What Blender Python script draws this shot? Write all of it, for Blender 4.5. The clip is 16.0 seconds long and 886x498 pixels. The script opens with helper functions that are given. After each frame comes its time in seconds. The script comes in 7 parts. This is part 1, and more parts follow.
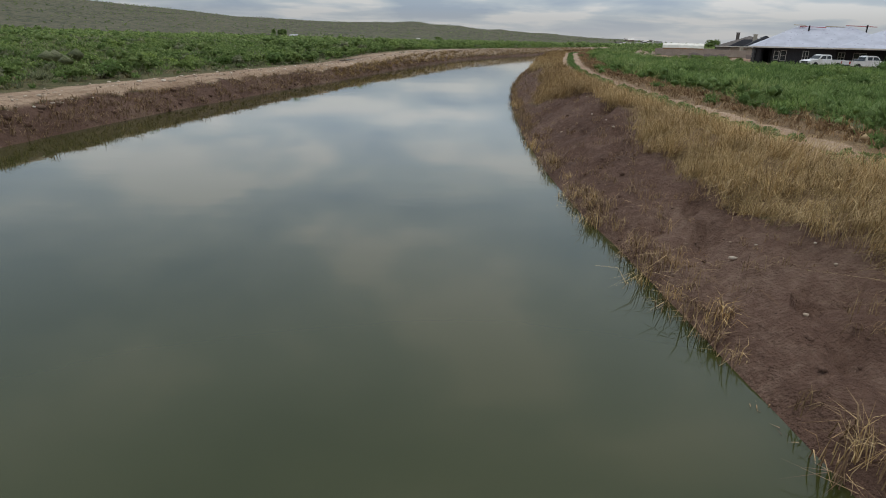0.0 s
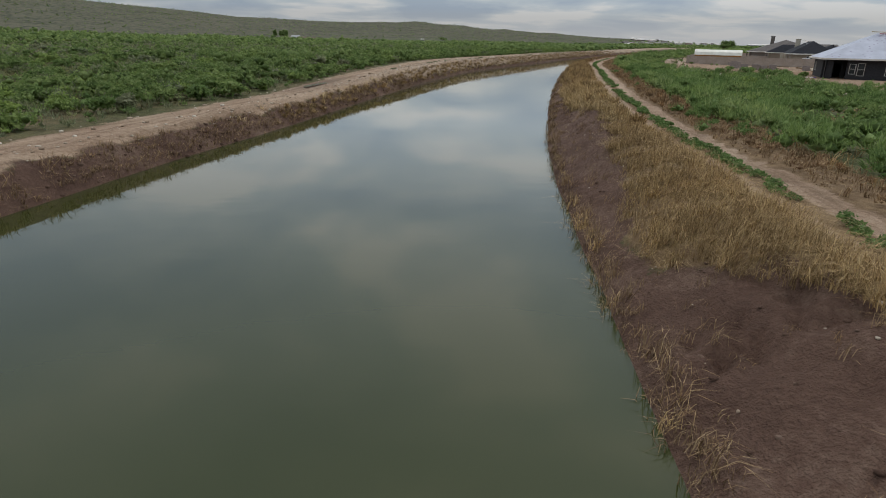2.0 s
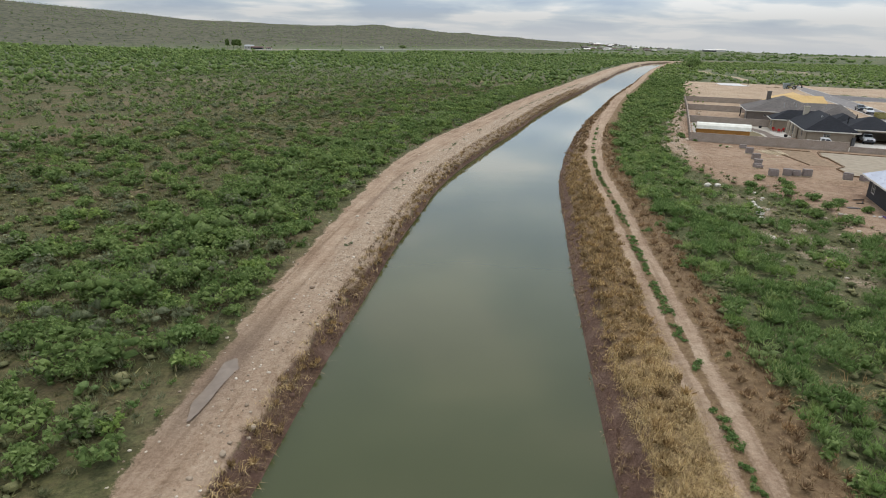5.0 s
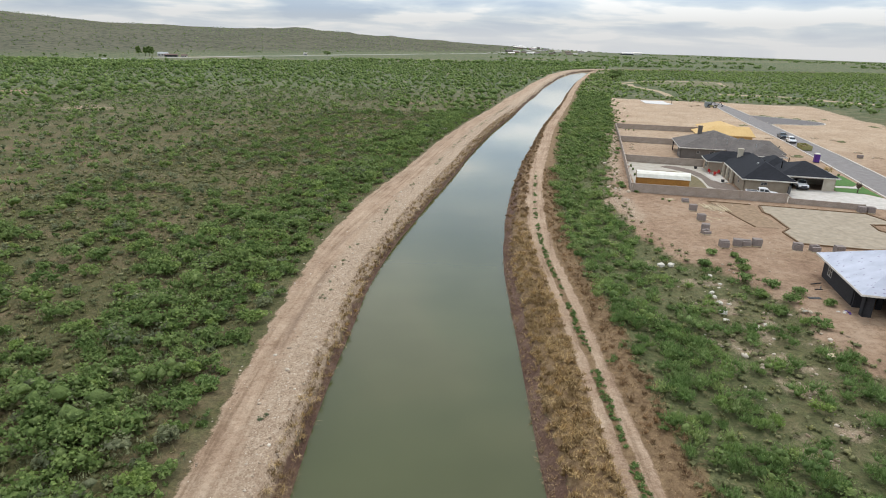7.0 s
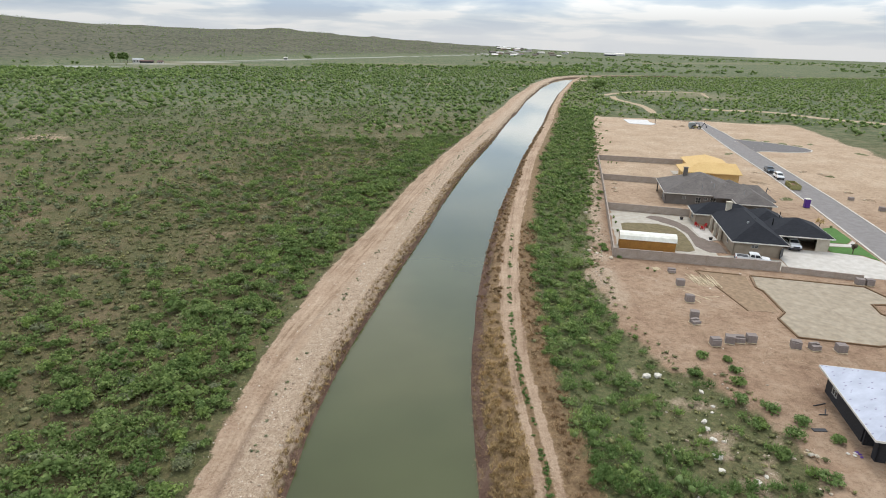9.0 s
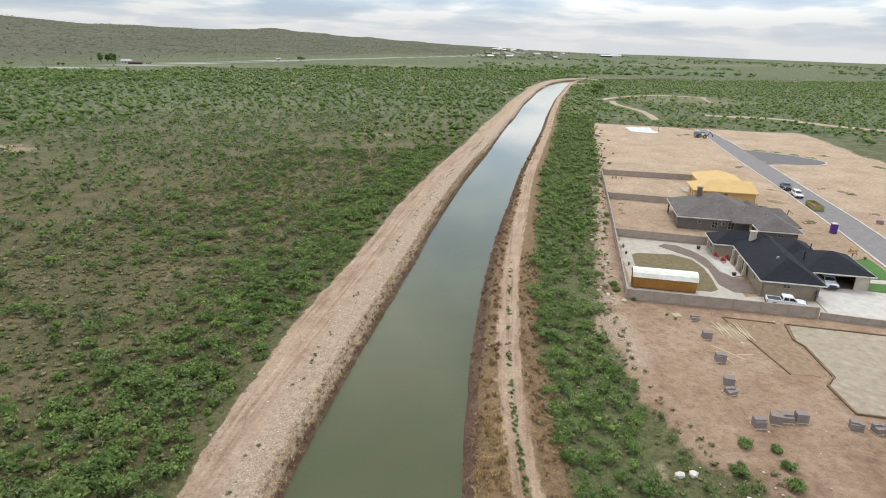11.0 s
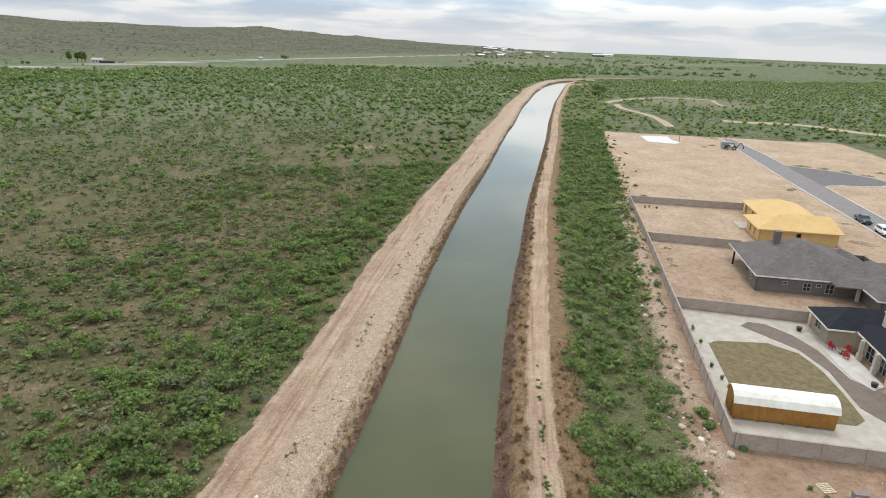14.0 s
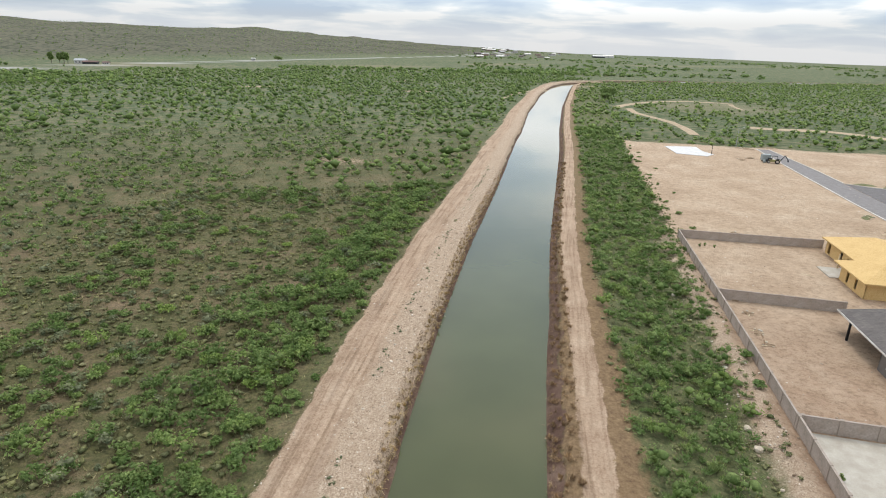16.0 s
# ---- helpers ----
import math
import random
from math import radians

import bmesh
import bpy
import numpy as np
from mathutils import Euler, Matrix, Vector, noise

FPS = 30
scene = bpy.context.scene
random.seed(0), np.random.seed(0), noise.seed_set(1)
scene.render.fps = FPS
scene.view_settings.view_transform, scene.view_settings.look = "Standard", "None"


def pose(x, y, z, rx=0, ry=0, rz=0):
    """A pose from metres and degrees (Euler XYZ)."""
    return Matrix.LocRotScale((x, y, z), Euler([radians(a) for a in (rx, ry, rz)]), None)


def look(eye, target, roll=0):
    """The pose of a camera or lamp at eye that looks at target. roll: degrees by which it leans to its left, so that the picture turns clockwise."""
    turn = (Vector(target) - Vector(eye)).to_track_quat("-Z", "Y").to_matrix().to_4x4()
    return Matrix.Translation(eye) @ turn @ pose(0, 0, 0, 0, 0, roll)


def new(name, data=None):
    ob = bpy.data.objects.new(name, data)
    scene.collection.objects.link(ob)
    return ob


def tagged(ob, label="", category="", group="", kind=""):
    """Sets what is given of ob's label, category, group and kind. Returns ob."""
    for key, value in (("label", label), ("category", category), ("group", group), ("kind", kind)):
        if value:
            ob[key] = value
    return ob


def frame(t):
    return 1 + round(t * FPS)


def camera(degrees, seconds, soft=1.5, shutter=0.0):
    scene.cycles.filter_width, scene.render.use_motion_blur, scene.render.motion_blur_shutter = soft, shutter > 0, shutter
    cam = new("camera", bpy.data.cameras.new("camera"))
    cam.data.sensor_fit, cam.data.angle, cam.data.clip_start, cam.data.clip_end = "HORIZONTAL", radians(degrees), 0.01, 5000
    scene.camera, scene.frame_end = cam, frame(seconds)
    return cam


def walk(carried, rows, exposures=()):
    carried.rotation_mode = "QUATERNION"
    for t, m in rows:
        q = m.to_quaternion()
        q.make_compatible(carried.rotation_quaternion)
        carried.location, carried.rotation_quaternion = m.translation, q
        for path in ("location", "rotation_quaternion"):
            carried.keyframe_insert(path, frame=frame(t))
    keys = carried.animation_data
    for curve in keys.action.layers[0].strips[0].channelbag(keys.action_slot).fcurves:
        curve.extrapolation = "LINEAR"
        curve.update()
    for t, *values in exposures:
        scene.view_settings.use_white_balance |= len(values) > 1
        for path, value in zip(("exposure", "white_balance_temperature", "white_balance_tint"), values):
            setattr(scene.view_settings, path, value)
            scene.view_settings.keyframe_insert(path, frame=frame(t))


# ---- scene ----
cam = camera(72.40, 16.0, soft=1.0)
# seconds, x, y, z, heading, pitch, roll
PATH = [
    (0.0, 0.000, 0.000, 3.851, -0.000, -19.066, 1.386),
    (0.5, 0.041, 5.215, 3.681, 0.106, -18.998, 1.436),
    (1.0, 0.219, 10.270, 3.526, 0.261, -18.989, 1.423),
    (1.5, 0.328, 15.048, 3.885, 0.344, -19.051, 1.345),
    (2.0, 0.188, 19.981, 5.434, 0.467, -19.108, 1.236),
    (2.5, -0.021, 24.728, 7.554, 0.416, -19.170, 1.176),
    (3.0, -0.260, 29.508, 9.948, 0.384, -19.190, 1.185),
    (3.5, -0.623, 34.101, 12.292, 0.375, -19.167, 1.313),
    (4.0, -1.076, 38.806, 14.754, 0.442, -19.133, 1.463),
    (4.5, -1.464, 43.042, 17.041, 0.444, -19.099, 1.485),
    (5.0, -1.553, 47.355, 19.317, -3.220, -19.048, 1.388),
    (5.2, -1.628, 48.978, 20.086, -3.973, -19.046, 1.359),
    (7.3, -0.700, 61.748, 29.316, -10.493, -18.816, 1.461),
    (7.5, -0.204, 63.017, 30.362, -10.712, -18.828, 1.454),
    (8.0, 1.141, 66.153, 33.002, -10.914, -18.889, 1.441),
    (8.5, 2.562, 69.117, 35.411, -11.196, -18.925, 1.436),
    (9.0, 3.959, 72.072, 37.386, -11.330, -18.946, 1.436),
    (9.2, 4.456, 73.273, 38.036, -11.334, -18.964, 1.430),
    (11.3, 8.419, 89.860, 38.994, -11.791, -18.907, 1.606),
    (11.5, 8.851, 92.071, 38.905, -11.780, -18.916, 1.603),
    (12.0, 9.881, 97.889, 38.729, -11.836, -18.922, 1.594),
    (12.5, 11.043, 103.904, 38.503, -11.922, -18.945, 1.579),
    (13.0, 12.400, 110.631, 38.446, -12.197, -18.948, 1.593),
    (13.5, 13.789, 117.487, 38.246, -12.546, -18.968, 1.639),
    (14.0, 15.261, 124.730, 38.135, -12.731, -18.963, 1.717),
    (14.5, 16.619, 132.091, 37.905, -12.965, -18.945, 1.783),
    (15.0, 18.111, 140.078, 37.673, -12.987, -18.937, 1.777),
    (15.5, 19.672, 147.841, 37.252, -12.942, -18.909, 1.759),
    (16.0, 21.320, 156.096, 36.891, -12.931, -18.847, 1.759),
]
walk(cam, [(t, pose(x, y, z) @ pose(0, 0, 0, 90 + p, 0, a) @ pose(0, 0, 0, 0, 0, r)) for t, x, y, z, a, p, r in PATH],
     [(0.0, -0.37), (2.0, -0.46), (3.5, -0.32), (5.0, -0.02), (7.5, 0.23), (9.0, 0.26), (12.0, 0.33), (16.0, 0.34)])

# ---------------------------------------------------------------- world and sun
world = bpy.data.worlds.new("world")
scene.world = world
world.use_nodes = True
wn, wl = world.node_tree.nodes, world.node_tree.links
wn.clear()


def wnode(kind, **kw):
    n = wn.new(kind)
    for k, v in kw.items():
        n.inputs[k].default_value = v
    return n


w_out, w_bg = wn.new("ShaderNodeOutputWorld"), wn.new("ShaderNodeBackground")
sky = wn.new("ShaderNodeTexSky")
sky.sky_type, sky.sun_disc = "NISHITA", False
sky.sun_elevation, sky.sun_rotation = radians(52), radians(20)
w_tc, w_sep = wn.new("ShaderNodeTexCoord"), wn.new("ShaderNodeSeparateXYZ")
wl.new(w_tc.outputs["Generated"], w_sep.inputs[0])
w_add = wn.new("ShaderNodeMath")
w_add.operation = "MAXIMUM"
w_add.inputs[1].default_value = 0.0
wl.new(w_sep.outputs[2], w_add.inputs[0])
w_add2 = wn.new("ShaderNodeMath")
w_add2.inputs[1].default_value = 0.12
wl.new(w_add.outputs[0], w_add2.inputs[0])
w_dx, w_dy = wn.new("ShaderNodeMath"), wn.new("ShaderNodeMath")
for n, o in ((w_dx, 0), (w_dy, 1)):
    n.operation = "DIVIDE"
    wl.new(w_sep.outputs[o], n.inputs[0])
    wl.new(w_add2.outputs[0], n.inputs[1])
w_comb = wn.new("ShaderNodeCombineXYZ")
wl.new(w_dx.outputs[0], w_comb.inputs[0])
wl.new(w_dy.outputs[0], w_comb.inputs[1])
w_noise = wnode("ShaderNodeTexNoise", Scale=0.9, Detail=6.0, Roughness=0.5, Distortion=0.25)
wl.new(w_comb.outputs[0], w_noise.inputs["Vector"])
w_ramp = wn.new("ShaderNodeValToRGB")
cr = w_ramp.color_ramp
cr.elements[0].position, cr.elements[0].color = 0.39, (0.50, 0.61, 0.76, 1)
cr.elements[1].position, cr.elements[1].color = 0.57, (0.97, 0.985, 1.0, 1)
el = cr.elements.new(0.50)
el.color = (0.69, 0.78, 0.87, 1)
wl.new(w_noise.outputs["Fac"], w_ramp.inputs[0])
w_skys = wn.new("ShaderNodeVectorMath")
w_skys.operation = "SCALE"
w_skys.inputs["Scale"].default_value = 0.09
wl.new(sky.outputs[0], w_skys.inputs[0])
w_haze = wn.new("ShaderNodeMapRange")
w_haze.inputs[1].default_value, w_haze.inputs[2].default_value = 0.005, 0.045
w_haze.inputs[3].default_value, w_haze.inputs[4].default_value = 1.0, 0.0
wl.new(w_sep.outputs[2], w_haze.inputs[0])
w_mix0 = wn.new("ShaderNodeMix")
w_mix0.data_type = "RGBA"
w_mix0.inputs[7].default_value = (0.88, 0.90, 0.93, 1)
w_hs = wn.new("ShaderNodeMath")
w_hs.operation = "MULTIPLY"
w_hs.inputs[1].default_value = 0.75
wl.new(w_haze.outputs[0], w_hs.inputs[0])
wl.new(w_hs.outputs[0], w_mix0.inputs[0])
wl.new(w_ramp.outputs[0], w_mix0.inputs[6])
w_mix = wn.new("ShaderNodeMix")
w_mix.data_type = "RGBA"
w_mix.inputs[0].default_value = 0.88
wl.new(w_skys.outputs[0], w_mix.inputs[6])
wl.new(w_mix0.outputs[2], w_mix.inputs[7])
# an overcast sky is brighter overhead than at the horizon
w_lift = wn.new("ShaderNodeMapRange")
for i_, v_ in enumerate((0.035, 0.13, 0.81, 1.44)):
    w_lift.inputs[i_ + 1].default_value = v_
wl.new(w_sep.outputs[2], w_lift.inputs[0])
w_mul = wn.new("ShaderNodeVectorMath")
w_mul.operation = "SCALE"
wl.new(w_mix.outputs[2], w_mul.inputs[0])
wl.new(w_lift.outputs[0], w_mul.inputs["Scale"])
w_dot = wn.new("ShaderNodeVectorMath")
w_dot.operation = "DOT_PRODUCT"
w_dot.inputs[1].default_value = Vector((60, 140, 300)).normalized()
wl.new(w_tc.outputs["Generated"], w_dot.inputs[0])
w_glow = wn.new("ShaderNodeMapRange")
for i_, v_ in enumerate((0.45, 0.92, 0.98, 1.30)):
    w_glow.inputs[i_ + 1].default_value = v_
wl.new(w_dot.outputs["Value"], w_glow.inputs[0])
w_sun = wn.new("ShaderNodeVectorMath")
w_sun.operation = "SCALE"
wl.new(w_mul.outputs[0], w_sun.inputs[0])
wl.new(w_glow.outputs[0], w_sun.inputs["Scale"])
wl.new(w_sun.outputs[0], w_bg.inputs[0])
w_bg.inputs[1].default_value = 0.90
wl.new(w_bg.outputs[0], w_out.inputs[0])

sun = new("sun", bpy.data.lights.new("sun", "SUN"))
sun.data.energy, sun.data.angle, sun.data.color = 1.2, radians(14), (1.0, 0.96, 0.9)
sun.matrix_world = look((60, 140, 300), (0, 0, 0))

# ---------------------------------------------------------------- materials
class Mat:
    """Small builder for node materials."""

    def __init__(self, name, rough=0.9, metal=0.0, spec=0.3):
        self.m = bpy.data.materials.new(name)
        self.m.use_nodes = True
        self.n, self.l = self.m.node_tree.nodes, self.m.node_tree.links
        self.b = self.n["Principled BSDF"]
        self.b.inputs["Roughness"].default_value = rough
        self.b.inputs["Metallic"].default_value = metal
        self.b.inputs["Specular IOR Level"].default_value = spec
        self.co = self.n.new("ShaderNodeTexCoord").outputs["Object"]

    def noise(self, scale, detail=4.0, rough=0.55, vec=None, dist=0.0):
        t = self.n.new("ShaderNodeTexNoise")
        t.inputs["Scale"].default_value, t.inputs["Detail"].default_value = scale, detail
        t.inputs["Roughness"].default_value, t.inputs["Distortion"].default_value = rough, dist
        self.l.new(vec or self.co, t.inputs["Vector"])
        return t.outputs["Fac"]

    def voronoi(self, scale, feature="F1", out="Distance", vec=None, rnd=1.0):
        t = self.n.new("ShaderNodeTexVoronoi")
        t.feature = feature
        t.inputs["Scale"].default_value = scale
        t.inputs["Randomness"].default_value = rnd
        self.l.new(vec or self.co, t.inputs["Vector"])
        return t.outputs[out]

    def ramp(self, fac, *stops):
        r = self.n.new("ShaderNodeValToRGB")
        e = r.color_ramp.elements
        while len(e) < len(stops):
            e.new(0.5)
        for x, (p, c) in zip(e, stops):
            x.position = p
            x.color = (*c, 1) if len(c) == 3 else c
        self.l.new(fac, r.inputs[0])
        return r.outputs[0]

    def step(self, fac, lo, hi, a=0.0, b=1.0):
        r = self.n.new("ShaderNodeMapRange")
        for i, v in enumerate((lo, hi, a, b)):
            r.inputs[i + 1].default_value = v
        self.l.new(fac, r.inputs[0])
        return r.outputs[0]

    def mix(self, fac, a, b, mode="MIX"):
        r = self.n.new("ShaderNodeMix")
        r.data_type, r.blend_type = "RGBA", mode
        for sock, v in ((r.inputs[0], fac), (r.inputs[6], a), (r.inputs[7], b)):
            if isinstance(v, (int, float)):
                sock.default_value = v
            elif isinstance(v, tuple):
                sock.default_value = (*v, 1)
            else:
                self.l.new(v, sock)
        return r.outputs[2]

    def math(self, op, a, b=0.0):
        r = self.n.new("ShaderNodeMath")
        r.operation = op
        for sock, v in zip(r.inputs, (a, b)):
            if isinstance(v, (int, float)):
                sock.default_value = v
            else:
                self.l.new(v, sock)
        return r.outputs[0]

    def attr(self, name):
        a = self.n.new("ShaderNodeAttribute")
        a.attribute_name = name
        return a.outputs["Fac"]

    def rand(self):
        return self.n.new("ShaderNodeObjectInfo").outputs["Random"]

    def island(self):
        return self.n.new("ShaderNodeNewGeometry").outputs["Random Per Island"]

    def color(self, c):
        self.l.new(c, self.b.inputs["Base Color"])
        return self

    def rough(self, c):
        self.l.new(c, self.b.inputs["Roughness"])
        return self

    def bump(self, h, strength=0.4, dist=0.05):
        r = self.n.new("ShaderNodeBump")
        r.inputs["Strength"].default_value, r.inputs["Distance"].default_value = strength, dist
        self.l.new(h, r.inputs["Height"])
        self.l.new(r.outputs[0], self.b.inputs["Normal"])
        return self


def plain(name, c, rough=0.7, metal=0.0, grain=18.0, var=0.16, spec=0.3):
    """A painted or raw surface with two scales of wear."""
    k = Mat(name, rough, metal, spec)
    lo, hi = tuple(x * (1 - var) for x in c), tuple(min(1, x * (1 + var)) for x in c)
    a = k.ramp(k.noise(grain, 3), (0.3, lo), (0.7, hi))
    b = k.ramp(k.noise(0.7, 4), (0.35, (0.82, 0.80, 0.77)), (0.65, (1, 1, 1)))
    k.color(k.mix(1.0, a, b, "MULTIPLY"))
    k.bump(k.noise(grain * 2, 2), 0.15, 0.01)
    return k.m


def leafy(name, dark, mid, light, trans=0.4):
    k = Mat(name, 0.75, spec=0.15)
    c = k.ramp(k.island(), (0.0, dark), (0.5, mid), (1.0, light))
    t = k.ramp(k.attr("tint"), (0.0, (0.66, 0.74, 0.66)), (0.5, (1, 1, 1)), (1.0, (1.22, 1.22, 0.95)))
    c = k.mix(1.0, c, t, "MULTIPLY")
    sprig = k.math("ADD", k.math("MULTIPLY", k.noise(4.5, 3, 0.7), 0.6), k.math("MULTIPLY", k.noise(1.1, 2), 0.4))
    c = k.mix(1.0, c, k.ramp(sprig, (0.34, (0.68, 0.7, 0.66)), (0.5, (1.0, 1.0, 0.98)), (0.66, (1.32, 1.28, 1.16))), "MULTIPLY")
    k.color(c)
    k.bump(sprig, 1.0, 0.25)
    # light passes through the leaves
    tr, mx = k.n.new("ShaderNodeBsdfTranslucent"), k.n.new("ShaderNodeMixShader")
    k.l.new(c, tr.inputs["Color"])
    mx.inputs[0].default_value = trans
    k.l.new(k.b.outputs[0], mx.inputs[1])
    k.l.new(tr.outputs[0], mx.inputs[2])
    k.l.new(mx.outputs[0], k.n["Material Output"].inputs["Surface"])
    return k.m


def dry_stalks(name, dark, mid, light):
    k = Mat(name, 0.85, spec=0.1)
    c = k.ramp(k.island(), (0.0, dark), (0.5, mid), (1.0, light))
    t = k.ramp(k.attr("tint"), (0.0, (0.6, 0.58, 0.55)), (0.5, (1, 1, 1)), (1.0, (1.2, 1.15, 1.05)))
    k.color(k.mix(1.0, c, t, "MULTIPLY"))
    return k.m


def ground_material():
    k = Mat("ground_soil", 0.95, spec=0.15)
    big, mid, fine = k.noise(0.02, 5), k.noise(0.35, 5, 0.6), k.noise(6.0, 5, 0.65)
    # scrubland soil under the bushes: tan earth with dry and green grass
    soil = k.ramp(mid, (0.3, (0.14, 0.098, 0.058)), (0.5, (0.19, 0.137, 0.082)), (0.72, (0.25, 0.18, 0.112)))
    grass = k.ramp(k.noise(1.3, 6, 0.75), (0.3, (0.06, 0.068, 0.025)), (0.5, (0.105, 0.098, 0.043)), (0.72, (0.165, 0.132, 0.07)))
    gm = k.step(k.math("ADD", k.noise(0.13, 5, 0.65), k.math("MULTIPLY", fine, 0.18)), 0.56, 0.80)
    scrub = k.mix(gm, grass, soil)
    tuss = k.ramp(k.math("ADD", k.math("MULTIPLY", k.noise(2.1, 4, 0.7), 0.65), k.math("MULTIPLY", fine, 0.35)), (0.38, (0.62, 0.64, 0.6)), (0.5, (1.0, 1.0, 1.0)), (0.62, (1.3, 1.26, 1.18)))
    scrub = k.mix(1.0, scrub, tuss, "MULTIPLY")
    # distant woods of small bushes seen as a grain, in long bands
    mpf = k.n.new("ShaderNodeMapping")
    mpf.inputs["Scale"].default_value = (0.35, 1.0, 1.0)
    k.l.new(k.co, mpf.inputs[0])
    spots = k.step(k.voronoi(0.22), 0.2, 0.75)
    grain = k.math("ADD", k.math("MULTIPLY", k.noise(0.42, 5, 0.7), 0.42), k.math("MULTIPLY", spots, 0.2))
    far = k.ramp(k.math("ADD", grain, k.math("ADD", k.math("MULTIPLY", k.noise(0.05, 7, 0.75), 0.25), k.math("MULTIPLY", k.noise(0.008, 7, 0.75, mpf.outputs[0]), 0.22))),
                 (0.38, (0.046, 0.068, 0.03)), (0.54, (0.095, 0.115, 0.053)), (0.70, (0.19, 0.17, 0.098)))
    hillc = k.ramp(k.math("ADD", k.math("MULTIPLY", k.step(k.voronoi(0.09), 0.1, 0.55), 0.4), k.math("MULTIPLY", k.noise(0.015, 8, 0.75), 0.75)),
                   (0.36, (0.022, 0.03, 0.014)), (0.55, (0.05, 0.056, 0.03)), (0.76, (0.115, 0.105, 0.066)))
    c = k.mix(k.attr("far"), scrub, far)
    c = k.mix(k.attr("hill"), c, hillc)
    fieldc = k.ramp(k.noise(0.04, 4), (0.3, (0.14, 0.135, 0.065)), (0.7, (0.24, 0.20, 0.125)))
    c = k.mix(k.attr("farmed"), c, fieldc)
    c = k.mix(k.attr("tarmac"), c, (0.36, 0.34, 0.31))
    # bare building land
    pad = k.ramp(k.math("ADD", k.math("MULTIPLY", mid, 0.45), k.math("MULTIPLY", k.noise(0.07, 6, 0.65), 0.55)),
                 (0.34, (0.235, 0.145, 0.094)), (0.5, (0.345, 0.233, 0.154)), (0.66, (0.43, 0.313, 0.22)))
    sand = k.ramp(k.noise(0.09, 7, 0.7), (0.3, (0.36, 0.255, 0.168)), (0.5, (0.44, 0.322, 0.22)), (0.7, (0.50, 0.385, 0.275)))
    pad = k.mix(k.attr("sandy"), pad, sand)
    pad = k.mix(1.0, pad, k.ramp(k.noise(1.2, 8, 0.8), (0.34, (0.6, 0.57, 0.54)), (0.5, (0.96, 0.95, 0.94)), (0.66, (1.14, 1.14, 1.14))), "MULTIPLY")
    edge = k.math("MULTIPLY", k.math("SUBTRACT", fine, 0.5), 0.8)
    edge2 = k.math("ADD", edge, k.math("MULTIPLY", k.math("SUBTRACT", k.noise(0.9, 4, 0.6), 0.5), 0.9))

    def lay(c, name, top, soft=0.12):
        return k.mix(k.step(k.math("ADD", k.attr(name), edge2), 0.5 - soft, 0.5 + soft), c, top)

    c = lay(c, "pad", pad)
    # weeds and grass of the verge
    weeds = k.ramp(k.noise(1.6, 6, 0.75), (0.3, (0.07, 0.086, 0.034)), (0.55, (0.128, 0.130, 0.06)), (0.75, (0.225, 0.175, 0.10)))
    weeds = k.mix(1.0, weeds, tuss, "MULTIPLY")
    c = lay(c, "weeds", weeds, 0.3)
    dry = k.ramp(k.noise(2.2, 5, 0.7), (0.3, (0.13, 0.08, 0.045)), (0.6, (0.25, 0.165, 0.09)), (0.8, (0.36, 0.26, 0.14)))
    c = lay(c, "dry", dry, 0.25)
    # dirt roads with pebbles
    road = k.ramp(k.math("ADD", k.math("MULTIPLY", k.noise(0.3, 5, 0.6), 0.6), k.math("MULTIPLY", fine, 0.4)),
                  (0.32, (0.32, 0.215, 0.145)), (0.5, (0.435, 0.315, 0.22)), (0.7, (0.53, 0.41, 0.30)))
    peb = k.mix(1.0, k.ramp(k.voronoi(7.0), (0.06, (1.4, 1.36, 1.3)), (0.2, (1, 1, 1))), k.ramp(k.noise(2.6, 6, 0.8), (0.38, (0.76, 0.73, 0.7)), (0.55, (1.02, 1.02, 1.02))), "MULTIPLY")
    road = k.mix(1.0, road, peb, "MULTIPLY")
    cx = k.n.new("ShaderNodeCombineXYZ")
    sp = k.n.new("ShaderNodeSeparateXYZ")
    k.l.new(k.co, sp.inputs[0])
    k.l.new(k.attr("lane"), cx.inputs[0])
    k.l.new(k.math("MULTIPLY", sp.outputs[1], 0.045), cx.inputs[1])
    lanes = k.noise(1.5, 5, 0.62, cx.outputs[0], 0.3)
    road = k.mix(1.0, road, k.ramp(lanes, (0.34, (0.66, 0.62, 0.58)), (0.5, (0.94, 0.92, 0.90)), (0.68, (1.08, 1.08, 1.08))), "MULTIPLY")
    road = k.mix(k.math("MULTIPLY", k.attr("damp"), 0.85), road, k.ramp(fine, (0.3, (0.14, 0.095, 0.066)), (0.7, (0.22, 0.155, 0.11))))
    c = lay(c, "track", road)
    rub = k.ramp(k.math("ADD", k.math("MULTIPLY", k.voronoi(9.0, out="Color"), 0.5), k.math("MULTIPLY", k.noise(1.1, 6, 0.7), 0.55)), (0.25, (0.24, 0.165, 0.11)), (0.52, (0.39, 0.285, 0.197)), (0.8, (0.56, 0.445, 0.33)))
    c = lay(c, "rubble", rub, 0.3)
    wet = k.ramp(k.math("ADD", k.math("MULTIPLY", mid, 0.6), k.math("MULTIPLY", fine, 0.4)),
                 (0.3, (0.07, 0.039, 0.028)), (0.5, (0.125, 0.073, 0.052)), (0.7, (0.235, 0.158, 0.115)))
    c = lay(c, "bank", wet)
    k.color(c)
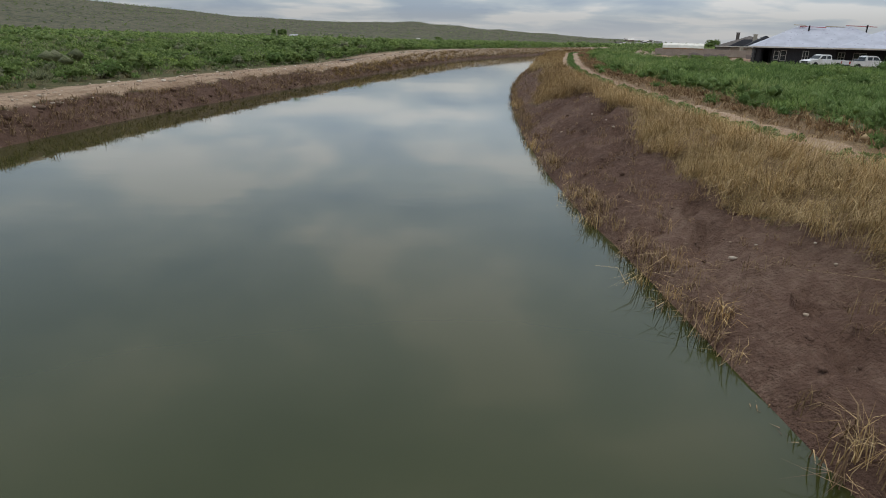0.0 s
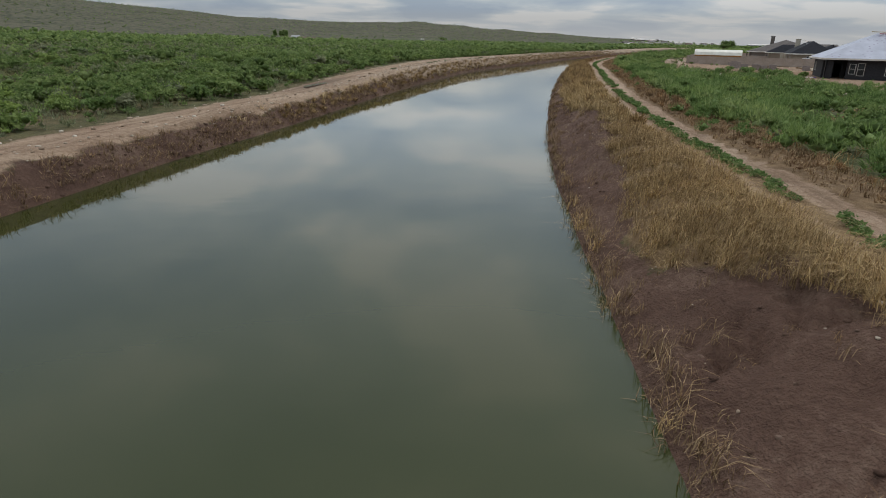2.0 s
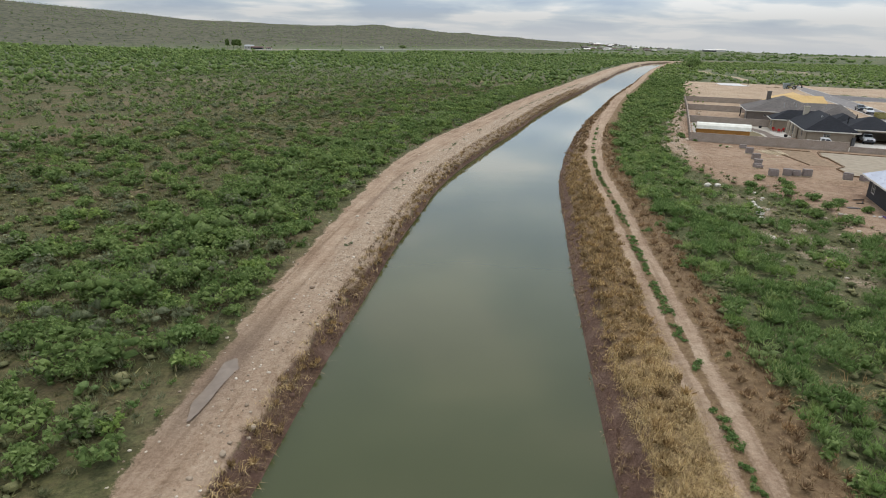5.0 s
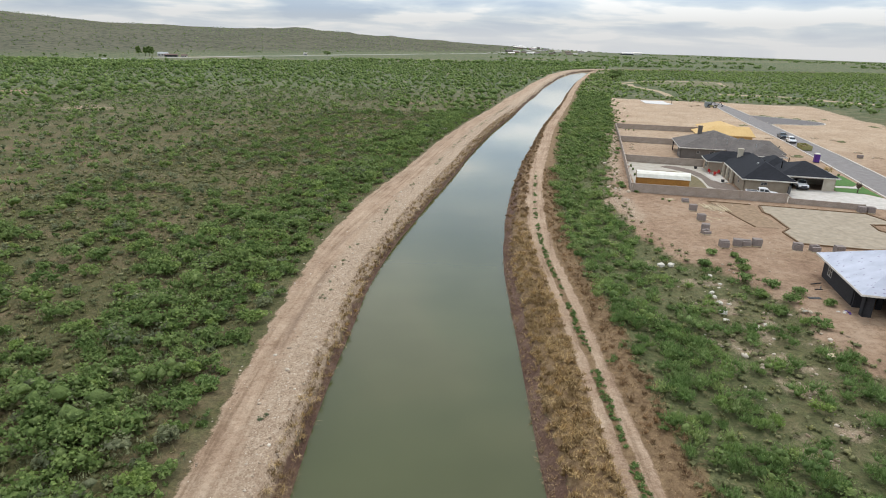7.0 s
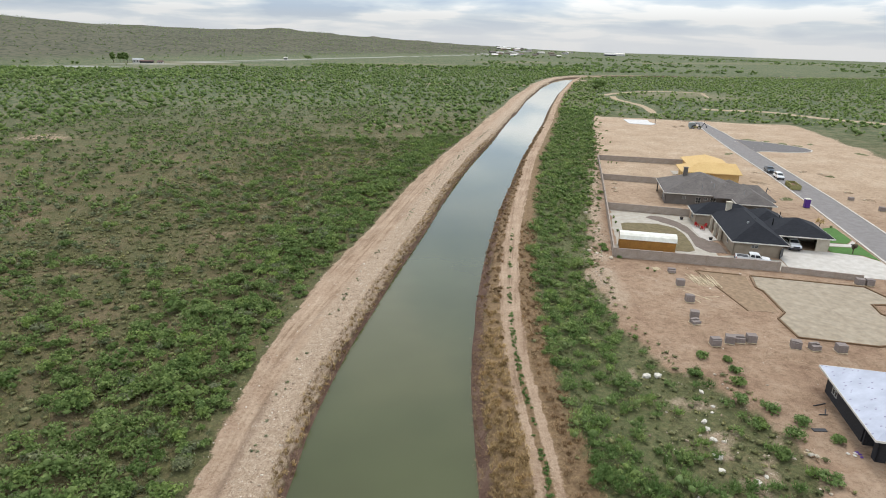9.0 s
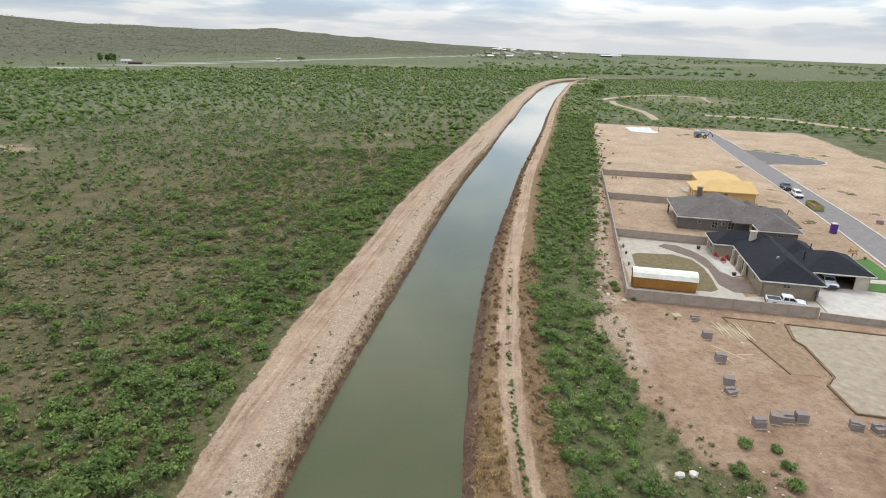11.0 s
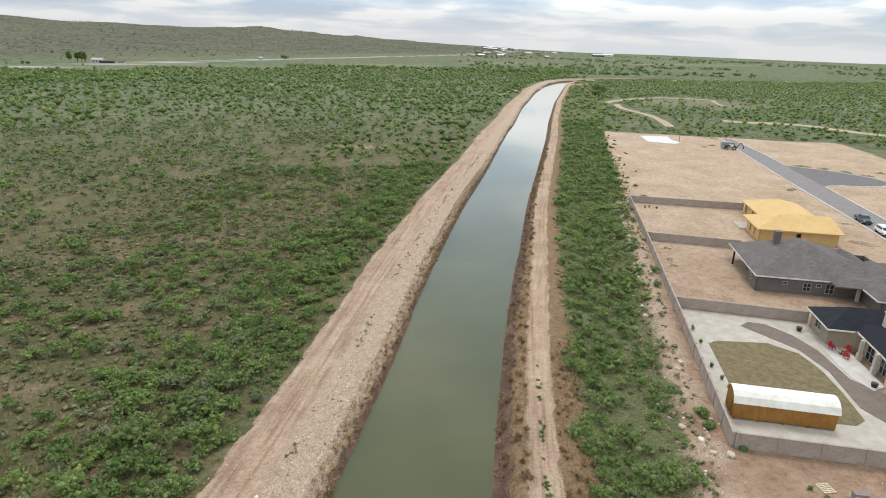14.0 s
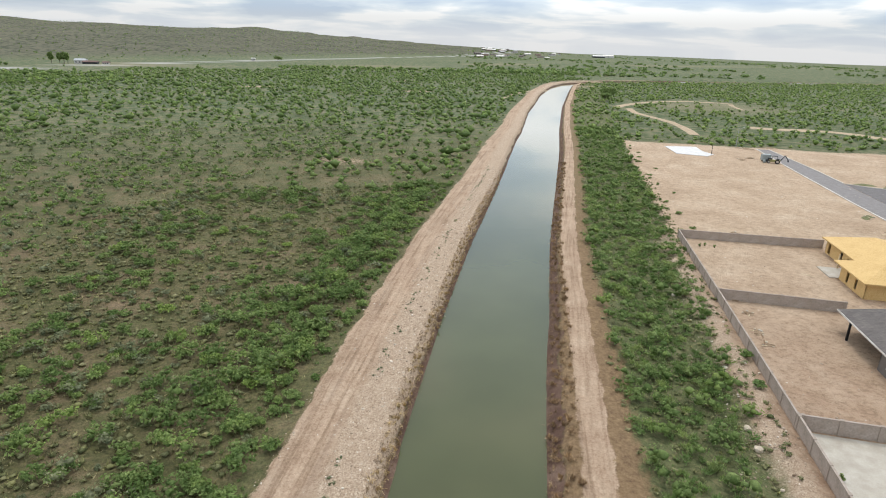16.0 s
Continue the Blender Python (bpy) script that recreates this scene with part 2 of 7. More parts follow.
    k.bump(k.math("ADD", k.math("MULTIPLY", fine, 0.6), k.math("ADD", k.noise(22.0, 3), k.math("MULTIPLY", k.noise(1.6, 5, 0.65), 2.5))), 0.9, 0.1)
    return k.m


def water_material():
    k = Mat("canal_water", 0.035, spec=0.5)
    k.b.inputs["IOR"].default_value = 1.33
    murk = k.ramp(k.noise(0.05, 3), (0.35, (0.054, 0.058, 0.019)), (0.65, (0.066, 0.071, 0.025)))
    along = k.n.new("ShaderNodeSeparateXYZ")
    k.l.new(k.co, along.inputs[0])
    # base colour is darker below y 30 and reaches full murk at y 95
    y_fade = k.step(along.outputs[1], 30, 95)
    k.color(k.mix(y_fade, k.mix(1.0, murk, (0.63, 0.67, 0.54), "MULTIPLY"), murk))
    mp = k.n.new("ShaderNodeMapping")
    mp.inputs["Scale"].default_value = (0.35, 1.0, 1.0)
    k.l.new(k.co, mp.inputs[0])
    h = k.math("ADD", k.math("MULTIPLY", k.noise(1.1, 3, vec=mp.outputs[0]), 0.5), k.math("MULTIPLY", k.noise(0.16, 2, vec=mp.outputs[0]), 1.6))
    mp2 = k.n.new("ShaderNodeMapping")
    mp2.inputs["Scale"].default_value = (0.5, 2.6, 1.0)
    k.l.new(k.co, mp2.inputs[0])
    patch = k.step(k.noise(0.13, 3, 0.5), 0.54, 0.66)
    h = k.math("ADD", h, k.math("MULTIPLY", k.math("MULTIPLY", k.noise(1.3, 2, vec=mp2.outputs[0]), patch), 0.55))
    k.bump(h, 0.085, 0.06)
    return k.m


M_ground, M_water = ground_material(), water_material()

# ---------------------------------------------------------------- plan: canal, roads, lots
def table(text):
    a = np.array([[float(v) for v in p.split(",")] for p in text.split()])
    return a[:, 0], a[:, 1]


LEFT = table("-160,-16 -40,-14.6 18,-15.6 30,-14.7 41,-13.1 47,-12.3 53,-11.2 60,-10 68,-8.8 75,-7.9 82,-6.8 91,-5.2 105,-2.8 118,0 129,2 143,6.5 163,13.6 "
             "194,25.2 218,33.6 244,43.7 264,51.6 314,73 390,104 407,112 491,146 546,171 608,198 649,218 704,246 750,276 790,322 815,390 835,500 850,640 870,900 900,1500 5200,1700")
RIGHT = table("-160,3 -40,4.2 5,3.9 14,3.2 19,3.0 31,3.6 49,4.9 58,6.3 66,7.3 77,9.2 85,10.6 98,12.9 110,15.3 124,18 135,20.3 149,24.4 "
              "172,31.7 196,40.4 218,49.3 234,55.9 262,67.2 303,85.2 362,111 389,122.3 422,136 525,181 578,206 640,235 717,272 760,300 775,330 795,400 812,510 825,640 845,900 875,1500 5100,1700")


def smooth_interp(y, tab):
    return (np.interp(y - 5, *tab) + np.interp(y, *tab) + np.interp(y + 5, *tab)) / 3


def left_edge(y):
    return smooth_interp(y, LEFT)


def right_edge(y):
    return smooth_interp(y, RIGHT)


def lean_of(y, f):
    s = (f(y + 2) - f(y - 2)) / 4
    return 1 / np.sqrt(1 + s * s)


LOT_O, LOT_U = np.array([55.5, 168.5]), np.array([0.3903, 0.9207])
LOT_V = np.array([LOT_U[1], -LOT_U[0]])
LOT_TURN = -math.degrees(math.atan2(LOT_U[0], LOT_U[1]))
PAD_Z = 1.25


def lot(v, u):
    """World x, y of a spot on the building land: v metres right of the back wall, u metres along it."""
    p = LOT_O + LOT_V * v + LOT_U * u
    return float(p[0]), float(p[1])


def lot_pose(v, u, z=PAD_Z, turn=0.0):
    x, y = lot(v, u)
    return pose(x, y, z, 0, 0, LOT_TURN + turn)


def to_lot(x, y):
    return (x - LOT_O[0]) * LOT_V[0] + (y - LOT_O[1]) * LOT_V[1], (x - LOT_O[0]) * LOT_U[0] + (y - LOT_O[1]) * LOT_U[1]


def sstep(x, a, b):
    t = np.clip((x - a) / (b - a), 0, 1)
    return t * t * (3 - 2 * t)


def wave(x, y, s, k=0.0):
    """Cheap smooth noise in -1..1."""
    x, y = x * s + k, y * s - k
    return (np.sin(x * 1.7 + 2.1 * np.sin(y * 0.9 + k)) * np.cos(y * 1.3 + 1.7 * np.sin(x * 0.7)) + 0.5 * np.sin(3.1 * x + y * 2.3 + k) * np.sin(2.7 * y - 1.9 * x)) / 1.5


ROAD_W = table("-160,4.7 42,4.7 60,5.2 75,5.6 90,6.2 105,6.7 117,7.4 134,8.2 144,9 165,10.2 260,10.4 400,10 5000,10")
TRACK_E = table("-160,5.6 60,5.5 115,6.0 135,5.4 155,4.6 210,4.3 240,3.5 270,3.4 5000,3.4")
BANK_E = table("-160,3.2 14,3.1 28,2.5 50,1.9 120,1.75 200,1.6 260,1.4 5000,1.4")
BANK_C = table("-160,2.4 8,2.3 14,2.4 20,3.1 26,3.4 30.5,3 32.5,1 36,1.3 40,1.8 46,2.8 56,2.9 60,2 66,1.7 81,1.35 114,1.3 200,1.5 260,1.4 5000,1.4")
PAD_EDGE = table("-400,60 60,52 100,44 115,47 127,47 129,43.5 140,42 143,43 157,45.5 166,49.5 172,52 194,61.3 216,71.8 280,101.5 400,154 600,246 5000,2200")
RIDGE = table("-180,60 -50,110 -31,99 -28,92 -23.5,79 -18.6,62 -13,57 -7.8,57.5 -5,60 -3.6,66 -2.6,65 -1.7,57 4,41 9.7,30 14.7,20 19.8,10 24.7,3 31,0 45,-6 180,-8")
FAR_Z = table("-180,40 -10,45 4,40 9.7,24 14.7,10 19.8,-10 24.7,-22 31,-23 37.7,-32 45,-42 60,-40 180,0")
FOOT = table("-180,650 -36,650 -24,780 -3,1200 12,1750 20,2000 180,2000")


def ground_height(x, y):
    """Height of the land and the masks of its covers."""
    xl, xr = left_edge(y), right_edge(y)
    el = (xl - x) * lean_of(y, left_edge)
    er = (x - xr) * lean_of(y, right_edge)
    far = np.hypot(x, y - 100)
    az = np.degrees(np.arctan2(x, y - 70))
    rw = np.interp(y, *ROAD_W) + 0.35 * wave(x, y, 0.35)
    tc, be, bc = np.interp(y, *TRACK_E), np.interp(y, *BANK_E), np.interp(y, *BANK_C)
    jag = 0.28 * wave(x, y, 0.9) + 0.16 * wave(x, y, 2.3, 3.0)
    # left side: bank, rubble berm, road, field
    nb = np.interp(y, [60, 110, 180], [1.55, 1.6, 1.9])
    zl = np.interp(np.where((el > 0) & (el < 12), el * (1 + (nb - 1) * (1 - sstep(el, 1.5, 5))), el), [-8, -4, 0, 0.25, 1.9, 2.6, 3.4, 4.6, 9, 12, 30, 200], [-1.6, -1.3, -0.06, 0.25, 1.55, 1.9, 2.0, 1.82, 1.8, 1.45, 0.95, 0.9])
    zl = zl * np.where(el > 0, np.interp(y, [72, 95, 120], [0.64, 0.92, 1.0]), 1.0)
    zl = np.where((el > 0.2), zl + (0.02 + 0.08 * (1 - sstep(el, 2.5, 4.0))) * wave(x, y, 0.8), zl)
    # right side: bank, grass crest, track, verge
    t = np.clip(er / (be * 1.15), -3, 40)
    zr = np.interp(t, [-3, -1.3, 0, 0.08, 0.45, 0.85, 1.0, 1.25, 40], [-1.6, -1.3, -0.06, 0.28, 0.8, 1.38, 1.6, 1.72, 1.72])
    zr = np.where(er > tc - 1.4, 1.56 - 0.06 * np.exp(-((np.abs(er - tc) - 0.85) / 0.3) ** 2), zr)
    zr = np.where(er > tc + 1.6, np.interp(er - tc, [1.6, 2.4, 9, 16], [1.6, 1.55, 0.85, 0.8]), zr)
    zr = np.where((er > 0.2) & (er < 7), zr + 0.08 * wave(x, y, 0.9), zr)
    slump = sstep(er, 0.15, 0.6) * (1 - sstep(er, bc + 0.2, bc + 1.0)) * (1 - sstep(y, 70, 100))
    ledge = np.abs(wave(x * 1.6, y, 0.55, 11.0) + 0.35 * wave(x, y, 1.6, 2.0))
    zr = zr + slump * (0.11 * wave(x, y, 1.9, 7.0) + 0.07 * wave(x, y, 3.7, 1.0) - 0.32 * np.exp(-(ledge / 0.09) ** 2) * (wave(x, y, 0.25, 3.0) > 0.0))
    z = np.where(el > -8, zl, np.where(er > -8, zr, -1.6))
    mid = (xl + xr) / 2
    z = np.where(x < mid, zl, zr)
    # building land, a little raised, with a rough edge
    px = np.interp(y, *PAD_EDGE) + 1.2 * wave(x, y, 0.16) + 0.7 * wave(x, y, 0.5)
    pe = x - px
    pad = sstep(pe, -0.8, 1.2) * (x > mid)
    v, u = to_lot(x, y)
    pad = pad * (1 - sstep(v + 3 * wave(x, y, 0.05), 96, 106)) * (1 - sstep(u + 5 * wave(x, y, 0.04), 227, 239))
    z = np.where(x > mid, z + (PAD_Z - z) * pad, z)
    mound = 0.8 * np.exp(-(((v + 3.2) / 2.2) ** 2 + ((u + 3.2) / 2.2) ** 2)) + 1.25 * np.exp(-(((v + 3.0) / 2.2) ** 2 + ((u + 13) / 4.0) ** 2)) + 0.7 * np.exp(-(((v + 0.8) / 1.8) ** 2 + ((u + 21) / 4) ** 2))
    mound += 0.85 * np.exp(-(((v + 3.0) / 1.9) ** 2)) * sstep(u, 2, 6) * (1 - sstep(u, 96, 104)) * (0.7 + 0.5 * wave(x, y, 0.5))
    z = z + 0.28 * np.exp(-(((v - 1.8 - 0.02 * u) / 0.4) ** 2)) * sstep(u, -34, -30) * (1 - sstep(u, -4, -2))
    z = z + mound * (1 + 0.2 * wave(x, y, 1.3))
    trench = np.exp(-(((u + 34.6) / 0.7) ** 2)) * sstep(v, 12, 14) * (1 - sstep(v, 46, 50))
    z = z + 0.35 * np.exp(-(((u + 33.4) / 0.5) ** 2)) * sstep(v, 12, 14) * (1 - sstep(v, 46, 50)) - 0.3 * trench
    # hill and far plain
    ridge, foot = np.interp(az, *RIDGE), np.interp(az, *FOOT)
    hill = sstep(far, foot, 2400)
    zz = np.interp(far, [0, 900, 2400, 4800], [0, 0, 0, 1])
    rough = 5.0 * wave(x, y, 0.006) + 3.2 * wave(x, y, 0.017, 2) + 1.6 * wave(x, y, 0.04, 5)
    z = z + hill * (ridge + rough * sstep(ridge, 5, 40)) * (1 - sstep(far, 2500, 4300)) + zz * np.interp(az, *FAR_Z)
    cover = {}
    near, right, leftside = (far < 1500) * 1.0, (x > mid) * 1.0, (x <= mid) * 1.0

    def soft(a, w=0.8):
        return np.clip(a / w + 0.5, 0, 1)

    cover["bank"] = np.maximum(leftside * soft(2.0 / nb * (1 - 0.62 * sstep(y, 66, 110)) + jag - el), right * soft(bc + 1.6 * jag - er)) * near
    low = 1.9 / nb * (1 - 0.55 * sstep(y, 66, 105))
    cover["rubble"] = leftside * soft(el - low - jag) * soft(2.0 + 0.42 * (rw - 2) + 2 * jag - el, 1.6) * (0.25 + 0.75 * sstep(y, 60, 120)) * near
    cover["rubble"] = np.maximum(cover["rubble"], soft(mound - 0.25, 0.5) * 0.75)
    rut = np.maximum(soft(0.5 + 0.5 * jag - np.abs(np.abs(er - tc) - 0.85), 0.5), soft(1.5 + jag - np.abs(er - tc)) * sstep(y, 115, 150))
    cover["track"] = np.maximum(leftside * soft(el - low - jag) * soft(rw + jag - el), right * rut) * near
    cover["damp"] = leftside * soft(el - 2.4) * soft(rw - 0.8 - el) * sstep(wave(el * 1.15, y * 0.045, 1.0, 2.0) + 0.25 * jag, 0.25, 0.75) * near * (1 - 0.6 * sstep(y, 90, 150))
    cover["damp"] = np.maximum(cover["damp"], leftside * np.exp(-((el - 4.6) / 1.3) ** 2 - ((y - 78.5) / 7.5) ** 2))
    cover["dry"] = right * soft(er - bc * 0.95 - jag) * soft(tc + 4.3 + 3 * jag - er, 1.6) * (1 - 0.35 * sstep(y, 190, 300)) * near
    cover["weeds"] = right * np.maximum(soft(er - tc - 3.8 - 3 * jag, 1.6) * soft(0.3 - pe, 1.2) * (far < 900), soft(0.3 - np.abs(er - tc), 0.3) * (1 - sstep(y, 125, 160)))
    cover["weeds"] = np.maximum(cover["weeds"], 0.45 * leftside * soft(el - rw - 0.2, 1.0) * soft(rw + 2.5 + 4 * jag - el, 3.0) * (far < 600))
    strip = right * sstep(y, 74, 92) * (1 - sstep(y, 133, 142)) * sstep(er + 2.2 * wave(x, y, 0.25, 2.0), 17.5, 21) * (1 - pad)
    cover["weeds"] = cover["weeds"] * (1 - 0.4 * strip)
    cover["pad"] = np.maximum(np.maximum(pad, soft(mound - 0.25, 0.3)), 0.5 * strip * sstep(wave(x, y, 0.3, 9.0), -0.3, 0.4))
    cover["rubble"] = np.maximum(cover["rubble"], 0.6 * strip * sstep(wave(x, y, 0.4, 4.0), 0.1, 0.5))
    cover["track"] = np.maximum(cover["track"], 0.9 * soft(wave(x, y, 0.021, 3.0) - 0.80, 0.4) * leftside * (el > 40) * (far < 700))
    cover["track"] = cover["track"] * (1 - sstep(x, 330, 400) * (y > 600))
    cover["rubble"] = cover["rubble"] * (1 - sstep(x, 330, 400) * (y > 600))
    cover["lane"] = np.clip(np.where(x > mid, er, el), -20, 60)
    cover["sandy"] = sstep(u, 20, 90)
    cover["far"] = sstep(far, 130, 420)
    cover["hill"] = sstep(far, foot + 30, foot + 260) * sstep(ridge, 4, 26)
    return z, cover


def z_at(x, y):
    return float(ground_height(np.array([float(x)]), np.array([float(y)]))[0][0])

# ---------------------------------------------------------------- builders
def mesh_np(name, verts, faces, mat=None, attrs=None, smooth=False):
    """A mesh from arrays; all faces have the same number of corners."""
    verts, faces = np.asarray(verts, np.float32), np.asarray(faces, np.int32)
    me = bpy.data.meshes.new(name)
    n, k = faces.shape
    me.vertices.add(len(verts))
    me.vertices.foreach_set("co", verts.ravel())
    me.loops.add(n * k)
    me.loops.foreach_set("vertex_index", faces.ravel())
    me.polygons.add(n)
    me.polygons.foreach_set("loop_start", np.arange(0, n * k, k, dtype=np.int32))
    me.polygons.foreach_set("loop_total", np.full(n, k, np.int32))
    if smooth:
        me.polygons.foreach_set("use_smooth", np.ones(n, bool))
    for key, val in (attrs or {}).items():
        me.attributes.new(key, "FLOAT", "POINT").data.foreach_set("value", np.asarray(val, np.float32))
    me.update(calc_edges=True)
    me.validate()
    if mat:
        me.materials.append(mat)
    return me


def part(name, bm, material, parent=None, label=""):
    """Links a bmesh as one mesh object under a thing or a part."""
    me = bpy.data.meshes.new(name)
    bm.to_mesh(me)
    bm.free()
    me.materials.append(material)
    ob = new(name, me)
    ob.parent = parent
    if label:
        ob["label"] = label
    return ob


def thing(name, m, label, category, group="", kind=""):
    ob = new(name)
    ob.matrix_world = m
    ob.empty_display_size = 0.3
    return tagged(ob, label, category, group, kind)


def add_box(bm, x0, x1, y0, y1, z0, z1, m=None):
    vs = [bm.verts.new((x, y, z)) for z in (z0, z1) for x, y in ((x0, y0), (x1, y0), (x1, y1), (x0, y1))]
    fs = [bm.faces.new([vs[i] for i in f]) for f in ((3, 2, 1, 0), (4, 5, 6, 7), (0, 1, 5, 4), (1, 2, 6, 5), (2, 3, 7, 6), (3, 0, 4, 7))]
    if m is not None:
        for v in vs:
            v.co = m @ v.co
    return vs, fs


def box(x0, x1, y0, y1, z0, z1, bevel=0.0, m=None):
    bm = bmesh.new()
    add_box(bm, x0, x1, y0, y1, z0, z1, m)
    if bevel:
        bmesh.ops.bevel(bm, geom=list(bm.edges), offset=bevel, segments=1, affect="EDGES")
    return bm


def boxes(*specs):
    bm = bmesh.new()
    for s in specs:
        add_box(bm, *s)
    return bm


def prism(outline, z0, z1, bevel=0.0):
    """An upright prism over an outline of (x, y)."""
    bm = bmesh.new()
    lo, hi = [bm.verts.new((x, y, z0)) for x, y in outline], [bm.verts.new((x, y, z1)) for x, y in outline]
    n = len(outline)
    bm.faces.new(hi)
    bm.faces.new(lo[::-1])
    for i in range(n):
        bm.faces.new((lo[i], lo[(i + 1) % n], hi[(i + 1) % n], hi[i]))
    if bevel:
        bmesh.ops.bevel(bm, geom=list(bm.edges), offset=bevel, segments=1, affect="EDGES")
    bmesh.ops.recalc_face_normals(bm, faces=bm.faces)
    return bm


def rod(p, q, r0, r1=None, n=8):
    """A tapered rod from p to q."""
    bm = bmesh.new()
    add_rod(bm, p, q, r0, r1, n)
    return bm


def add_rod(bm, p, q, r0, r1=None, n=8):
    p, q = Vector(p), Vector(q)
    t = (q - p).to_track_quat("Z", "Y").to_matrix()
    r1 = r0 if r1 is None else r1
    a = [bm.verts.new(p + t @ Vector((r0 * math.cos(i * math.tau / n), r0 * math.sin(i * math.tau / n), 0))) for i in range(n)]
    b = [bm.verts.new(q + t @ Vector((r1 * math.cos(i * math.tau / n), r1 * math.sin(i * math.tau / n), 0))) for i in range(n)]
    bm.faces.new(a[::-1])
    bm.faces.new(b)
    for i in range(n):
        bm.faces.new((a[i], a[(i + 1) % n], b[(i + 1) % n], b[i]))


def stone_mesh(name, mat, seed, squash=0.6):
    rnd = random.Random(seed)
    bm = bmesh.new()
    bmesh.ops.create_icosphere(bm, subdivisions=1, radius=0.5)
    for v in bm.verts:
        v.co *= 1 + rnd.uniform(-0.22, 0.2)
        v.co.z *= squash
    for v in bm.verts:
        v.co.z += 0.5 * squash * 0.8
    me = bpy.data.meshes.new(name)
    bm.to_mesh(me)
    bm.free()
    me.materials.append(mat)
    return me


# ---------------------------------------------------------------- ground, canal
def spread(*segs):
    out = []
    for a, b, s in segs:
        out.append(np.arange(a, b, s))
    return np.concatenate(out)


def far_steps(a, b, s, k):
    out = [a]
    while out[-1] < b:
        out.append(out[-1] + s)
        s *= k
    return np.array(out)


rows_y = np.concatenate([-far_steps(12, 900, 3, 1.25)[::-1], spread((-11, 46, 0.4), (46, 130, 0.9), (130, 270, 1.5)), far_steps(270, 4900, 1.6, 1.035)])
off_r = np.concatenate([spread((0, 8, 0.8), (8, 14.5, 0.25), (14.5, 20, 0.5), (20, 80, 1.0)), far_steps(80, 6000, 1.5, 1.07)])
off_l = np.concatenate([spread((0, 20, 0.5), (20, 60, 1.7)), far_steps(60, 6000, 2.2, 1.08)])
offs = np.concatenate([-off_l[:0:-1], off_r])
yy, oo = np.meshgrid(rows_y, offs, indexing="ij")
mid_x = (left_edge(np.minimum(yy, 830)) + right_edge(np.minimum(yy, 830))) / 2
xx = np.minimum(mid_x, 520) + oo
zz, covers = ground_height(xx.ravel(), yy.ravel())
nr, nc = yy.shape
idx = np.arange(nr * nc).reshape(nr, nc)
faces = np.stack([idx[:-1, :-1], idx[:-1, 1:], idx[1:, 1:], idx[1:, :-1]], -1).reshape(-1, 4)
# highway strip, tan fields and dirt clearings on the far land
hx = np.interp(yy.ravel(), [300, 757, 1195, 1770, 2500], [-700, -318, -60, 350, 900])
covers["tarmac"] = sstep(-np.abs(xx.ravel() - hx), -16, -8) * (yy.ravel() < 2300)
covers["farmed"] = 0 * hx
band = sstep(yy.ravel() - np.interp(xx.ravel(), [-400, 100, 400, 1200], [860, 980, 1250, 1500]), 0, 30) * (1 - sstep(yy.ravel() - np.interp(xx.ravel(), [-400, 100, 400, 1200], [960, 1100, 1330, 1560]), 0, 30))
covers["farmed"] = np.maximum(covers["farmed"], 0.75 * band * (wave(xx.ravel(), yy.ravel(), 0.004) > -0.2) * (xx.ravel() > -260))
covers["farmed"] = np.maximum(covers["farmed"], 0.7 * np.exp(-(((xx.ravel() - 288) / 45) ** 2 + ((yy.ravel() - 520) / 42) ** 2) ** 2))
ground = new("ground", mesh_np("ground", np.stack([xx.ravel(), yy.ravel(), zz], -1), faces, M_ground, covers, smooth=True))
tagged(ground, "dry scrubland ground of tan and reddish earth with dirt roads", "ground", kind="structure")

# dirt tracks winding over the far land
def dirt_track(pts, width, label):
    """A ribbon of bare earth lying on the ground along pts."""
    d = np.concatenate([[0], np.cumsum([math.dist(a, b) for a, b in zip(pts, pts[1:])])])
    s = np.arange(0, d[-1], 3.0)
    cx = sum(np.interp(s + o, d, [p[0] for p in pts]) for o in (-9, -4, 0, 4, 9)) / 5
    cy = sum(np.interp(s + o, d, [p[1] for p in pts]) for o in (-9, -4, 0, 4, 9)) / 5
    TRACKS.extend(zip(cx[::2], cy[::2]))
    tx, ty = np.gradient(cx), np.gradient(cy)
    ln = np.hypot(tx, ty) + 1e-6
    w = width / 2 * (1 + 0.3 * wave(cx, cy, 0.11))
    f = np.linspace(-1, 1, 5)
    vx, vy = cx[:, None] + (ty / ln * w)[:, None] * f, cy[:, None] - (tx / ln * w)[:, None] * f
    vz = ground_height(vx.ravel(), vy.ravel())[0] + np.tile([-0.15, 0.12, 0.14, 0.12, -0.15], len(s))
    i = np.arange(len(s) * 5).reshape(-1, 5)
    ob = new("dirt_track", mesh_np("dirt_track", np.stack([vx.ravel(), vy.ravel(), vz], -1), np.stack([i[:-1, :-1], i[:-1, 1:], i[1:, 1:], i[1:, :-1]], -1).reshape(-1, 4), M_trackd, smooth=True))
    tagged(ob, label, "track", kind="structure")


M_trackd = plain("pale_track_earth", (0.40, 0.30, 0.195), 0.95, grain=0.9, var=0.2)
TRACKS = []


def off_track(x, y):
    d = np.full(np.shape(x), 1e9)
    for cx, cy in TRACKS:
        d = np.minimum(d, np.hypot(np.asarray(x) - cx, np.asarray(y) - cy))
    return d > 6.5


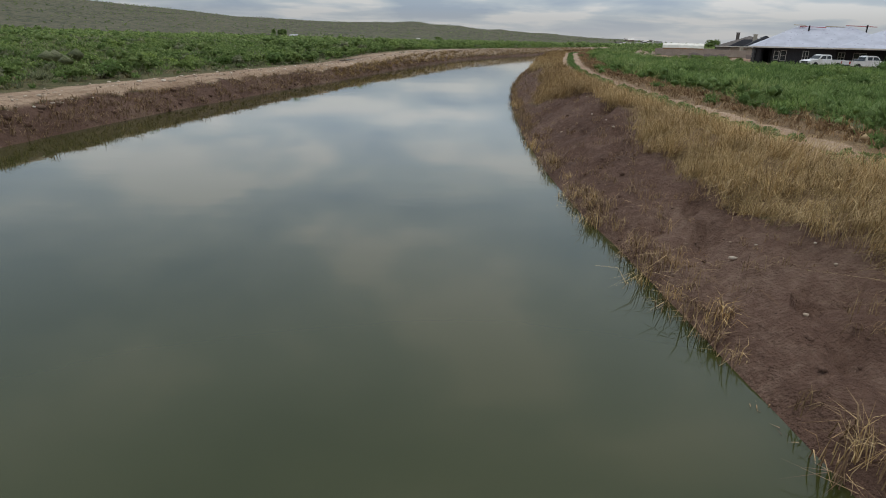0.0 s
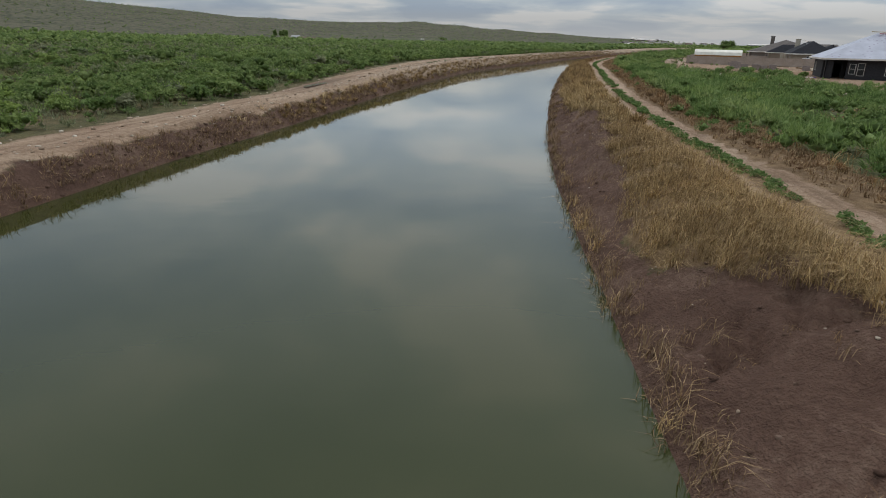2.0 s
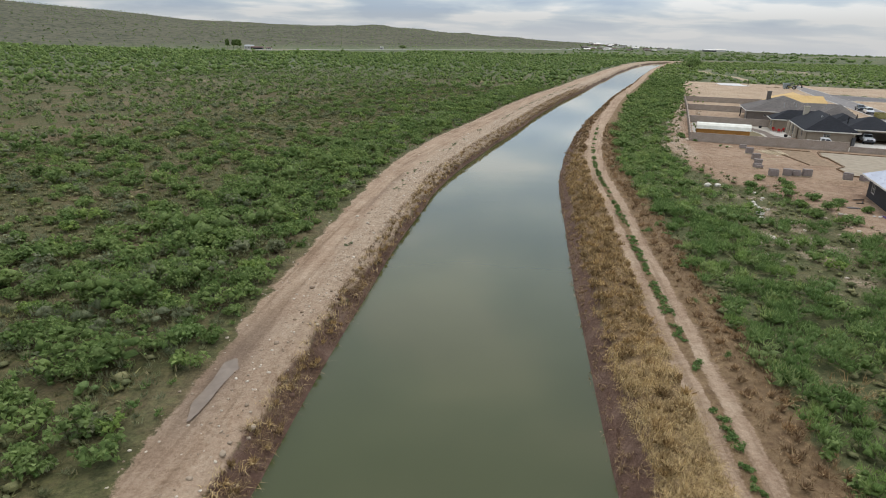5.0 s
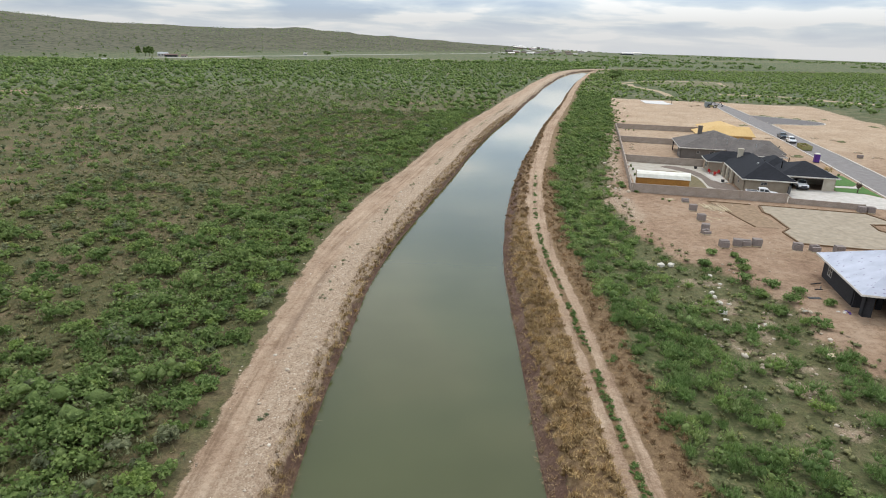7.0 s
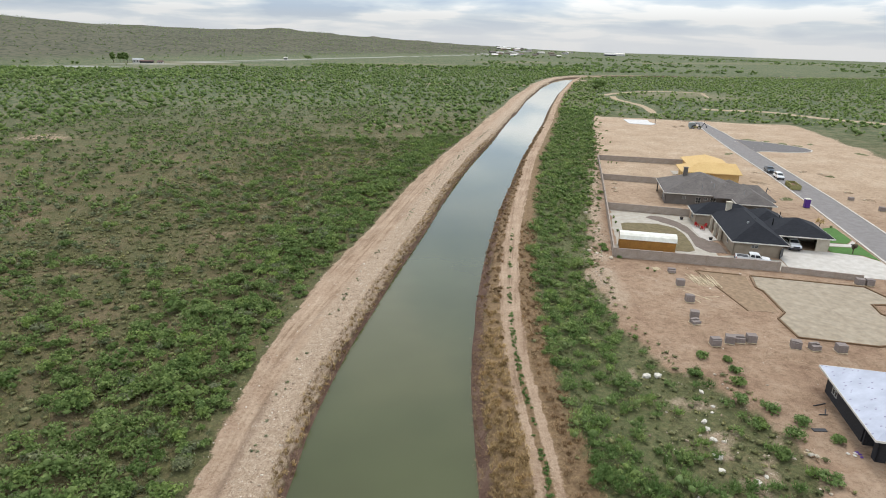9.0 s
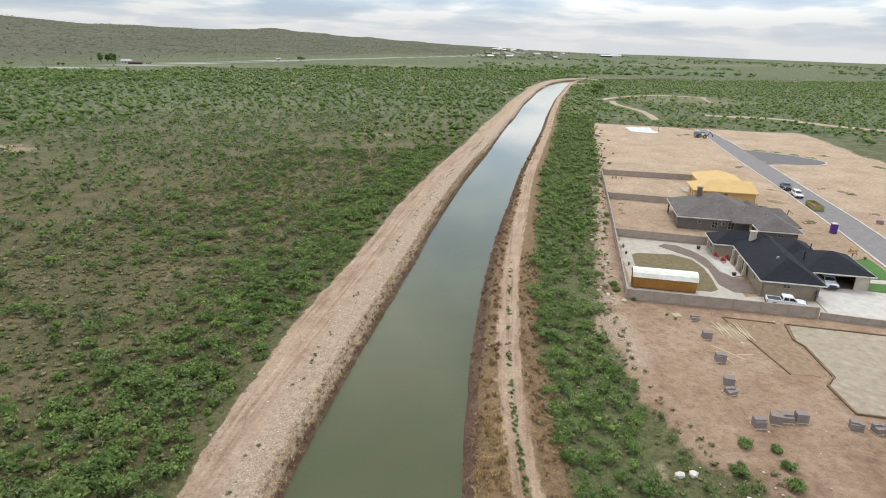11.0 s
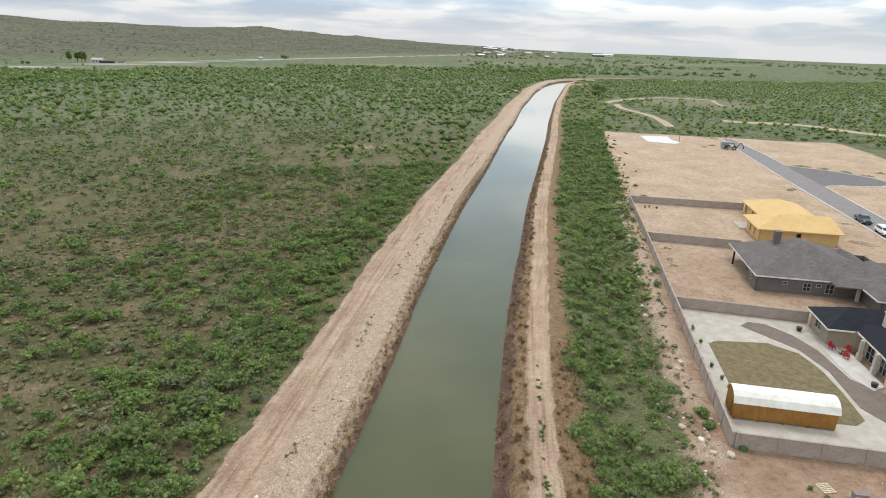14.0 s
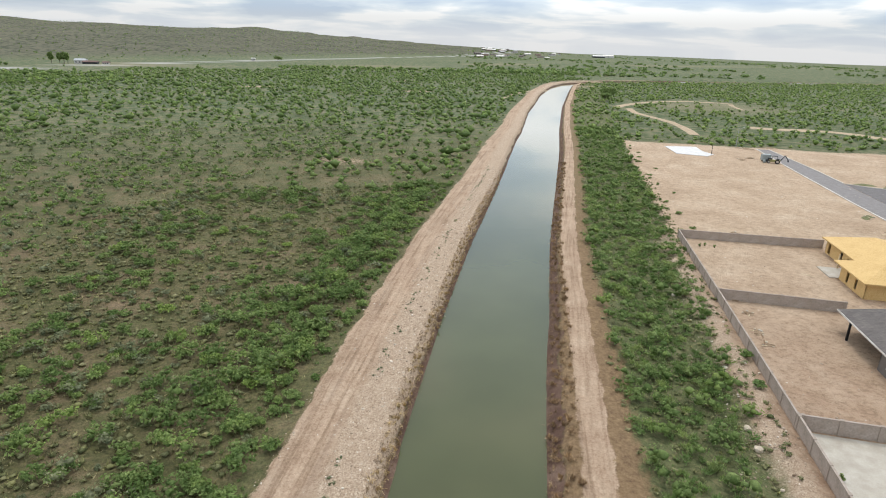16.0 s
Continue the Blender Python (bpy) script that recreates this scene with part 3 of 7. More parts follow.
dirt_track([(190, 396), (196, 409), (201, 422), (208, 444), (210, 469), (211, 489), (222, 515)], 6.0, "pale dirt track winding out of the estate")
dirt_track([(214, 518), (228, 533), (256, 554), (284, 566), (305, 562), (325, 545)], 8.0, "pale dirt track across the scrubland")
dirt_track([(236, 424), (252, 414), (271, 410), (277, 402), (280, 380), (300, 352), (340, 300)], 13.0, "bare tan track beyond the estate")
dirt_track([(318, 545), (309, 530), (302, 514), (296, 500)], 4.0, "short pale track in the clearing")
dirt_track([(150, 560), (182, 615), (230, 665), (300, 720)], 4.5, "faint dirt track in the far scrub")

wy = np.concatenate([spread((-160, 130, 4.0), (130, 880, 8.0)), [880, 1000, 1300]])
wx0, wx1 = left_edge(wy) - 1.2, right_edge(wy) + 1.2
wf = np.linspace(0, 1, 9)
wv = np.stack([(wx0[:, None] * (1 - wf) + wx1[:, None] * wf), np.repeat(wy[:, None], 9, 1), np.zeros((len(wy), 9))], -1).reshape(-1, 3)
wi = np.arange(len(wy) * 9).reshape(len(wy), 9)
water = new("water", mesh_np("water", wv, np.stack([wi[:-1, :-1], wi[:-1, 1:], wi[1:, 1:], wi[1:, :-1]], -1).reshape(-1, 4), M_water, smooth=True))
tagged(water, "calm murky green canal water reflecting a cloudy sky", "water", kind="structure")

# ---------------------------------------------------------------- building land: materials
M_earth = plain("damp_earth", (0.27, 0.185, 0.115), 0.95, grain=1.5, var=0.2)
M_cmu = plain("pink_grey_blocks", (0.27, 0.225, 0.205), 0.9, grain=12, var=0.25)
M_block = plain("grey_block", (0.37, 0.305, 0.255), 0.9, grain=6)
M_conc = plain("pale_concrete", (0.43, 0.385, 0.32), 0.85, grain=9, var=0.08)
M_newslab = plain("white_new_slab", (0.62, 0.60, 0.58), 0.8, grain=3, var=0.06)
M_slab = plain("fresh_slab", (0.335, 0.275, 0.20), 0.85, grain=1.2, var=0.14)
M_drive = plain("driveway_concrete", (0.52, 0.48, 0.43), 0.85, grain=7, var=0.06)
M_asph = plain("asphalt", (0.215, 0.195, 0.185), 0.9, grain=14, var=0.2)
M_asph2 = plain("dark_asphalt", (0.15, 0.135, 0.13), 0.9, grain=14, var=0.2)
M_kerb = plain("kerb_concrete", (0.56, 0.51, 0.45), 0.85, grain=6, var=0.08)
M_stucco = plain("tan_stucco", (0.30, 0.245, 0.185), 0.9, grain=30, var=0.06)
M_stucco2 = plain("pale_stucco", (0.52, 0.46, 0.37), 0.9, grain=30, var=0.06)
M_greyw = plain("grey_brown_stucco", (0.155, 0.135, 0.12), 0.9, grain=25, var=0.1)
M_wrap = plain("charcoal_sheathing", (0.028, 0.027, 0.03), 0.8, grain=5, var=0.3)
M_trim = plain("white_trim", (0.68, 0.64, 0.58), 0.6, grain=10, var=0.05)
M_framew = plain("window_frame_white", (0.42, 0.40, 0.37), 0.5, grain=10, var=0.05)
M_dark = plain("dark_interior", (0.012, 0.011, 0.011), 0.9, grain=4)
M_lumber = plain("new_lumber", (0.60, 0.49, 0.33), 0.8, grain=20, var=0.25)
M_form = plain("form_board", (0.20, 0.125, 0.07), 0.85, grain=12, var=0.3)
M_lawn = plain("lawn_grass", (0.075, 0.165, 0.036), 0.95, grain=30, var=0.35)
M_lawn2 = plain("sparse_lawn", (0.165, 0.13, 0.066), 0.95, grain=1.6, var=0.22)
M_gravel = plain("brown_gravel", (0.175, 0.135, 0.11), 0.95, grain=16, var=0.3)
M_white = plain("white_car_paint", (0.78, 0.78, 0.78), 0.25, grain=2, var=0.03, spec=0.5)
M_slate = plain("slate_car_paint", (0.06, 0.085, 0.11), 0.3, grain=2, var=0.05, spec=0.5)
M_rubber = plain("tyre_rubber", (0.015, 0.015, 0.015), 0.8, grain=20)
M_rim = plain("alloy_rim", (0.5, 0.5, 0.5), 0.35, 0.8, grain=20)
M_bump = plain("dark_bumper", (0.04, 0.04, 0.045), 0.5, grain=10)
M_lampred = plain("red_tail_lamp", (0.35, 0.02, 0.015), 0.3, grain=10)
M_lampw = plain("clear_headlamp", (0.7, 0.7, 0.7), 0.15, grain=10)
M_purple = plain("purple_plastic", (0.10, 0.035, 0.25), 0.5, grain=6)
M_steel = plain("galvanised_steel", (0.42, 0.42, 0.42), 0.5, 0.6, grain=10)
M_dump = plain("olive_steel", (0.30, 0.27, 0.11), 0.7, grain=4, var=0.25)
M_shedw = plain("stained_shed_siding", (0.33, 0.155, 0.035), 0.75, grain=8, var=0.2)
M_shedr = plain("cream_metal_roof", (0.78, 0.75, 0.66), 0.45, grain=1.2, var=0.05)
M_red = plain("red_plastic", (0.45, 0.02, 0.02), 0.5)
M_rock = plain("pale_rock", (0.56, 0.47, 0.36), 0.9, grain=5, var=0.2)
M_rockw = plain("white_rock", (0.68, 0.63, 0.55), 0.9, grain=5, var=0.14)
M_bark = plain("bark", (0.09, 0.065, 0.045), 0.9, grain=20, var=0.3)
M_cab = plain("faded_green_cabin", (0.30, 0.33, 0.32), 0.6, grain=4)


def glass_dark():
    k = Mat("window_glass", 0.06, spec=0.5)
    k.color(k.ramp(k.noise(0.8, 2), (0.3, (0.015, 0.018, 0.02)), (0.7, (0.03, 0.034, 0.036))))
    return k.m


def shingles(name, c, var=0.35):
    k = Mat(name, 0.9, spec=0.2)
    b = k.n.new("ShaderNodeTexBrick")
    b.inputs["Scale"].default_value = 1.0
    b.inputs["Brick Width"].default_value, b.inputs["Row Height"].default_value = 0.55, 0.15
    b.inputs["Mortar Size"].default_value = 0.012
    b.inputs["Color1"].default_value = (*[x * (1 - var) for x in c], 1)
    b.inputs["Color2"].default_value = (*[x * (1 + var) for x in c], 1)
    b.inputs["Mortar"].default_value = (*[x * 0.5 for x in c], 1)
    k.l.new(k.co, b.inputs["Vector"])
    big = k.ramp(k.noise(0.5, 5, 0.65), (0.3, (0.78, 0.78, 0.78)), (0.7, (1.12, 1.1, 1.08)))
    k.color(k.mix(1.0, k.mix(0.55, b.outputs["Color"], k.ramp(k.noise(9, 4), (0.3, tuple(x * 0.75 for x in c)), (0.7, tuple(x * 1.2 for x in c)))), big, "MULTIPLY"))
    k.bump(k.noise(14, 3), 0.3, 0.02)
    return k.m


def osb():
    k = Mat("oriented_strand_board", 0.85, spec=0.2)
    flakes = k.voronoi(9.0, out="Color")
    c = k.ramp(flakes, (0.1, (0.44, 0.28, 0.10)), (0.5, (0.57, 0.375, 0.16)), (0.9, (0.68, 0.48, 0.24)))
    k.color(k.mix(0.5, c, k.ramp(k.noise(0.4, 4), (0.3, (0.50, 0.325, 0.125)), (0.7, (0.61, 0.415, 0.18)))))
    return k.m


def underlay():
    k = Mat("printed_roof_underlay", 0.6, spec=0.3)
    mp = k.n.new("ShaderNodeMapping")
    mp.inputs["Scale"].default_value = (1.0, 1.6, 1.6)
    k.l.new(k.co, mp.inputs[0])
    marks = k.step(k.voronoi(1.15, vec=mp.outputs[0]), 0.14, 0.17, 1.0, 0.0)
    base = k.ramp(k.noise(0.6, 4), (0.3, (0.36, 0.37, 0.43)), (0.7, (0.47, 0.485, 0.55)))
    k.color(k.mix(k.math("MULTIPLY", marks, 0.75), base, (0.20, 0.16, 0.24)))
    k.bump(k.noise(2.0, 3), 0.3, 0.05)
    return k.m


M_glass, M_osb, M_under = glass_dark(), osb(), underlay()
M_shingle_d, M_shingle_g = shingles("charcoal_shingles", (0.020, 0.021, 0.026)), shingles("weathered_grey_shingles", (0.135, 0.118, 0.108))


# ---------------------------------------------------------------- block walls round the lots
def block_wall(v0, u0, v1, u1, height, label, step=3.9):
    """A wall of panels between pilasters."""
    p, q = np.array(lot(v0, u0)), np.array(lot(v1, u1))
    n = max(1, round(float(np.linalg.norm(q - p)) / step))
    ang = math.degrees(math.atan2(q[1] - p[1], q[0] - p[0]))
    ln = float(np.linalg.norm(q - p))
    base = min(z_at(*p), PAD_Z) - 0.15
    w = thing("boundary_wall", pose(p[0], p[1], base, 0, 0, ang), label, "wall", "block walls of the lots")
    top = PAD_Z - base + height
    s = ln / n
    pm = part("panel", box(0.16, s - 0.16, -0.09, 0.09, 0, top - 0.07, 0.015), M_block, w)
    cm = part("coping", box(0.1, s - 0.1, -0.115, 0.115, top - 0.07, top, 0.01), M_block, w)
    pl = part("pilaster", box(-0.2, 0.2, -0.17, 0.17, 0, top + 0.05, 0.02), M_block, w)
    for i in range(1, n + 1):
        kinds = (("panel", pm), ("coping", cm), ("pilaster", pl)) if i < n else (("pilaster", pl),)
        for nm, src in kinds:
            o = new(nm, src.data)
            o.parent = w
            o.location.x = s * i
    return w


block_wall(-0.5, -1.4, -0.4, 32.4, 1.75, "grey-brown concrete block wall beside rubble bank")
block_wall(-0.4, 32.9, -0.4, 65.9, 1.7, "grey-brown concrete block wall along bare lots")
block_wall(-0.4, 66.5, -0.6, 97.6, 1.7, "grey-brown concrete block wall along empty sandy lot")
block_wall(-0.1, -1.5, 27.0, -1.5, 1.75, "grey-brown block wall between yard and building site")
block_wall(27.6, -1.6, 39.5, -2.6, 1.05, "lower stretch of grey block wall beside driveway")
block_wall(0.0, 32.7, 17.6, 31.7, 1.7, "grey-brown block wall between yard and sandy lot")
block_wall(0.0, 66.3, 17.0, 65.4, 1.7, "grey-brown block wall dividing two bare lots")
block_wall(-0.2, 97.8, 26.0, 98.1, 1.7, "grey-brown block wall closing the last lot")


# ---------------------------------------------------------------- paved things
def flat_piece(name, outline, z0, z1, mat, label, category, kind="structure", bevel=0.0):
    """A slab over an outline in lot metres."""
    pts = [lot(*p) for p in outline]
    cx, cy = sum(p[0] for p in pts) / len(pts), sum(p[1] for p in pts) / len(pts)
    bm = prism([(x - cx, y - cy) for x, y in pts], z0, z1, bevel)
    ob = part(name, bm, mat)
    ob.location = (cx, cy, PAD_Z)
    return tagged(ob, label, category, kind=kind)


def arc(cx, cy, r, a0, a1, n=12):
    return [(cx + r * math.cos(radians(a0 + (a1 - a0) * i / n)), cy + r * math.sin(radians(a0 + (a1 - a0) * i / n))) for i in range(n + 1)]


flat_piece("road", [(46.4, -90), (54.6, -90), (56.2, 20), (57.3, 60), (57.5, 135), (57.0, 185), (54.8, 228), (50.6, 228), (49.7, 185), (49.4, 140), (50.0, 90), (49.5, 50), (48.1, 10)], -0.3, 0.03, M_asph, "grey asphalt street of the new housing estate", "road")
inner = [(57.6, 134), (60.2, 136.6), (64.5, 137.0), (68.9, 137.2), (74.8, 139.2), (78.6, 142.4), (80.0, 146.2), (79.4, 150.3), (76.5, 154.2), (72, 158.6), (67.7, 161.6), (63, 163.6), (57.4, 166.5)]
flat_piece("turning_circle", inner, -0.3, 0.03, M_asph2, "darker asphalt turning circle beside the street", "road")
ring = [(68 + (v - 68) * 1.04, 150 + (u - 150) * 1.035) for v, u in inner]
KERB = "pale concrete kerb along the street"
flat_piece("kerb", [(46.0, -90), (46.4, -90), (48.1, 10), (49.5, 50), (50.0, 90), (49.4, 140), (49.7, 185), (50.6, 228), (50.2, 228), (49.3, 185), (49.0, 140), (49.6, 90), (49.1, 50), (47.7, 10)], -0.3, 0.16, M_kerb, KERB, "kerb")
flat_piece("kerb", [(54.6, -90), (55.0, -90), (56.6, 20), (57.7, 60), (57.9, 133), (57.5, 133), (57.3, 60), (56.2, 20)], -0.3, 0.16, M_kerb, KERB, "kerb")
flat_piece("kerb", [(57.2, 167.5), (57.6, 167.5), (57.4, 185), (55.2, 228), (54.8, 228), (57.0, 185)], -0.3, 0.16, M_kerb, KERB, "kerb")
kerb_bm = bmesh.new()
for i in range(len(ring) - 1):
    quad = [lot(*p) for p in (ring[i], ring[i + 1], inner[i + 1], inner[i])]
    lo, hi = [kerb_bm.verts.new((x, y, PAD_Z - 0.3)) for x, y in quad], [kerb_bm.verts.new((x, y, PAD_Z + 0.16)) for x, y in quad]
    kerb_bm.faces.new(hi)
    for j in range(4):
        kerb_bm.faces.new((lo[j], lo[(j + 1) % 4], hi[(j + 1) % 4], hi[j]))
bmesh.ops.recalc_face_normals(kerb_bm, faces=kerb_bm.faces)
tagged(part("kerb", kerb_bm, M_kerb), "curved pale concrete kerb round the turning circle", "kerb", kind="structure")

flat_piece("driveway", [(29.5, -0.9), (47.4, -0.9), (47.4, 9.0), (45, 11.8), (39.5, 12.6), (30.2, 12.6), (29.5, 6)], -0.2, 0.06, M_drive, "pale concrete driveway before the garage", "driveway")
flat_piece("front_walk", [(41.5, 16.8), (46, 17.2), (47.4, 20.5), (47.4, 21.9), (45.5, 19.0), (41.5, 18.6)], -0.2, 0.055, M_drive, "pale concrete garden path through the lawn", "path")
flat_piece("lawn", [(40.2, 12.4), (45.5, 12.2), (47.4, 9.6), (47.4, 20.0), (46, 16.9), (40.2, 16.4)], -0.2, 0.05, M_lawn, "bright green mown front lawn", "lawn")
flat_piece("lawn", [(40.2, 19.0), (45.5, 19.4), (47.4, 22.4), (47.4, 31), (46, 31), (40.2, 26)], -0.2, 0.05, M_lawn, "bright green mown front lawn beside house", "lawn")
flat_piece("yard_paving", [(-0.2, -1.1), (16, -1.1), (22, -0.9), (29.3, -0.9), (29.3, 4.9), (20.8, 5.2), (18.5, 4.4), (17.6, 31.3), (-0.2, 32.3)], -0.2, 0.03, M_conc, "pale gravel and concrete of the back yard", "paving")
yard = [(2.2, 21.5)] + arc(4.2, 20.4, 2.0, 150, 90, 4) + [(10, 23.2), (13.2, 21), (14.4, 17), (14.8, 12), (14.8, 6.4), (13.5, 5.2), (2.4, 5.0)]
flat_piece("back_lawn", yard, -0.2, 0.06, M_lawn2, "sparse yellow-green back lawn with bare patches", "lawn")
flat_piece("gravel_bed", [(7.8, 28.0), (9.2, 29.6), (11.5, 29.4), (14.2, 26.5), (16.0, 22.5), (17.0, 15.5), (20.2, 12.2), (20.6, 6.3), (17.2, 6.0), (15.4, 9), (15.2, 17), (13.6, 22), (10.8, 25)], -0.2, 0.07, M_gravel, "winding bed of brown gravel in the yard", "gravel bed")
flat_piece("patio", [(16.8, 24.6), (19.9, 24.6), (20.3, 14.5), (18.6, 13.2), (17.3, 16.0), (16.9, 20)], -0.2, 0.09, M_drive, "pale concrete patio with curved edge", "patio")
flat_piece("slab", [(21.9, -5.6), (38.5, -6.0), (41, -12), (36.5, -13.2), (36.3, -17.2), (37.5, -18.5), (37, -26), (31.5, -28.2), (22.2, -28.0), (21.4, -22.5), (22.9, -20.2), (22.2, -12.2), (21.4, -10.6)], -0.2, 0.12, M_slab, "new pale concrete house slab inside form boards", "slab", "")
flat_piece("slab", [(15.6, 222), (27.6, 224.5), (27.9, 214), (30.5, 208), (27.3, 203), (17.2, 205.6)], -0.2, 0.15, M_newslab, "pale blue-white concrete slab on bare land", "slab", "")
flat_piece("graded_patch", [(12.6, -5.0), (20.8, -5.4), (20.6, -10.8), (22.0, -20.0), (17.6, -20.6)], -0.2, 0.02, M_earth, "dark damp earth inside the form boards", "earth")


def boards(outline, z, mat, label, closed=True):
    """Form boards on edge with stakes along an outline."""
    t = thing("formwork", lot_pose(*outline[0]), label, "formwork", "form boards of the slab")
    v0, u0 = outline[0]
    n = len(outline) if closed else len(outline) - 1
    for i in range(n):
        a, b = outline[i], outline[(i + 1) % len(outline)]
        ln = math.hypot(b[0] - a[0], b[1] - a[1])
        ang = math.degrees(math.atan2(b[1] - a[1], b[0] - a[0]))
        bm = box(-0.05, ln + 0.05, -0.09, 0.09, -0.2, z, 0.01)
        o = part("board", bm, mat, t)
        o.matrix_local = pose(a[0] - v0, a[1] - u0, 0, 0, 0, ang)
        for j in range(1, int(ln / 1.6)):
            st = part("stake", rod((j * 1.6, -0.35, -0.2), (j * 1.6, -0.12, z + 0.1), 0.03, 0.025, 5), M_lumber, t)
            st.matrix_local = o.matrix_local.copy()
    return t


boards([(21.6, -5.3), (38.8, -5.7), (41.4, -12.2)], 0.22, M_form, "brown timber form boards round a new slab", False)
boards([(41.4, -12.3), (36.8, -13.5), (36.6, -16.9), (37.8, -18.3), (37.3, -26.2), (31.6, -28.5), (22.0, -28.3), (21.1, -22.6), (22.6, -20.1), (21.9, -12.1), (21.1, -10.5), (21.5, -5.4)], 0.22, M_form, "brown timber form boards with stakes round a slab", False)
boards([(20.2, -5.2), (13.0, -5.0), (17.6, -20.6)], 0.16, M_form, "brown form boards marking out a further slab", False)

# ---------------------------------------------------------------- houses
def hip_roof(x0, x1, y0, y1, ze, zr, a=None, b=None, lip=0.22, along="auto"):
    """A roof solid over a rectangle; a, b: how far the ridge stays back from its two ends (0: gable)."""
    w, d = x1 - x0, y1 - y0
    if along == "auto":
        along = "x" if w >= d else "y"
    half = (d if along == "x" else w) / 2
    a, b = half if a is None else a, half if b is None else b
    bm = bmesh.new()
    lo = [bm.verts.new((x, y, ze - lip)) for x, y in ((x0, y0), (x1, y0), (x1, y1), (x0, y1))]
    hi = [bm.verts.new((x, y, ze)) for x, y in ((x0, y0), (x1, y0), (x1, y1), (x0, y1))]
    bm.faces.new(lo[::-1])
    for i in range(4):
        bm.faces.new((lo[i], lo[(i + 1) % 4], hi[(i + 1) % 4], hi[i]))
    if along == "x":
        p, q = bm.verts.new((x0 + a, (y0 + y1) / 2, zr)), bm.verts.new((x1 - b, (y0 + y1) / 2, zr))
        bm.faces.new((hi[0], hi[1], q, p))
        bm.faces.new((hi[2], hi[3], p, q))
        bm.faces.new((hi[3], hi[0], p))
        bm.faces.new((hi[1], hi[2], q))
    else:
        p, q = bm.verts.new(((x0 + x1) / 2, y0 + a, zr)), bm.verts.new(((x0 + x1) / 2, y1 - b, zr))
        bm.faces.new((hi[1], hi[2], q, p))
        bm.faces.new((hi[3], hi[0], p, q))
        bm.faces.new((hi[0], hi[1], p))
        bm.faces.new((hi[2], hi[3], q))
    return bm


def fascia(x0, x1, y0, y1, ze, t=0.05, h=0.2):
    return boxes((x0 - t, x1 + t, y0 - t, y0, ze - h, ze + 0.02), (x0 - t, x1 + t, y1, y1 + t, ze - h, ze + 0.02),
                 (x0 - t, x0, y0, y1, ze - h, ze + 0.02), (x1, x1 + t, y0, y1, ze - h, ze + 0.02))


def wall_run(house, p, q, h, openings, mat, frame_mat=None, t=0.2):
    """A wall from p to q; openings: (from, to, bottom, top, kind), with windows, doors or bare holes set in."""
    ln = math.hypot(q[0] - p[0], q[1] - p[1])
    m = pose(p[0], p[1], 0, 0, 0, math.degrees(math.atan2(q[1] - p[1], q[0] - p[0])))
    bm, s = bmesh.new(), 0.0
    for a, b, z0, z1, _ in sorted(openings):
        add_box(bm, s, a, 0, t, -0.1, h)
        if z0 > 0:
            add_box(bm, a, b, 0, t, -0.1, z0)
        add_box(bm, a, b, 0, t, z1, h)
        s = b
    add_box(bm, s, ln, 0, t, -0.1, h)
    part("wall", bm, mat, house).matrix_local = m
    for a, b, z0, z1, kind in openings:
        if kind == "hole":
            continue
        f = 0.07
        fr = boxes((a, b, -0.03, 0.1, z0, z0 + f), (a, b, -0.03, 0.1, z1 - f, z1), (a, a + f, -0.03, 0.1, z0 + f, z1 - f), (b - f, b, -0.03, 0.1, z0 + f, z1 - f),
                   *([((a + b) / 2 - 0.03, (a + b) / 2 + 0.03, -0.02, 0.09, z0 + f, z1 - f)] if b - a > 0.9 else []),
                   (a + f, b - f, -0.02, 0.09, (z0 + z1) / 2 - 0.025, (z0 + z1) / 2 + 0.025))
        wdw = part("window" if kind == "win" else "door", fr, frame_mat or M_framew, house)
        wdw.matrix_local = m
        part("pane", box(a + f, b - f, 0.05, 0.065, z0 + f, z1 - f), M_glass, wdw)


def roof_part(house, mat, *spec, trim=None, **kw):
    r = part("roof", hip_roof(*spec, **kw), mat, house)
    if trim:
        part("fascia", fascia(*spec[:5]), trim, r)
    return r


# finished tan house with charcoal roof
hb = thing("house", lot_pose(17, 5), "tan stucco house with charcoal shingle hip roofs", "house", "houses of the estate")
E0 = 2.75
W, G = "win", "hole"
wall_run(hb, (4.2, 0.9), (12.4, 0.9), E0, [(3.0, 4.2, 1.6, 2.2, W)], M_stucco)
wall_run(hb, (4.2, 8.6), (4.2, 0.9), E0, [(2.6, 3.4, 0.9, 2.2, W)], M_stucco)
wall_run(hb, (4.2, 18.2), (4.2, 8.6), E0, [(1.4, 3.3, 0.1, 2.2, W), (5.0, 6.6, 0.1, 2.2, W), (7.6, 8.6, 0.1, 2.2, G)], M_stucco)
wall_run(hb, (0.7, 19.8), (4.2, 18.2), E0, [], M_stucco)
wall_run(hb, (0.7, 25.6), (0.7, 19.8), E0, [(1.6, 3.4, 0.8, 2.1, W)], M_stucco)
wall_run(hb, (12.4, 25.4), (0.7, 25.4), E0, [(4, 5.4, 0.9, 2.1, W)], M_stucco)
wall_run(hb, (17.5, 23.8), (12.4, 23.8), E0, [], M_stucco)
wall_run(hb, (17.5, 18.4), (17.5, 23.8), E0, [(2, 3.2, 0.9, 2.1, W)], M_stucco)
wall_run(hb, (22.6, 18.4), (17.5, 18.4), E0, [], M_stucco)
wall_run(hb, (12.4, 0.9), (12.4, 7.5), E0, [(1.0, 2.0, 0.0, 2.1, W)], M_stucco)
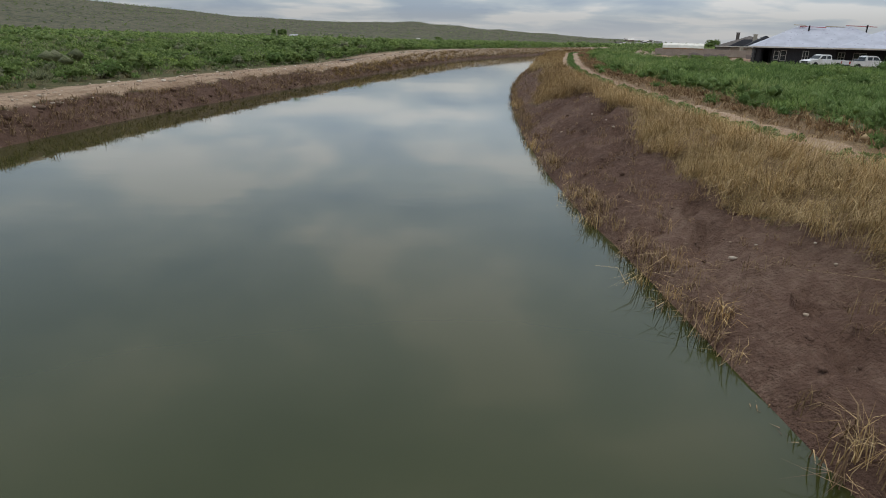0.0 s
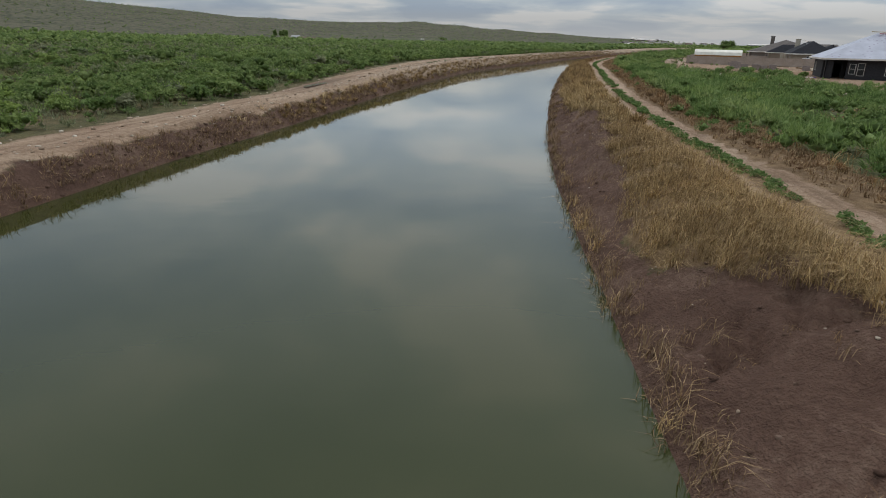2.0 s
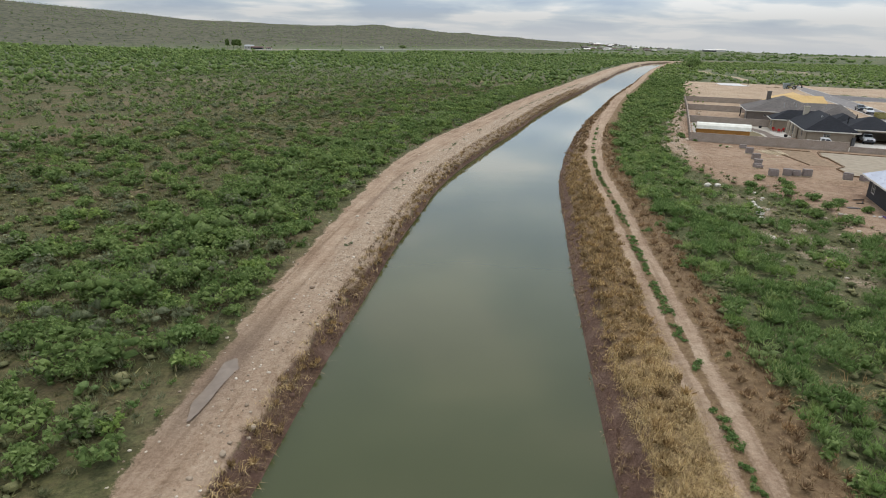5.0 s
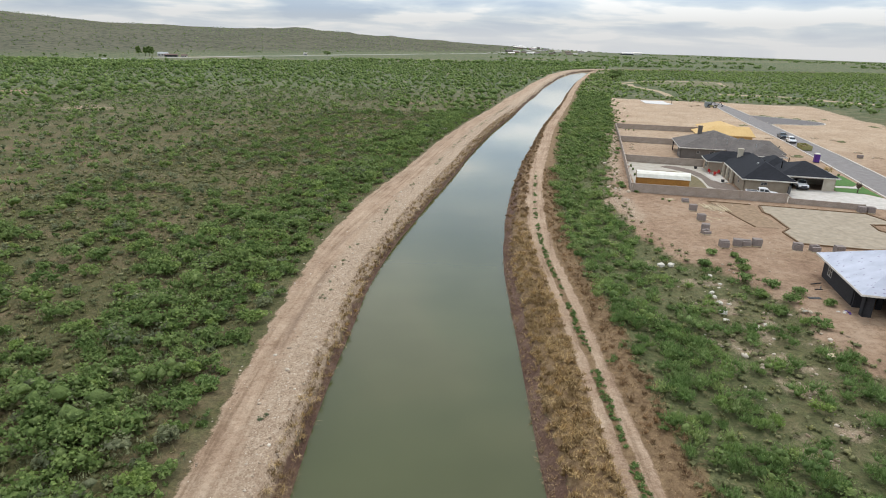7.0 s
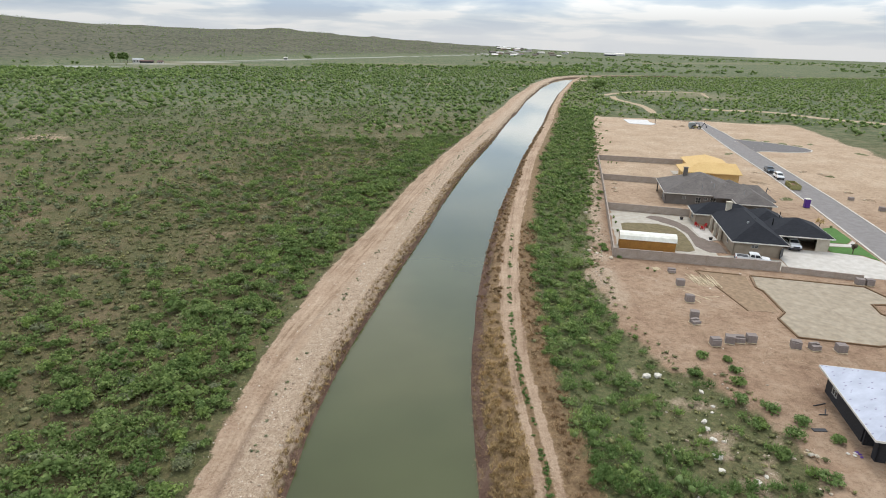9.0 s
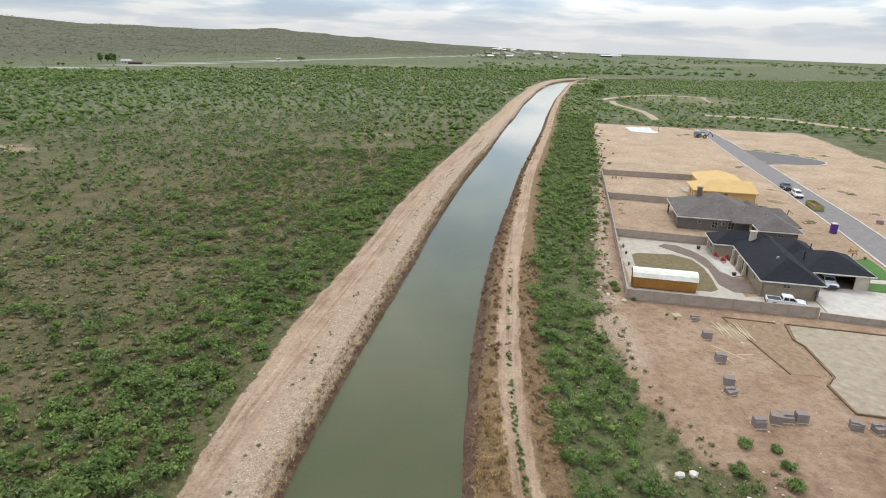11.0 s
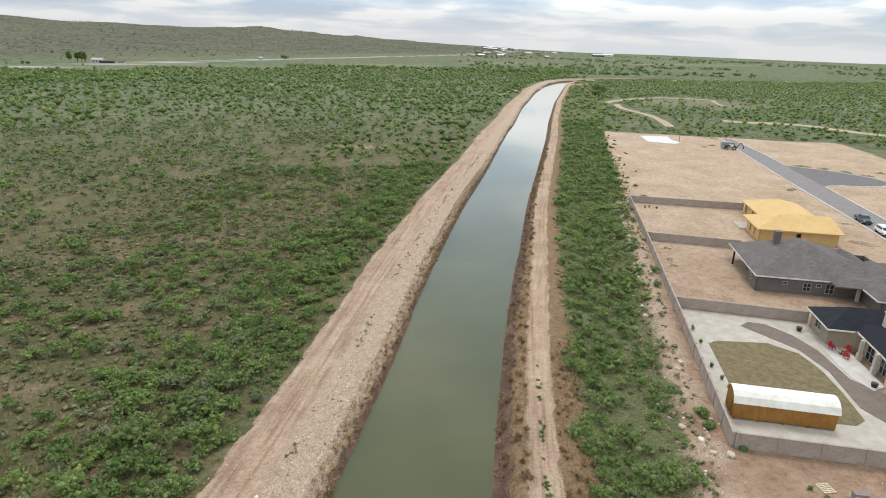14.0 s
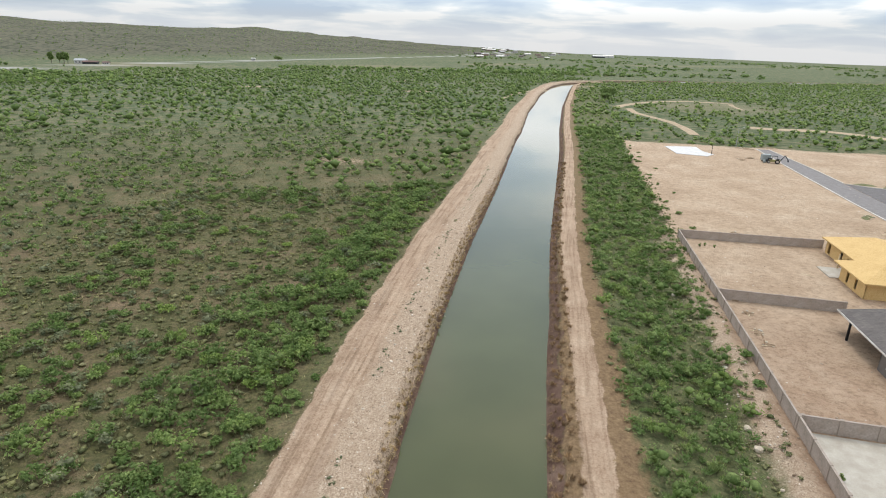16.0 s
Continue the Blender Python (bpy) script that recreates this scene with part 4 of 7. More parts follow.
wall_run(hb, (12.4, 7.5), (22.6, 7.5), E0, [(1.8, 8.0, 0.0, 2.35, G)], M_stucco2)
wall_run(hb, (22.6, 7.5), (22.6, 18.4), E0, [(6, 8, 0.8, 2.1, W)], M_stucco)
wall_run(hb, (12.4, 15), (22.6, 15), E0, [], M_stucco2)
part("garage_back", box(12.6, 22.4, 14.0, 14.2, 0, E0), M_stucco2, hb, "pale inner wall of the garage")
roof_part(hb, M_shingle_d, 3.6, 13.4, 0.3, 21.0, E0, 5.5, trim=M_trim)
roof_part(hb, M_shingle_d, 0.0, 13.0, 18.7, 26.0, E0 + 0.01, 4.7, trim=M_trim)
roof_part(hb, M_shingle_d, 11.6, 23.2, 6.9, 18.9, E0 + 0.02, 5.0, trim=M_trim, along="x", b=5.0)
roof_part(hb, M_shingle_d, 10.0, 18.1, 14.0, 24.4, E0 + 0.03, 4.8, trim=M_trim)
part("chimney", boxes((6.0, 7.0, 17.6, 18.5, 2.5, 5.9), (5.9, 7.1, 17.5, 18.6, 5.9, 6.05)), M_stucco2, hb, "tan stucco chimney with pale cap")
for px, py in ((3.3, 12.6), (3.2, 16.2), (3.6, 9.6)):
    part("patio_post", boxes((px - 0.2, px + 0.2, py - 0.2, py + 0.2, 0, E0), (px - 0.28, px + 0.28, py - 0.28, py + 0.28, 0, 0.9)), M_stucco2, hb)
for vx, vy, vz in ((9.0, 8.0, 5.2), (13.4, 11.6, 4.6), (16.0, 16.5, 4.7)):
    part("roof_vent", rod((vx, vy, vz - 1.2), (vx, vy, vz + 0.25), 0.11, 0.09), M_dark, hb)
part("roof_turbine", rod((7.4, 6.2, 4.0), (7.4, 6.2, 5.15), 0.22, 0.2, 10), M_steel, hb, "small galvanised roof ventilator")

# weathered grey house
hg = thing("house", lot_pose(13, 36), "grey-brown house with weathered grey shingle roofs", "house", "houses of the estate")
wall_run(hg, (0.8, 7.0), (16.2, 7.0), 2.7, [(3.9, 4.7, 1.4, 2.0, W), (7.0, 8.2, 0.6, 2.0, W), (8.9, 9.7, 1.4, 2.0, W), (10.3, 11.6, 0.5, 2.1, W)], M_greyw)
wall_run(hg, (0.8, 12.0), (0.8, 7.0), 2.7, [(1.6, 2.4, 0.9, 2.1, W)], M_greyw)
wall_run(hg, (3.4, 22.5), (3.4, 12.0), 2.7, [(1.5, 3.2, 0.0, 2.1, G), (5, 6.4, 0.9, 2.0, W)], M_greyw)
wall_run(hg, (3.4, 12.0), (0.8, 12.0), 2.7, [], M_greyw)
wall_run(hg, (23.0, 22.5), (3.4, 22.5), 2.7, [], M_greyw)
wall_run(hg, (16.2, 7.0), (16.2, 0.4), 2.7, [], M_greyw)
wall_run(hg, (16.2, 0.4), (23.0, 0.4), 2.7, [(3, 4.2, 0.9, 2.0, W)], M_greyw)
wall_run(hg, (23.0, 0.4), (23.0, 22.5), 2.7, [(4, 6, 0.8, 2.0, W), (10, 12, 0, 2.1, W)], M_greyw)
roof_part(hg, M_shingle_g, 0.4, 20.0, 6.6, 23.6, 2.75, 6.05, a=10.6, b=4.6, trim=M_trim, along="y")
roof_part(hg, M_shingle_g, 15.2, 23.8, -0.4, 14.0, 2.77, 4.9, a=4.3, b=1.0, trim=M_trim, along="y")
roof_part(hg, M_shingle_g, 11.4, 24.9, 4.4, 18.4, 2.79, 5.0, a=3.0, b=2.6, along="x")
wall_run(hg, (24.2, 5.0), (24.2, 17.8), 2.7, [(4, 5.4, 0.9, 2.0, W)], M_greyw)
wall_run(hg, (24.2, 17.8), (23.2, 17.8), 2.7, [], M_greyw)
roof_part(hg, M_shingle_g, 14.6, 21.0, 17.0, 23.2, 2.81, 4.3, along="y")
part("chimney", boxes((6.2, 7.2, 18.4, 19.3, 3.0, 6.9), (6.1, 7.3, 18.3, 19.4, 6.9, 7.05)), M_greyw, hg, "grey-brown chimney with white cap")
part("porch_post", box(0.35, 0.6, 19.5, 19.75, 0, 2.6, 0.01), M_dark, hg)
part("corner_post", box(15.3, 15.75, 5.9, 6.3, 0, 2.6, 0.02), M_trim, hg, "pale corner post of porch")
for vx, vy in ((9.4, 9.5), (12.2, 10.2), (14.6, 10.0), (17.8, 4.6), (12.0, 12.6)):
    part("roof_vent", rod((vx, vy, 3.0), (vx, vy, 4.9 if vy > 9 else 4.9), 0.08, 0.07, 6), M_steel, hg)

# sheathed house in bare strand board
hy = thing("house", lot_pose(21.5, 71), "unfinished house sheathed in yellow strand board", "house", "houses of the estate")
wall_run(hy, (0.8, 0.8), (15.6, 0.8), 2.8, [(3.4, 4.3, 0.1, 2.2, G), (7.0, 7.9, 0.9, 2.2, G)], M_osb)
wall_run(hy, (0.8, 9.6), (0.8, 0.8), 2.8, [(2.2, 3.0, 0.4, 2.3, G), (5.2, 6.0, 0.4, 2.3, G)], M_osb)
wall_run(hy, (3.6, 15.4), (3.6, 9.6), 2.8, [(1.0, 4.6, 0.0, 2.3, G)], M_osb)
wall_run(hy, (3.6, 9.6), (0.8, 9.6), 2.8, [], M_osb)
wall_run(hy, (4.2, 24.6), (4.2, 15.4), 2.8, [(1.0, 2.0, 0.2, 2.3, G), (6.0, 7.0, 0.8, 2.2, G)], M_osb)
wall_run(hy, (4.2, 15.4), (3.6, 15.4), 2.8, [], M_osb)
wall_run(hy, (15.6, 24.6), (4.2, 24.6), 2.8, [(4, 5.5, 0.8, 2.2, G)], M_osb)
wall_run(hy, (15.6, 0.8), (15.6, 24.6), 2.8, [(3, 4, 0, 2.2, G), (10, 14.5, 0, 2.3, G)], M_osb)
roof_part(hy, M_osb, 0.0, 16.2, -0.1, 11.0, 2.85, 4.95, along="x", a=5.6, b=0.9)
roof_part(hy, M_osb, 3.4, 15.8, 6.0, 25.2, 2.87, 4.95, along="y", a=0.0, b=5.6)
part("porch_slab", box(-0.6, 3.6, 9.8, 15.2, -0.1, 0.12), M_conc, hy, "pale concrete porch slab")
for px, py in ((2.5, 10.2), (2.5, 14.8)):
    part("porch_post", box(px - 0.08, px + 0.08, py - 0.08, py + 0.08, 0, 2.7), M_lumber, hy)
part("loose_board", box(11, 13.2, 17.2, 17.4, 5.25, 5.32, m=pose(0, 0, 0, 0, -4, 3)), M_lumber, hy)

# house under construction: charcoal sheathing, printed underlay on the roof
ha = thing("house", lot_pose(20, -55), "unfinished house in charcoal sheathing with white roof underlay", "house", "houses of the estate")
A0 = 2.75
wall_run(ha, (3.4, 0.6), (12.6, 0.6), A0, [(0.0, 0.8, 0.7, 2.1, W), (1.0, 1.9, 0.5, 2.2, W), (4.3, 5.2, 0.6, 2.2, W)], M_wrap)
wall_run(ha, (0.5, 0.6), (3.4, 0.6), A0, [(0.9, 2.6, 0.0, 2.45, G)], M_wrap)
wall_run(ha, (0.5, 13.0), (0.5, 0.6), A0, [(1.6, 2.9, 0.8, 2.1, W), (9.3, 11.6, 0.0, 2.45, G)], M_wrap)
wall_run(ha, (30, 13.0), (0.5, 13.0), A0, [(6, 7.5, 0.8, 2.1, W)], M_wrap)
wall_run(ha, (12.6, 1.6), (21.0, 1.6), A0, [(0.4, 1.4, 0.6, 2.1, W), (2.6, 4.4, 0.4, 2.1, W)], M_wrap)
wall_run(ha, (21.0, -2.4), (30, -2.4), A0, [(1.2, 2.2, 0.0, 2.2, G), (3.4, 7.6, 0.0, 2.3, G)], M_greyw)
wall_run(ha, (21.0, 1.6), (21.0, -2.4), A0, [], M_greyw)
wall_run(ha, (30, -2.4), (30, 13), A0, [], M_wrap)
wall_run(ha, (3.4, 3.4), (0.5, 3.4), A0, [(0.6, 1.5, 0, 2.1, G)], M_wrap)
part("porch_post", box(0.55, 0.75, 0.65, 0.85, 0, A0), M_trim, ha)
roof_part(ha, M_under, -0.3, 21.5, -0.2, 13.8, A0 + 0.05, 6.3, trim=M_trim, a=7.2, b=6.5)
roof_part(ha, M_under, 11.8, 31, -3.2, 13.6, A0 + 0.07, 6.0, trim=M_trim)
part("foundation", box(0.2, 30.2, 0.3, 13.3, -0.25, -0.02), M_conc, ha, "pale concrete footing of the house")
for i, (bx, by, bl) in enumerate(((9, 5.9, 4.0), (12.4, 6.6, 3.0), (16.2, 6.2, 4.6), (7.0, 6.4, 2.0))):
    part("batten", box(-bl / 2, bl / 2, -0.06, 0.06, 0, 0.1, m=pose(bx, by, 6.1 + 0.1 * i, 0, 2, 8 * i - 10)), M_lumber if i % 2 else M_red, ha)
for vx, vy, vz in ((8.4, 5.2, 6.0), (17, 6.0, 6.2)):
    part("roof_vent", rod((vx, vy, vz - 0.9), (vx, vy, vz + 0.35), 0.12), M_dark, ha)
part("roof_hatch", box(4.4, 5.2, 3.6, 4.1, 4.0, 4.5), M_dark, ha)
part("scrap_board", box(-2.4, -1.0, 5.0, 5.5, -0.02, 0.06, m=pose(0, 0, 0, 0, 0, 12)), M_bump, ha)

# storage shed with curved cream roof
sh = thing("storage_shed", lot_pose(0.8, 3.6, PAD_Z + 0.04), "orange-brown wooden storage shed with cream metal roof", "shed")
part("body", box(0, 10.0, 0.05, 2.95, 0.12, 2.0, 0.02), M_shedw, sh)
prof = [(-0.12, 1.95), (0.25, 2.62), (0.8, 3.0), (1.5, 3.14), (2.2, 3.0), (2.75, 2.62), (3.12, 1.95)]
bm = bmesh.new()
ring_o = prof + [(y - 0.0 if abs(y - 1.5) < 0.1 else y + (0.06 if y < 1.5 else -0.06), z - 0.06) for y, z in prof[::-1]]
ends = [[bm.verts.new((x, y, z)) for y, z in ring_o] for x in (-0.15, 10.15)]
nn = len(ring_o)
bm.faces.new(ends[0])
bm.faces.new(ends[1][::-1])
for i in range(nn):
    bm.faces.new((ends[0][i], ends[1][i], ends[1][(i + 1) % nn], ends[0][(i + 1) % nn]))
bmesh.ops.recalc_face_normals(bm, faces=bm.faces)
part("roof", bm, M_shedr, sh, "cream ribbed metal roof")
for x in (0.0, 9.96):
    bm = bmesh.new()
    a = [bm.verts.new((x, y, z - 0.05)) for y, z in prof]
    b = [bm.verts.new((x + 0.04, y, z - 0.05)) for y, z in prof]
    bm.faces.new(a)
    bm.faces.new(b[::-1])
    for i in range(len(prof)):
        bm.faces.new((a[i], a[(i + 1) % len(prof)], b[(i + 1) % len(prof)], b[i]))
    bmesh.ops.recalc_face_normals(bm, faces=bm.faces)
    part("gable", bm, M_shedw, sh)
part("door", box(-0.06, 0.0, 0.9, 2.1, 0.2, 2.05, 0.01), M_shedw, sh)
for i in range(5):
    part("skid", box(i * 2.4 + 0.1, i * 2.4 + 0.3, 0.05, 2.95, 0, 0.12), M_form, sh)
for i in range(1, 12):
    part("batten", box(i * 10 / 12 - 0.03, i * 10 / 12 + 0.03, 0.02, 0.05, 0.15, 1.95), M_shedw, sh)

# ---------------------------------------------------------------- vehicles and site things
def wheel(parent, x, y, r=0.38):
    w = part("wheel", rod((x, y - 0.13, r), (x, y + 0.13, r), r, r, 16), M_rubber, parent)
    part("rim", rod((x, y - 0.15, r), (x, y + 0.15, r), r * 0.58, r * 0.58, 10), M_rim, w)


def pickup(m, paint, label, rack=False):
    """A crew-cab pickup, 5.7 m long, nose towards +x."""
    t = thing("pickup_truck", m, label, "truck", "parked vehicles")
    side = [(-2.85, 0.55), (-2.85, 1.12), (-0.75, 1.14), (-0.72, 1.30), (1.15, 1.22), (2.55, 1.12), (2.82, 0.95), (2.84, 0.5)]
    bm = bmesh.new()
    L = [[bm.verts.new((x, y, z)) for x, z in side] for y in (-0.96, 0.96)]
    n = len(side)
    bm.faces.new(L[0])
    bm.faces.new(L[1][::-1])
    for i in range(n):
        bm.faces.new((L[0][i], L[1][i], L[1][(i + 1) % n], L[0][(i + 1) % n]))
    bmesh.ops.recalc_face_normals(bm, faces=bm.faces)
    bmesh.ops.bevel(bm, geom=list(bm.edges), offset=0.05, segments=2, affect="EDGES")
    part("body", bm, paint, t)
    cab = [(-0.78, 1.15), (-0.68, 1.78), (-0.45, 1.86), (0.55, 1.86), (0.85, 1.78), (1.45, 1.2)]
    bm = bmesh.new()
    L = [[bm.verts.new((x, y * (0.9 if z < 1.3 else 0.76), z)) for x, z in cab] for y in (-1, 1)]
    n = len(cab)
    bm.faces.new(L[0])
    bm.faces.new(L[1][::-1])
    for i in range(n):
        bm.faces.new((L[0][i], L[1][i], L[1][(i + 1) % n], L[0][(i + 1) % n]))
    bmesh.ops.recalc_face_normals(bm, faces=bm.faces)
    bmesh.ops.bevel(bm, geom=list(bm.edges), offset=0.04, segments=1, affect="EDGES")
    c = part("cab", bm, paint, t)
    for y in (-1, 1):
        gl = bmesh.new()
        for x0, x1 in ((-0.55, 0.1), (0.2, 0.95)):
            q = [(x0, 0.875, 1.3), (x1 + 0.18 * (x1 > 0.5), 0.875, 1.3), (x1 - 0.15 * (x1 > 0.5), 0.79, 1.72), (x0 + 0.03, 0.79, 1.72)]
            vs = [gl.verts.new((a, y * (b + 0.012), cc)) for a, b, cc in q]
            gl.faces.new(vs if y < 0 else vs[::-1])
        part("side_window", gl, M_glass, c)
    gl = bmesh.new()
    gl.faces.new([gl.verts.new(p) for p in ((1.36, -0.78, 1.3), (1.36, 0.78, 1.3), (0.93, 0.7, 1.75), (0.93, -0.7, 1.75))])
    part("windscreen", gl, M_glass, c)
    gl = bmesh.new()
    gl.faces.new([gl.verts.new(p) for p in ((-0.785, 0.7, 1.3), (-0.785, -0.7, 1.3), (-0.73, -0.66, 1.7), (-0.73, 0.66, 1.7))])
    part("rear_window", gl, M_glass, c)
    part("bed", boxes((-2.7, -0.85, -0.8, 0.8, 1.0, 1.155)), M_bump, t, "dark open load bed")
    part("bed_rail", boxes((-2.84, -0.8, -0.95, -0.8, 1.13, 1.2), (-2.84, -0.8, 0.8, 0.95, 1.13, 1.2), (-2.86, -2.74, -0.8, 0.8, 1.1, 1.2)), paint, t)
    part("bumper", box(2.72, 2.95, -0.94, 0.94, 0.42, 0.72, 0.04), M_bump, t)
    part("bumper", box(-2.98, -2.8, -0.94, 0.94, 0.48, 0.7, 0.03), M_bump, t)
    part("grille", box(2.78, 2.87, -0.55, 0.55, 0.74, 1.0, 0.01), M_bump, t)
    for y in (-0.75, 0.75):
        part("headlight", box(2.7, 2.86, y - 0.17, y + 0.17, 0.78, 1.0, 0.02), M_lampw, t)
        part("tail_light", box(-2.9, -2.8, y * 1.13 - 0.08, y * 1.13 + 0.08, 0.75, 1.1, 0.01), M_lampred, t)
        part("mirror", box(1.05, 1.15, y * 1.33 - 0.1, y * 1.33 + 0.1, 1.28, 1.45, 0.02), M_bump, t)
        for x in (-1.75, 1.85):
            wheel(t, x, y * 1.12)
            part("wheel_arch", rod((x, y * 1.16, 0.42), (x, y * 1.285, 0.42), 0.46, 0.46, 14), M_bump, t)
    if rack:
        part("tool_box", box(-1.35, -0.85, -0.85, 0.85, 1.15, 1.36, 0.03), M_slate, t, "blue-grey tool box across bed")
    return t


def van(m, paint, label):
    """A boxy sport utility car, 5 m long, nose towards +x."""
    t = thing("suv", m, label, "car", "parked vehicles")
    for nm, prof, half, top in (("body", [(-2.5, 0.45), (-2.5, 1.1), (1.2, 1.12), (2.35, 1.02), (2.5, 0.85), (2.5, 0.45)], 0.95, None),
                                ("cab", [(-2.42, 1.08), (-2.25, 1.72), (-2.0, 1.82), (0.2, 1.82), (0.5, 1.74), (1.3, 1.1)], 0.86, 0.74)):
        bm = bmesh.new()
        L = [[bm.verts.new((x, y * (half if not top or z < 1.3 else top), z)) for x, z in prof] for y in (-1, 1)]
        n = len(prof)
        bm.faces.new(L[0])
        bm.faces.new(L[1][::-1])
        for i in range(n):
            bm.faces.new((L[0][i], L[1][i], L[1][(i + 1) % n], L[0][(i + 1) % n]))
        bmesh.ops.recalc_face_normals(bm, faces=bm.faces)
        bmesh.ops.bevel(bm, geom=list(bm.edges), offset=0.05, segments=1, affect="EDGES")
        part(nm, bm, paint, t)
    for y in (-1, 1):
        gl = bmesh.new()
        for x0, x1 in ((-2.1, -1.2), (-1.1, -0.2), (-0.1, 0.75)):
            vs = [gl.verts.new((a, y * b, c)) for a, b, c in ((x0, 0.85, 1.2), (x1 + 0.1, 0.85, 1.2), (x1 - 0.1, 0.765, 1.66), (x0 + 0.05, 0.765, 1.66))]
            gl.faces.new(vs if y < 0 else vs[::-1])
        part("side_window", gl, M_glass, t)
        part("headlight", box(2.4, 2.53, y * 0.7 - 0.15, y * 0.7 + 0.15, 0.72, 0.9, 0.02), M_lampw, t)
        for x in (-1.55, 1.6):
            wheel(t, x, y * 0.84, 0.36)
    gl = bmesh.new()
    gl.faces.new([gl.verts.new(p) for p in ((1.24, -0.76, 1.17), (1.24, 0.76, 1.17), (0.6, 0.68, 1.7), (0.6, -0.68, 1.7))])
    part("windscreen", gl, M_glass, t)
    part("bumper", box(2.42, 2.58, -0.93, 0.93, 0.4, 0.66, 0.03), M_bump, t)
    return t


pickup(lot_pose(28.1, -74.8, turn=215), M_white, "white work pickup with dark bumper parked on dirt")
pickup(lot_pose(33.0, -76.8, turn=25), M_white, "white work pickup with blue tool box on dirt", True)
pickup(lot_pose(23.7, 1.9, PAD_Z + 0.04, turn=-6), M_white, "white pickup parked beside the house behind the wall")
pickup(lot_pose(33.6, 13.8, PAD_Z + 0.06, turn=-90), M_white, "white vehicle parked in the open garage")
pickup(lot_pose(51.2, 94.4, PAD_Z + 0.03, turn=-93), M_slate, "slate-blue pickup parked at the kerb")
van(lot_pose(51.2, 84.6, PAD_Z + 0.03, turn=-92), M_white, "white sport utility car parked at the kerb")

dp = thing("dumpster", lot_pose(51.3, 72.0, PAD_Z + 0.03, turn=-92), "olive-green open steel dumpster at the roadside", "dumpster")
part("shell", boxes((-3.2, 3.2, -1.15, -1.07, 0.15, 1.35), (-3.2, 3.2, 1.07, 1.15, 0.15, 1.35), (-3.2, -3.12, -1.07, 1.07, 0.15, 1.35), (3.12, 3.2, -1.07, 1.07, 0.15, 1.35), (-3.2, 3.2, -1.15, 1.15, 0.1, 0.16)), M_dump, dp)
for i in range(8):
    for y in (-1.21, 1.21):
        part("rib", box(-3.0 + i * 0.86, -2.9 + i * 0.86, y - 0.05, y + 0.05, 0.15, 1.3), M_dump, dp)
part("rubbish", prism([(-3, -1), (3, -1), (3, 1), (-3, 1)], 0.16, 0.75), M_form, dp, "heap of timber waste")
for x in (-2.6, 2.6):
    part("skid", box(x - 0.3, x + 0.3, -0.9, 0.9, 0, 0.1), M_bump, dp)

pt = thing("portable_toilet", lot_pose(47.4, 48.9), "purple plastic portable toilet with pale roof", "toilet")
part("cabin", box(-0.58, 0.58, -0.58, 0.58, 0.12, 2.15, 0.04), M_purple, pt)
part("roof", hip_roof(-0.62, 0.62, -0.62, 0.62, 2.2, 2.42, 0.3, 0.3, 0.08), M_trim, pt)
part("door", box(-0.42, 0.42, -0.62, -0.58, 0.2, 2.0, 0.02), M_purple, pt)
part("base", box(-0.62, 0.62, -0.62, 0.62, 0, 0.12, 0.02), M_bump, pt)

# cubes of concrete blocks on pallets
def block_cube(v, u, turn, rows=4, label="grey concrete blocks stacked on a pallet", short=0):
    t = thing("block_stack", lot_pose(v, u, z_at(*lot(v, u)), turn), label, "block stack", "stacks of concrete blocks")
    part("pallet", boxes(*[(-0.6, 0.6, -0.6 + i * 0.24, -0.46 + i * 0.24, 0.08, 0.11) for i in range(6)], (-0.6, -0.5, -0.6, 0.6, 0, 0.08), (-0.05, 0.05, -0.6, 0.6, 0, 0.08), (0.5, 0.6, -0.6, 0.6, 0, 0.08)), M_lumber, t)
    rnd = random.Random(int(v * 10 + u * 7))
    first = None
    for k in range(rows):
        for i in range(3):
            for j in range(5):
                if k == rows - 1 and (i + j * 3) < short:
                    continue
                if first is None:
                    first = part("block", box(-0.195, 0.195, -0.095, 0.095, 0, 0.19, 0.008), M_cmu, t)
                    o = first
                else:
                    o = new("block", first.data)
                    o.parent = t
                o.matrix_local = pose(-0.4 + i * 0.4 + rnd.uniform(-0.01, 0.01), -0.4 + j * 0.2, 0.115 + k * 0.2, 0, 0, rnd.uniform(-2, 2))
    return t


for v, u, turn, rows, sh_ in ((10.6, -33.4, 12, 5, 3), (12.6, -32.2, -8, 5, 0), (13.9, -31.6, 5, 4, 6), (15.4, -31.2, 3, 5, 0), (20.6, -31.6, -5, 5, 2), (22.9, -31.4, 20, 4, 8),
                              (26.0, -31.2, 8, 5, 0), (9.3, -12.9, 6, 5, 0), (9.7, -19.3, 10, 5, 2), (9.4, -25.2, -6, 5, 0), (9.2, -27.2, 30, 3, 8), (8.8, -7.0, 4, 3, 6),
                              (38.4, -4.6, 0, 5, 0), (39.9, -4.4, 5, 5, 2), (61.5, 60.4, 10, 4, 0), (64.5, 50.5, 0, 5, 0), (66.0, 50.1, 6, 5, 3), (67.5, 50.3, -4, 4, 0)):
    block_cube(v, u, turn, rows, short=sh_)

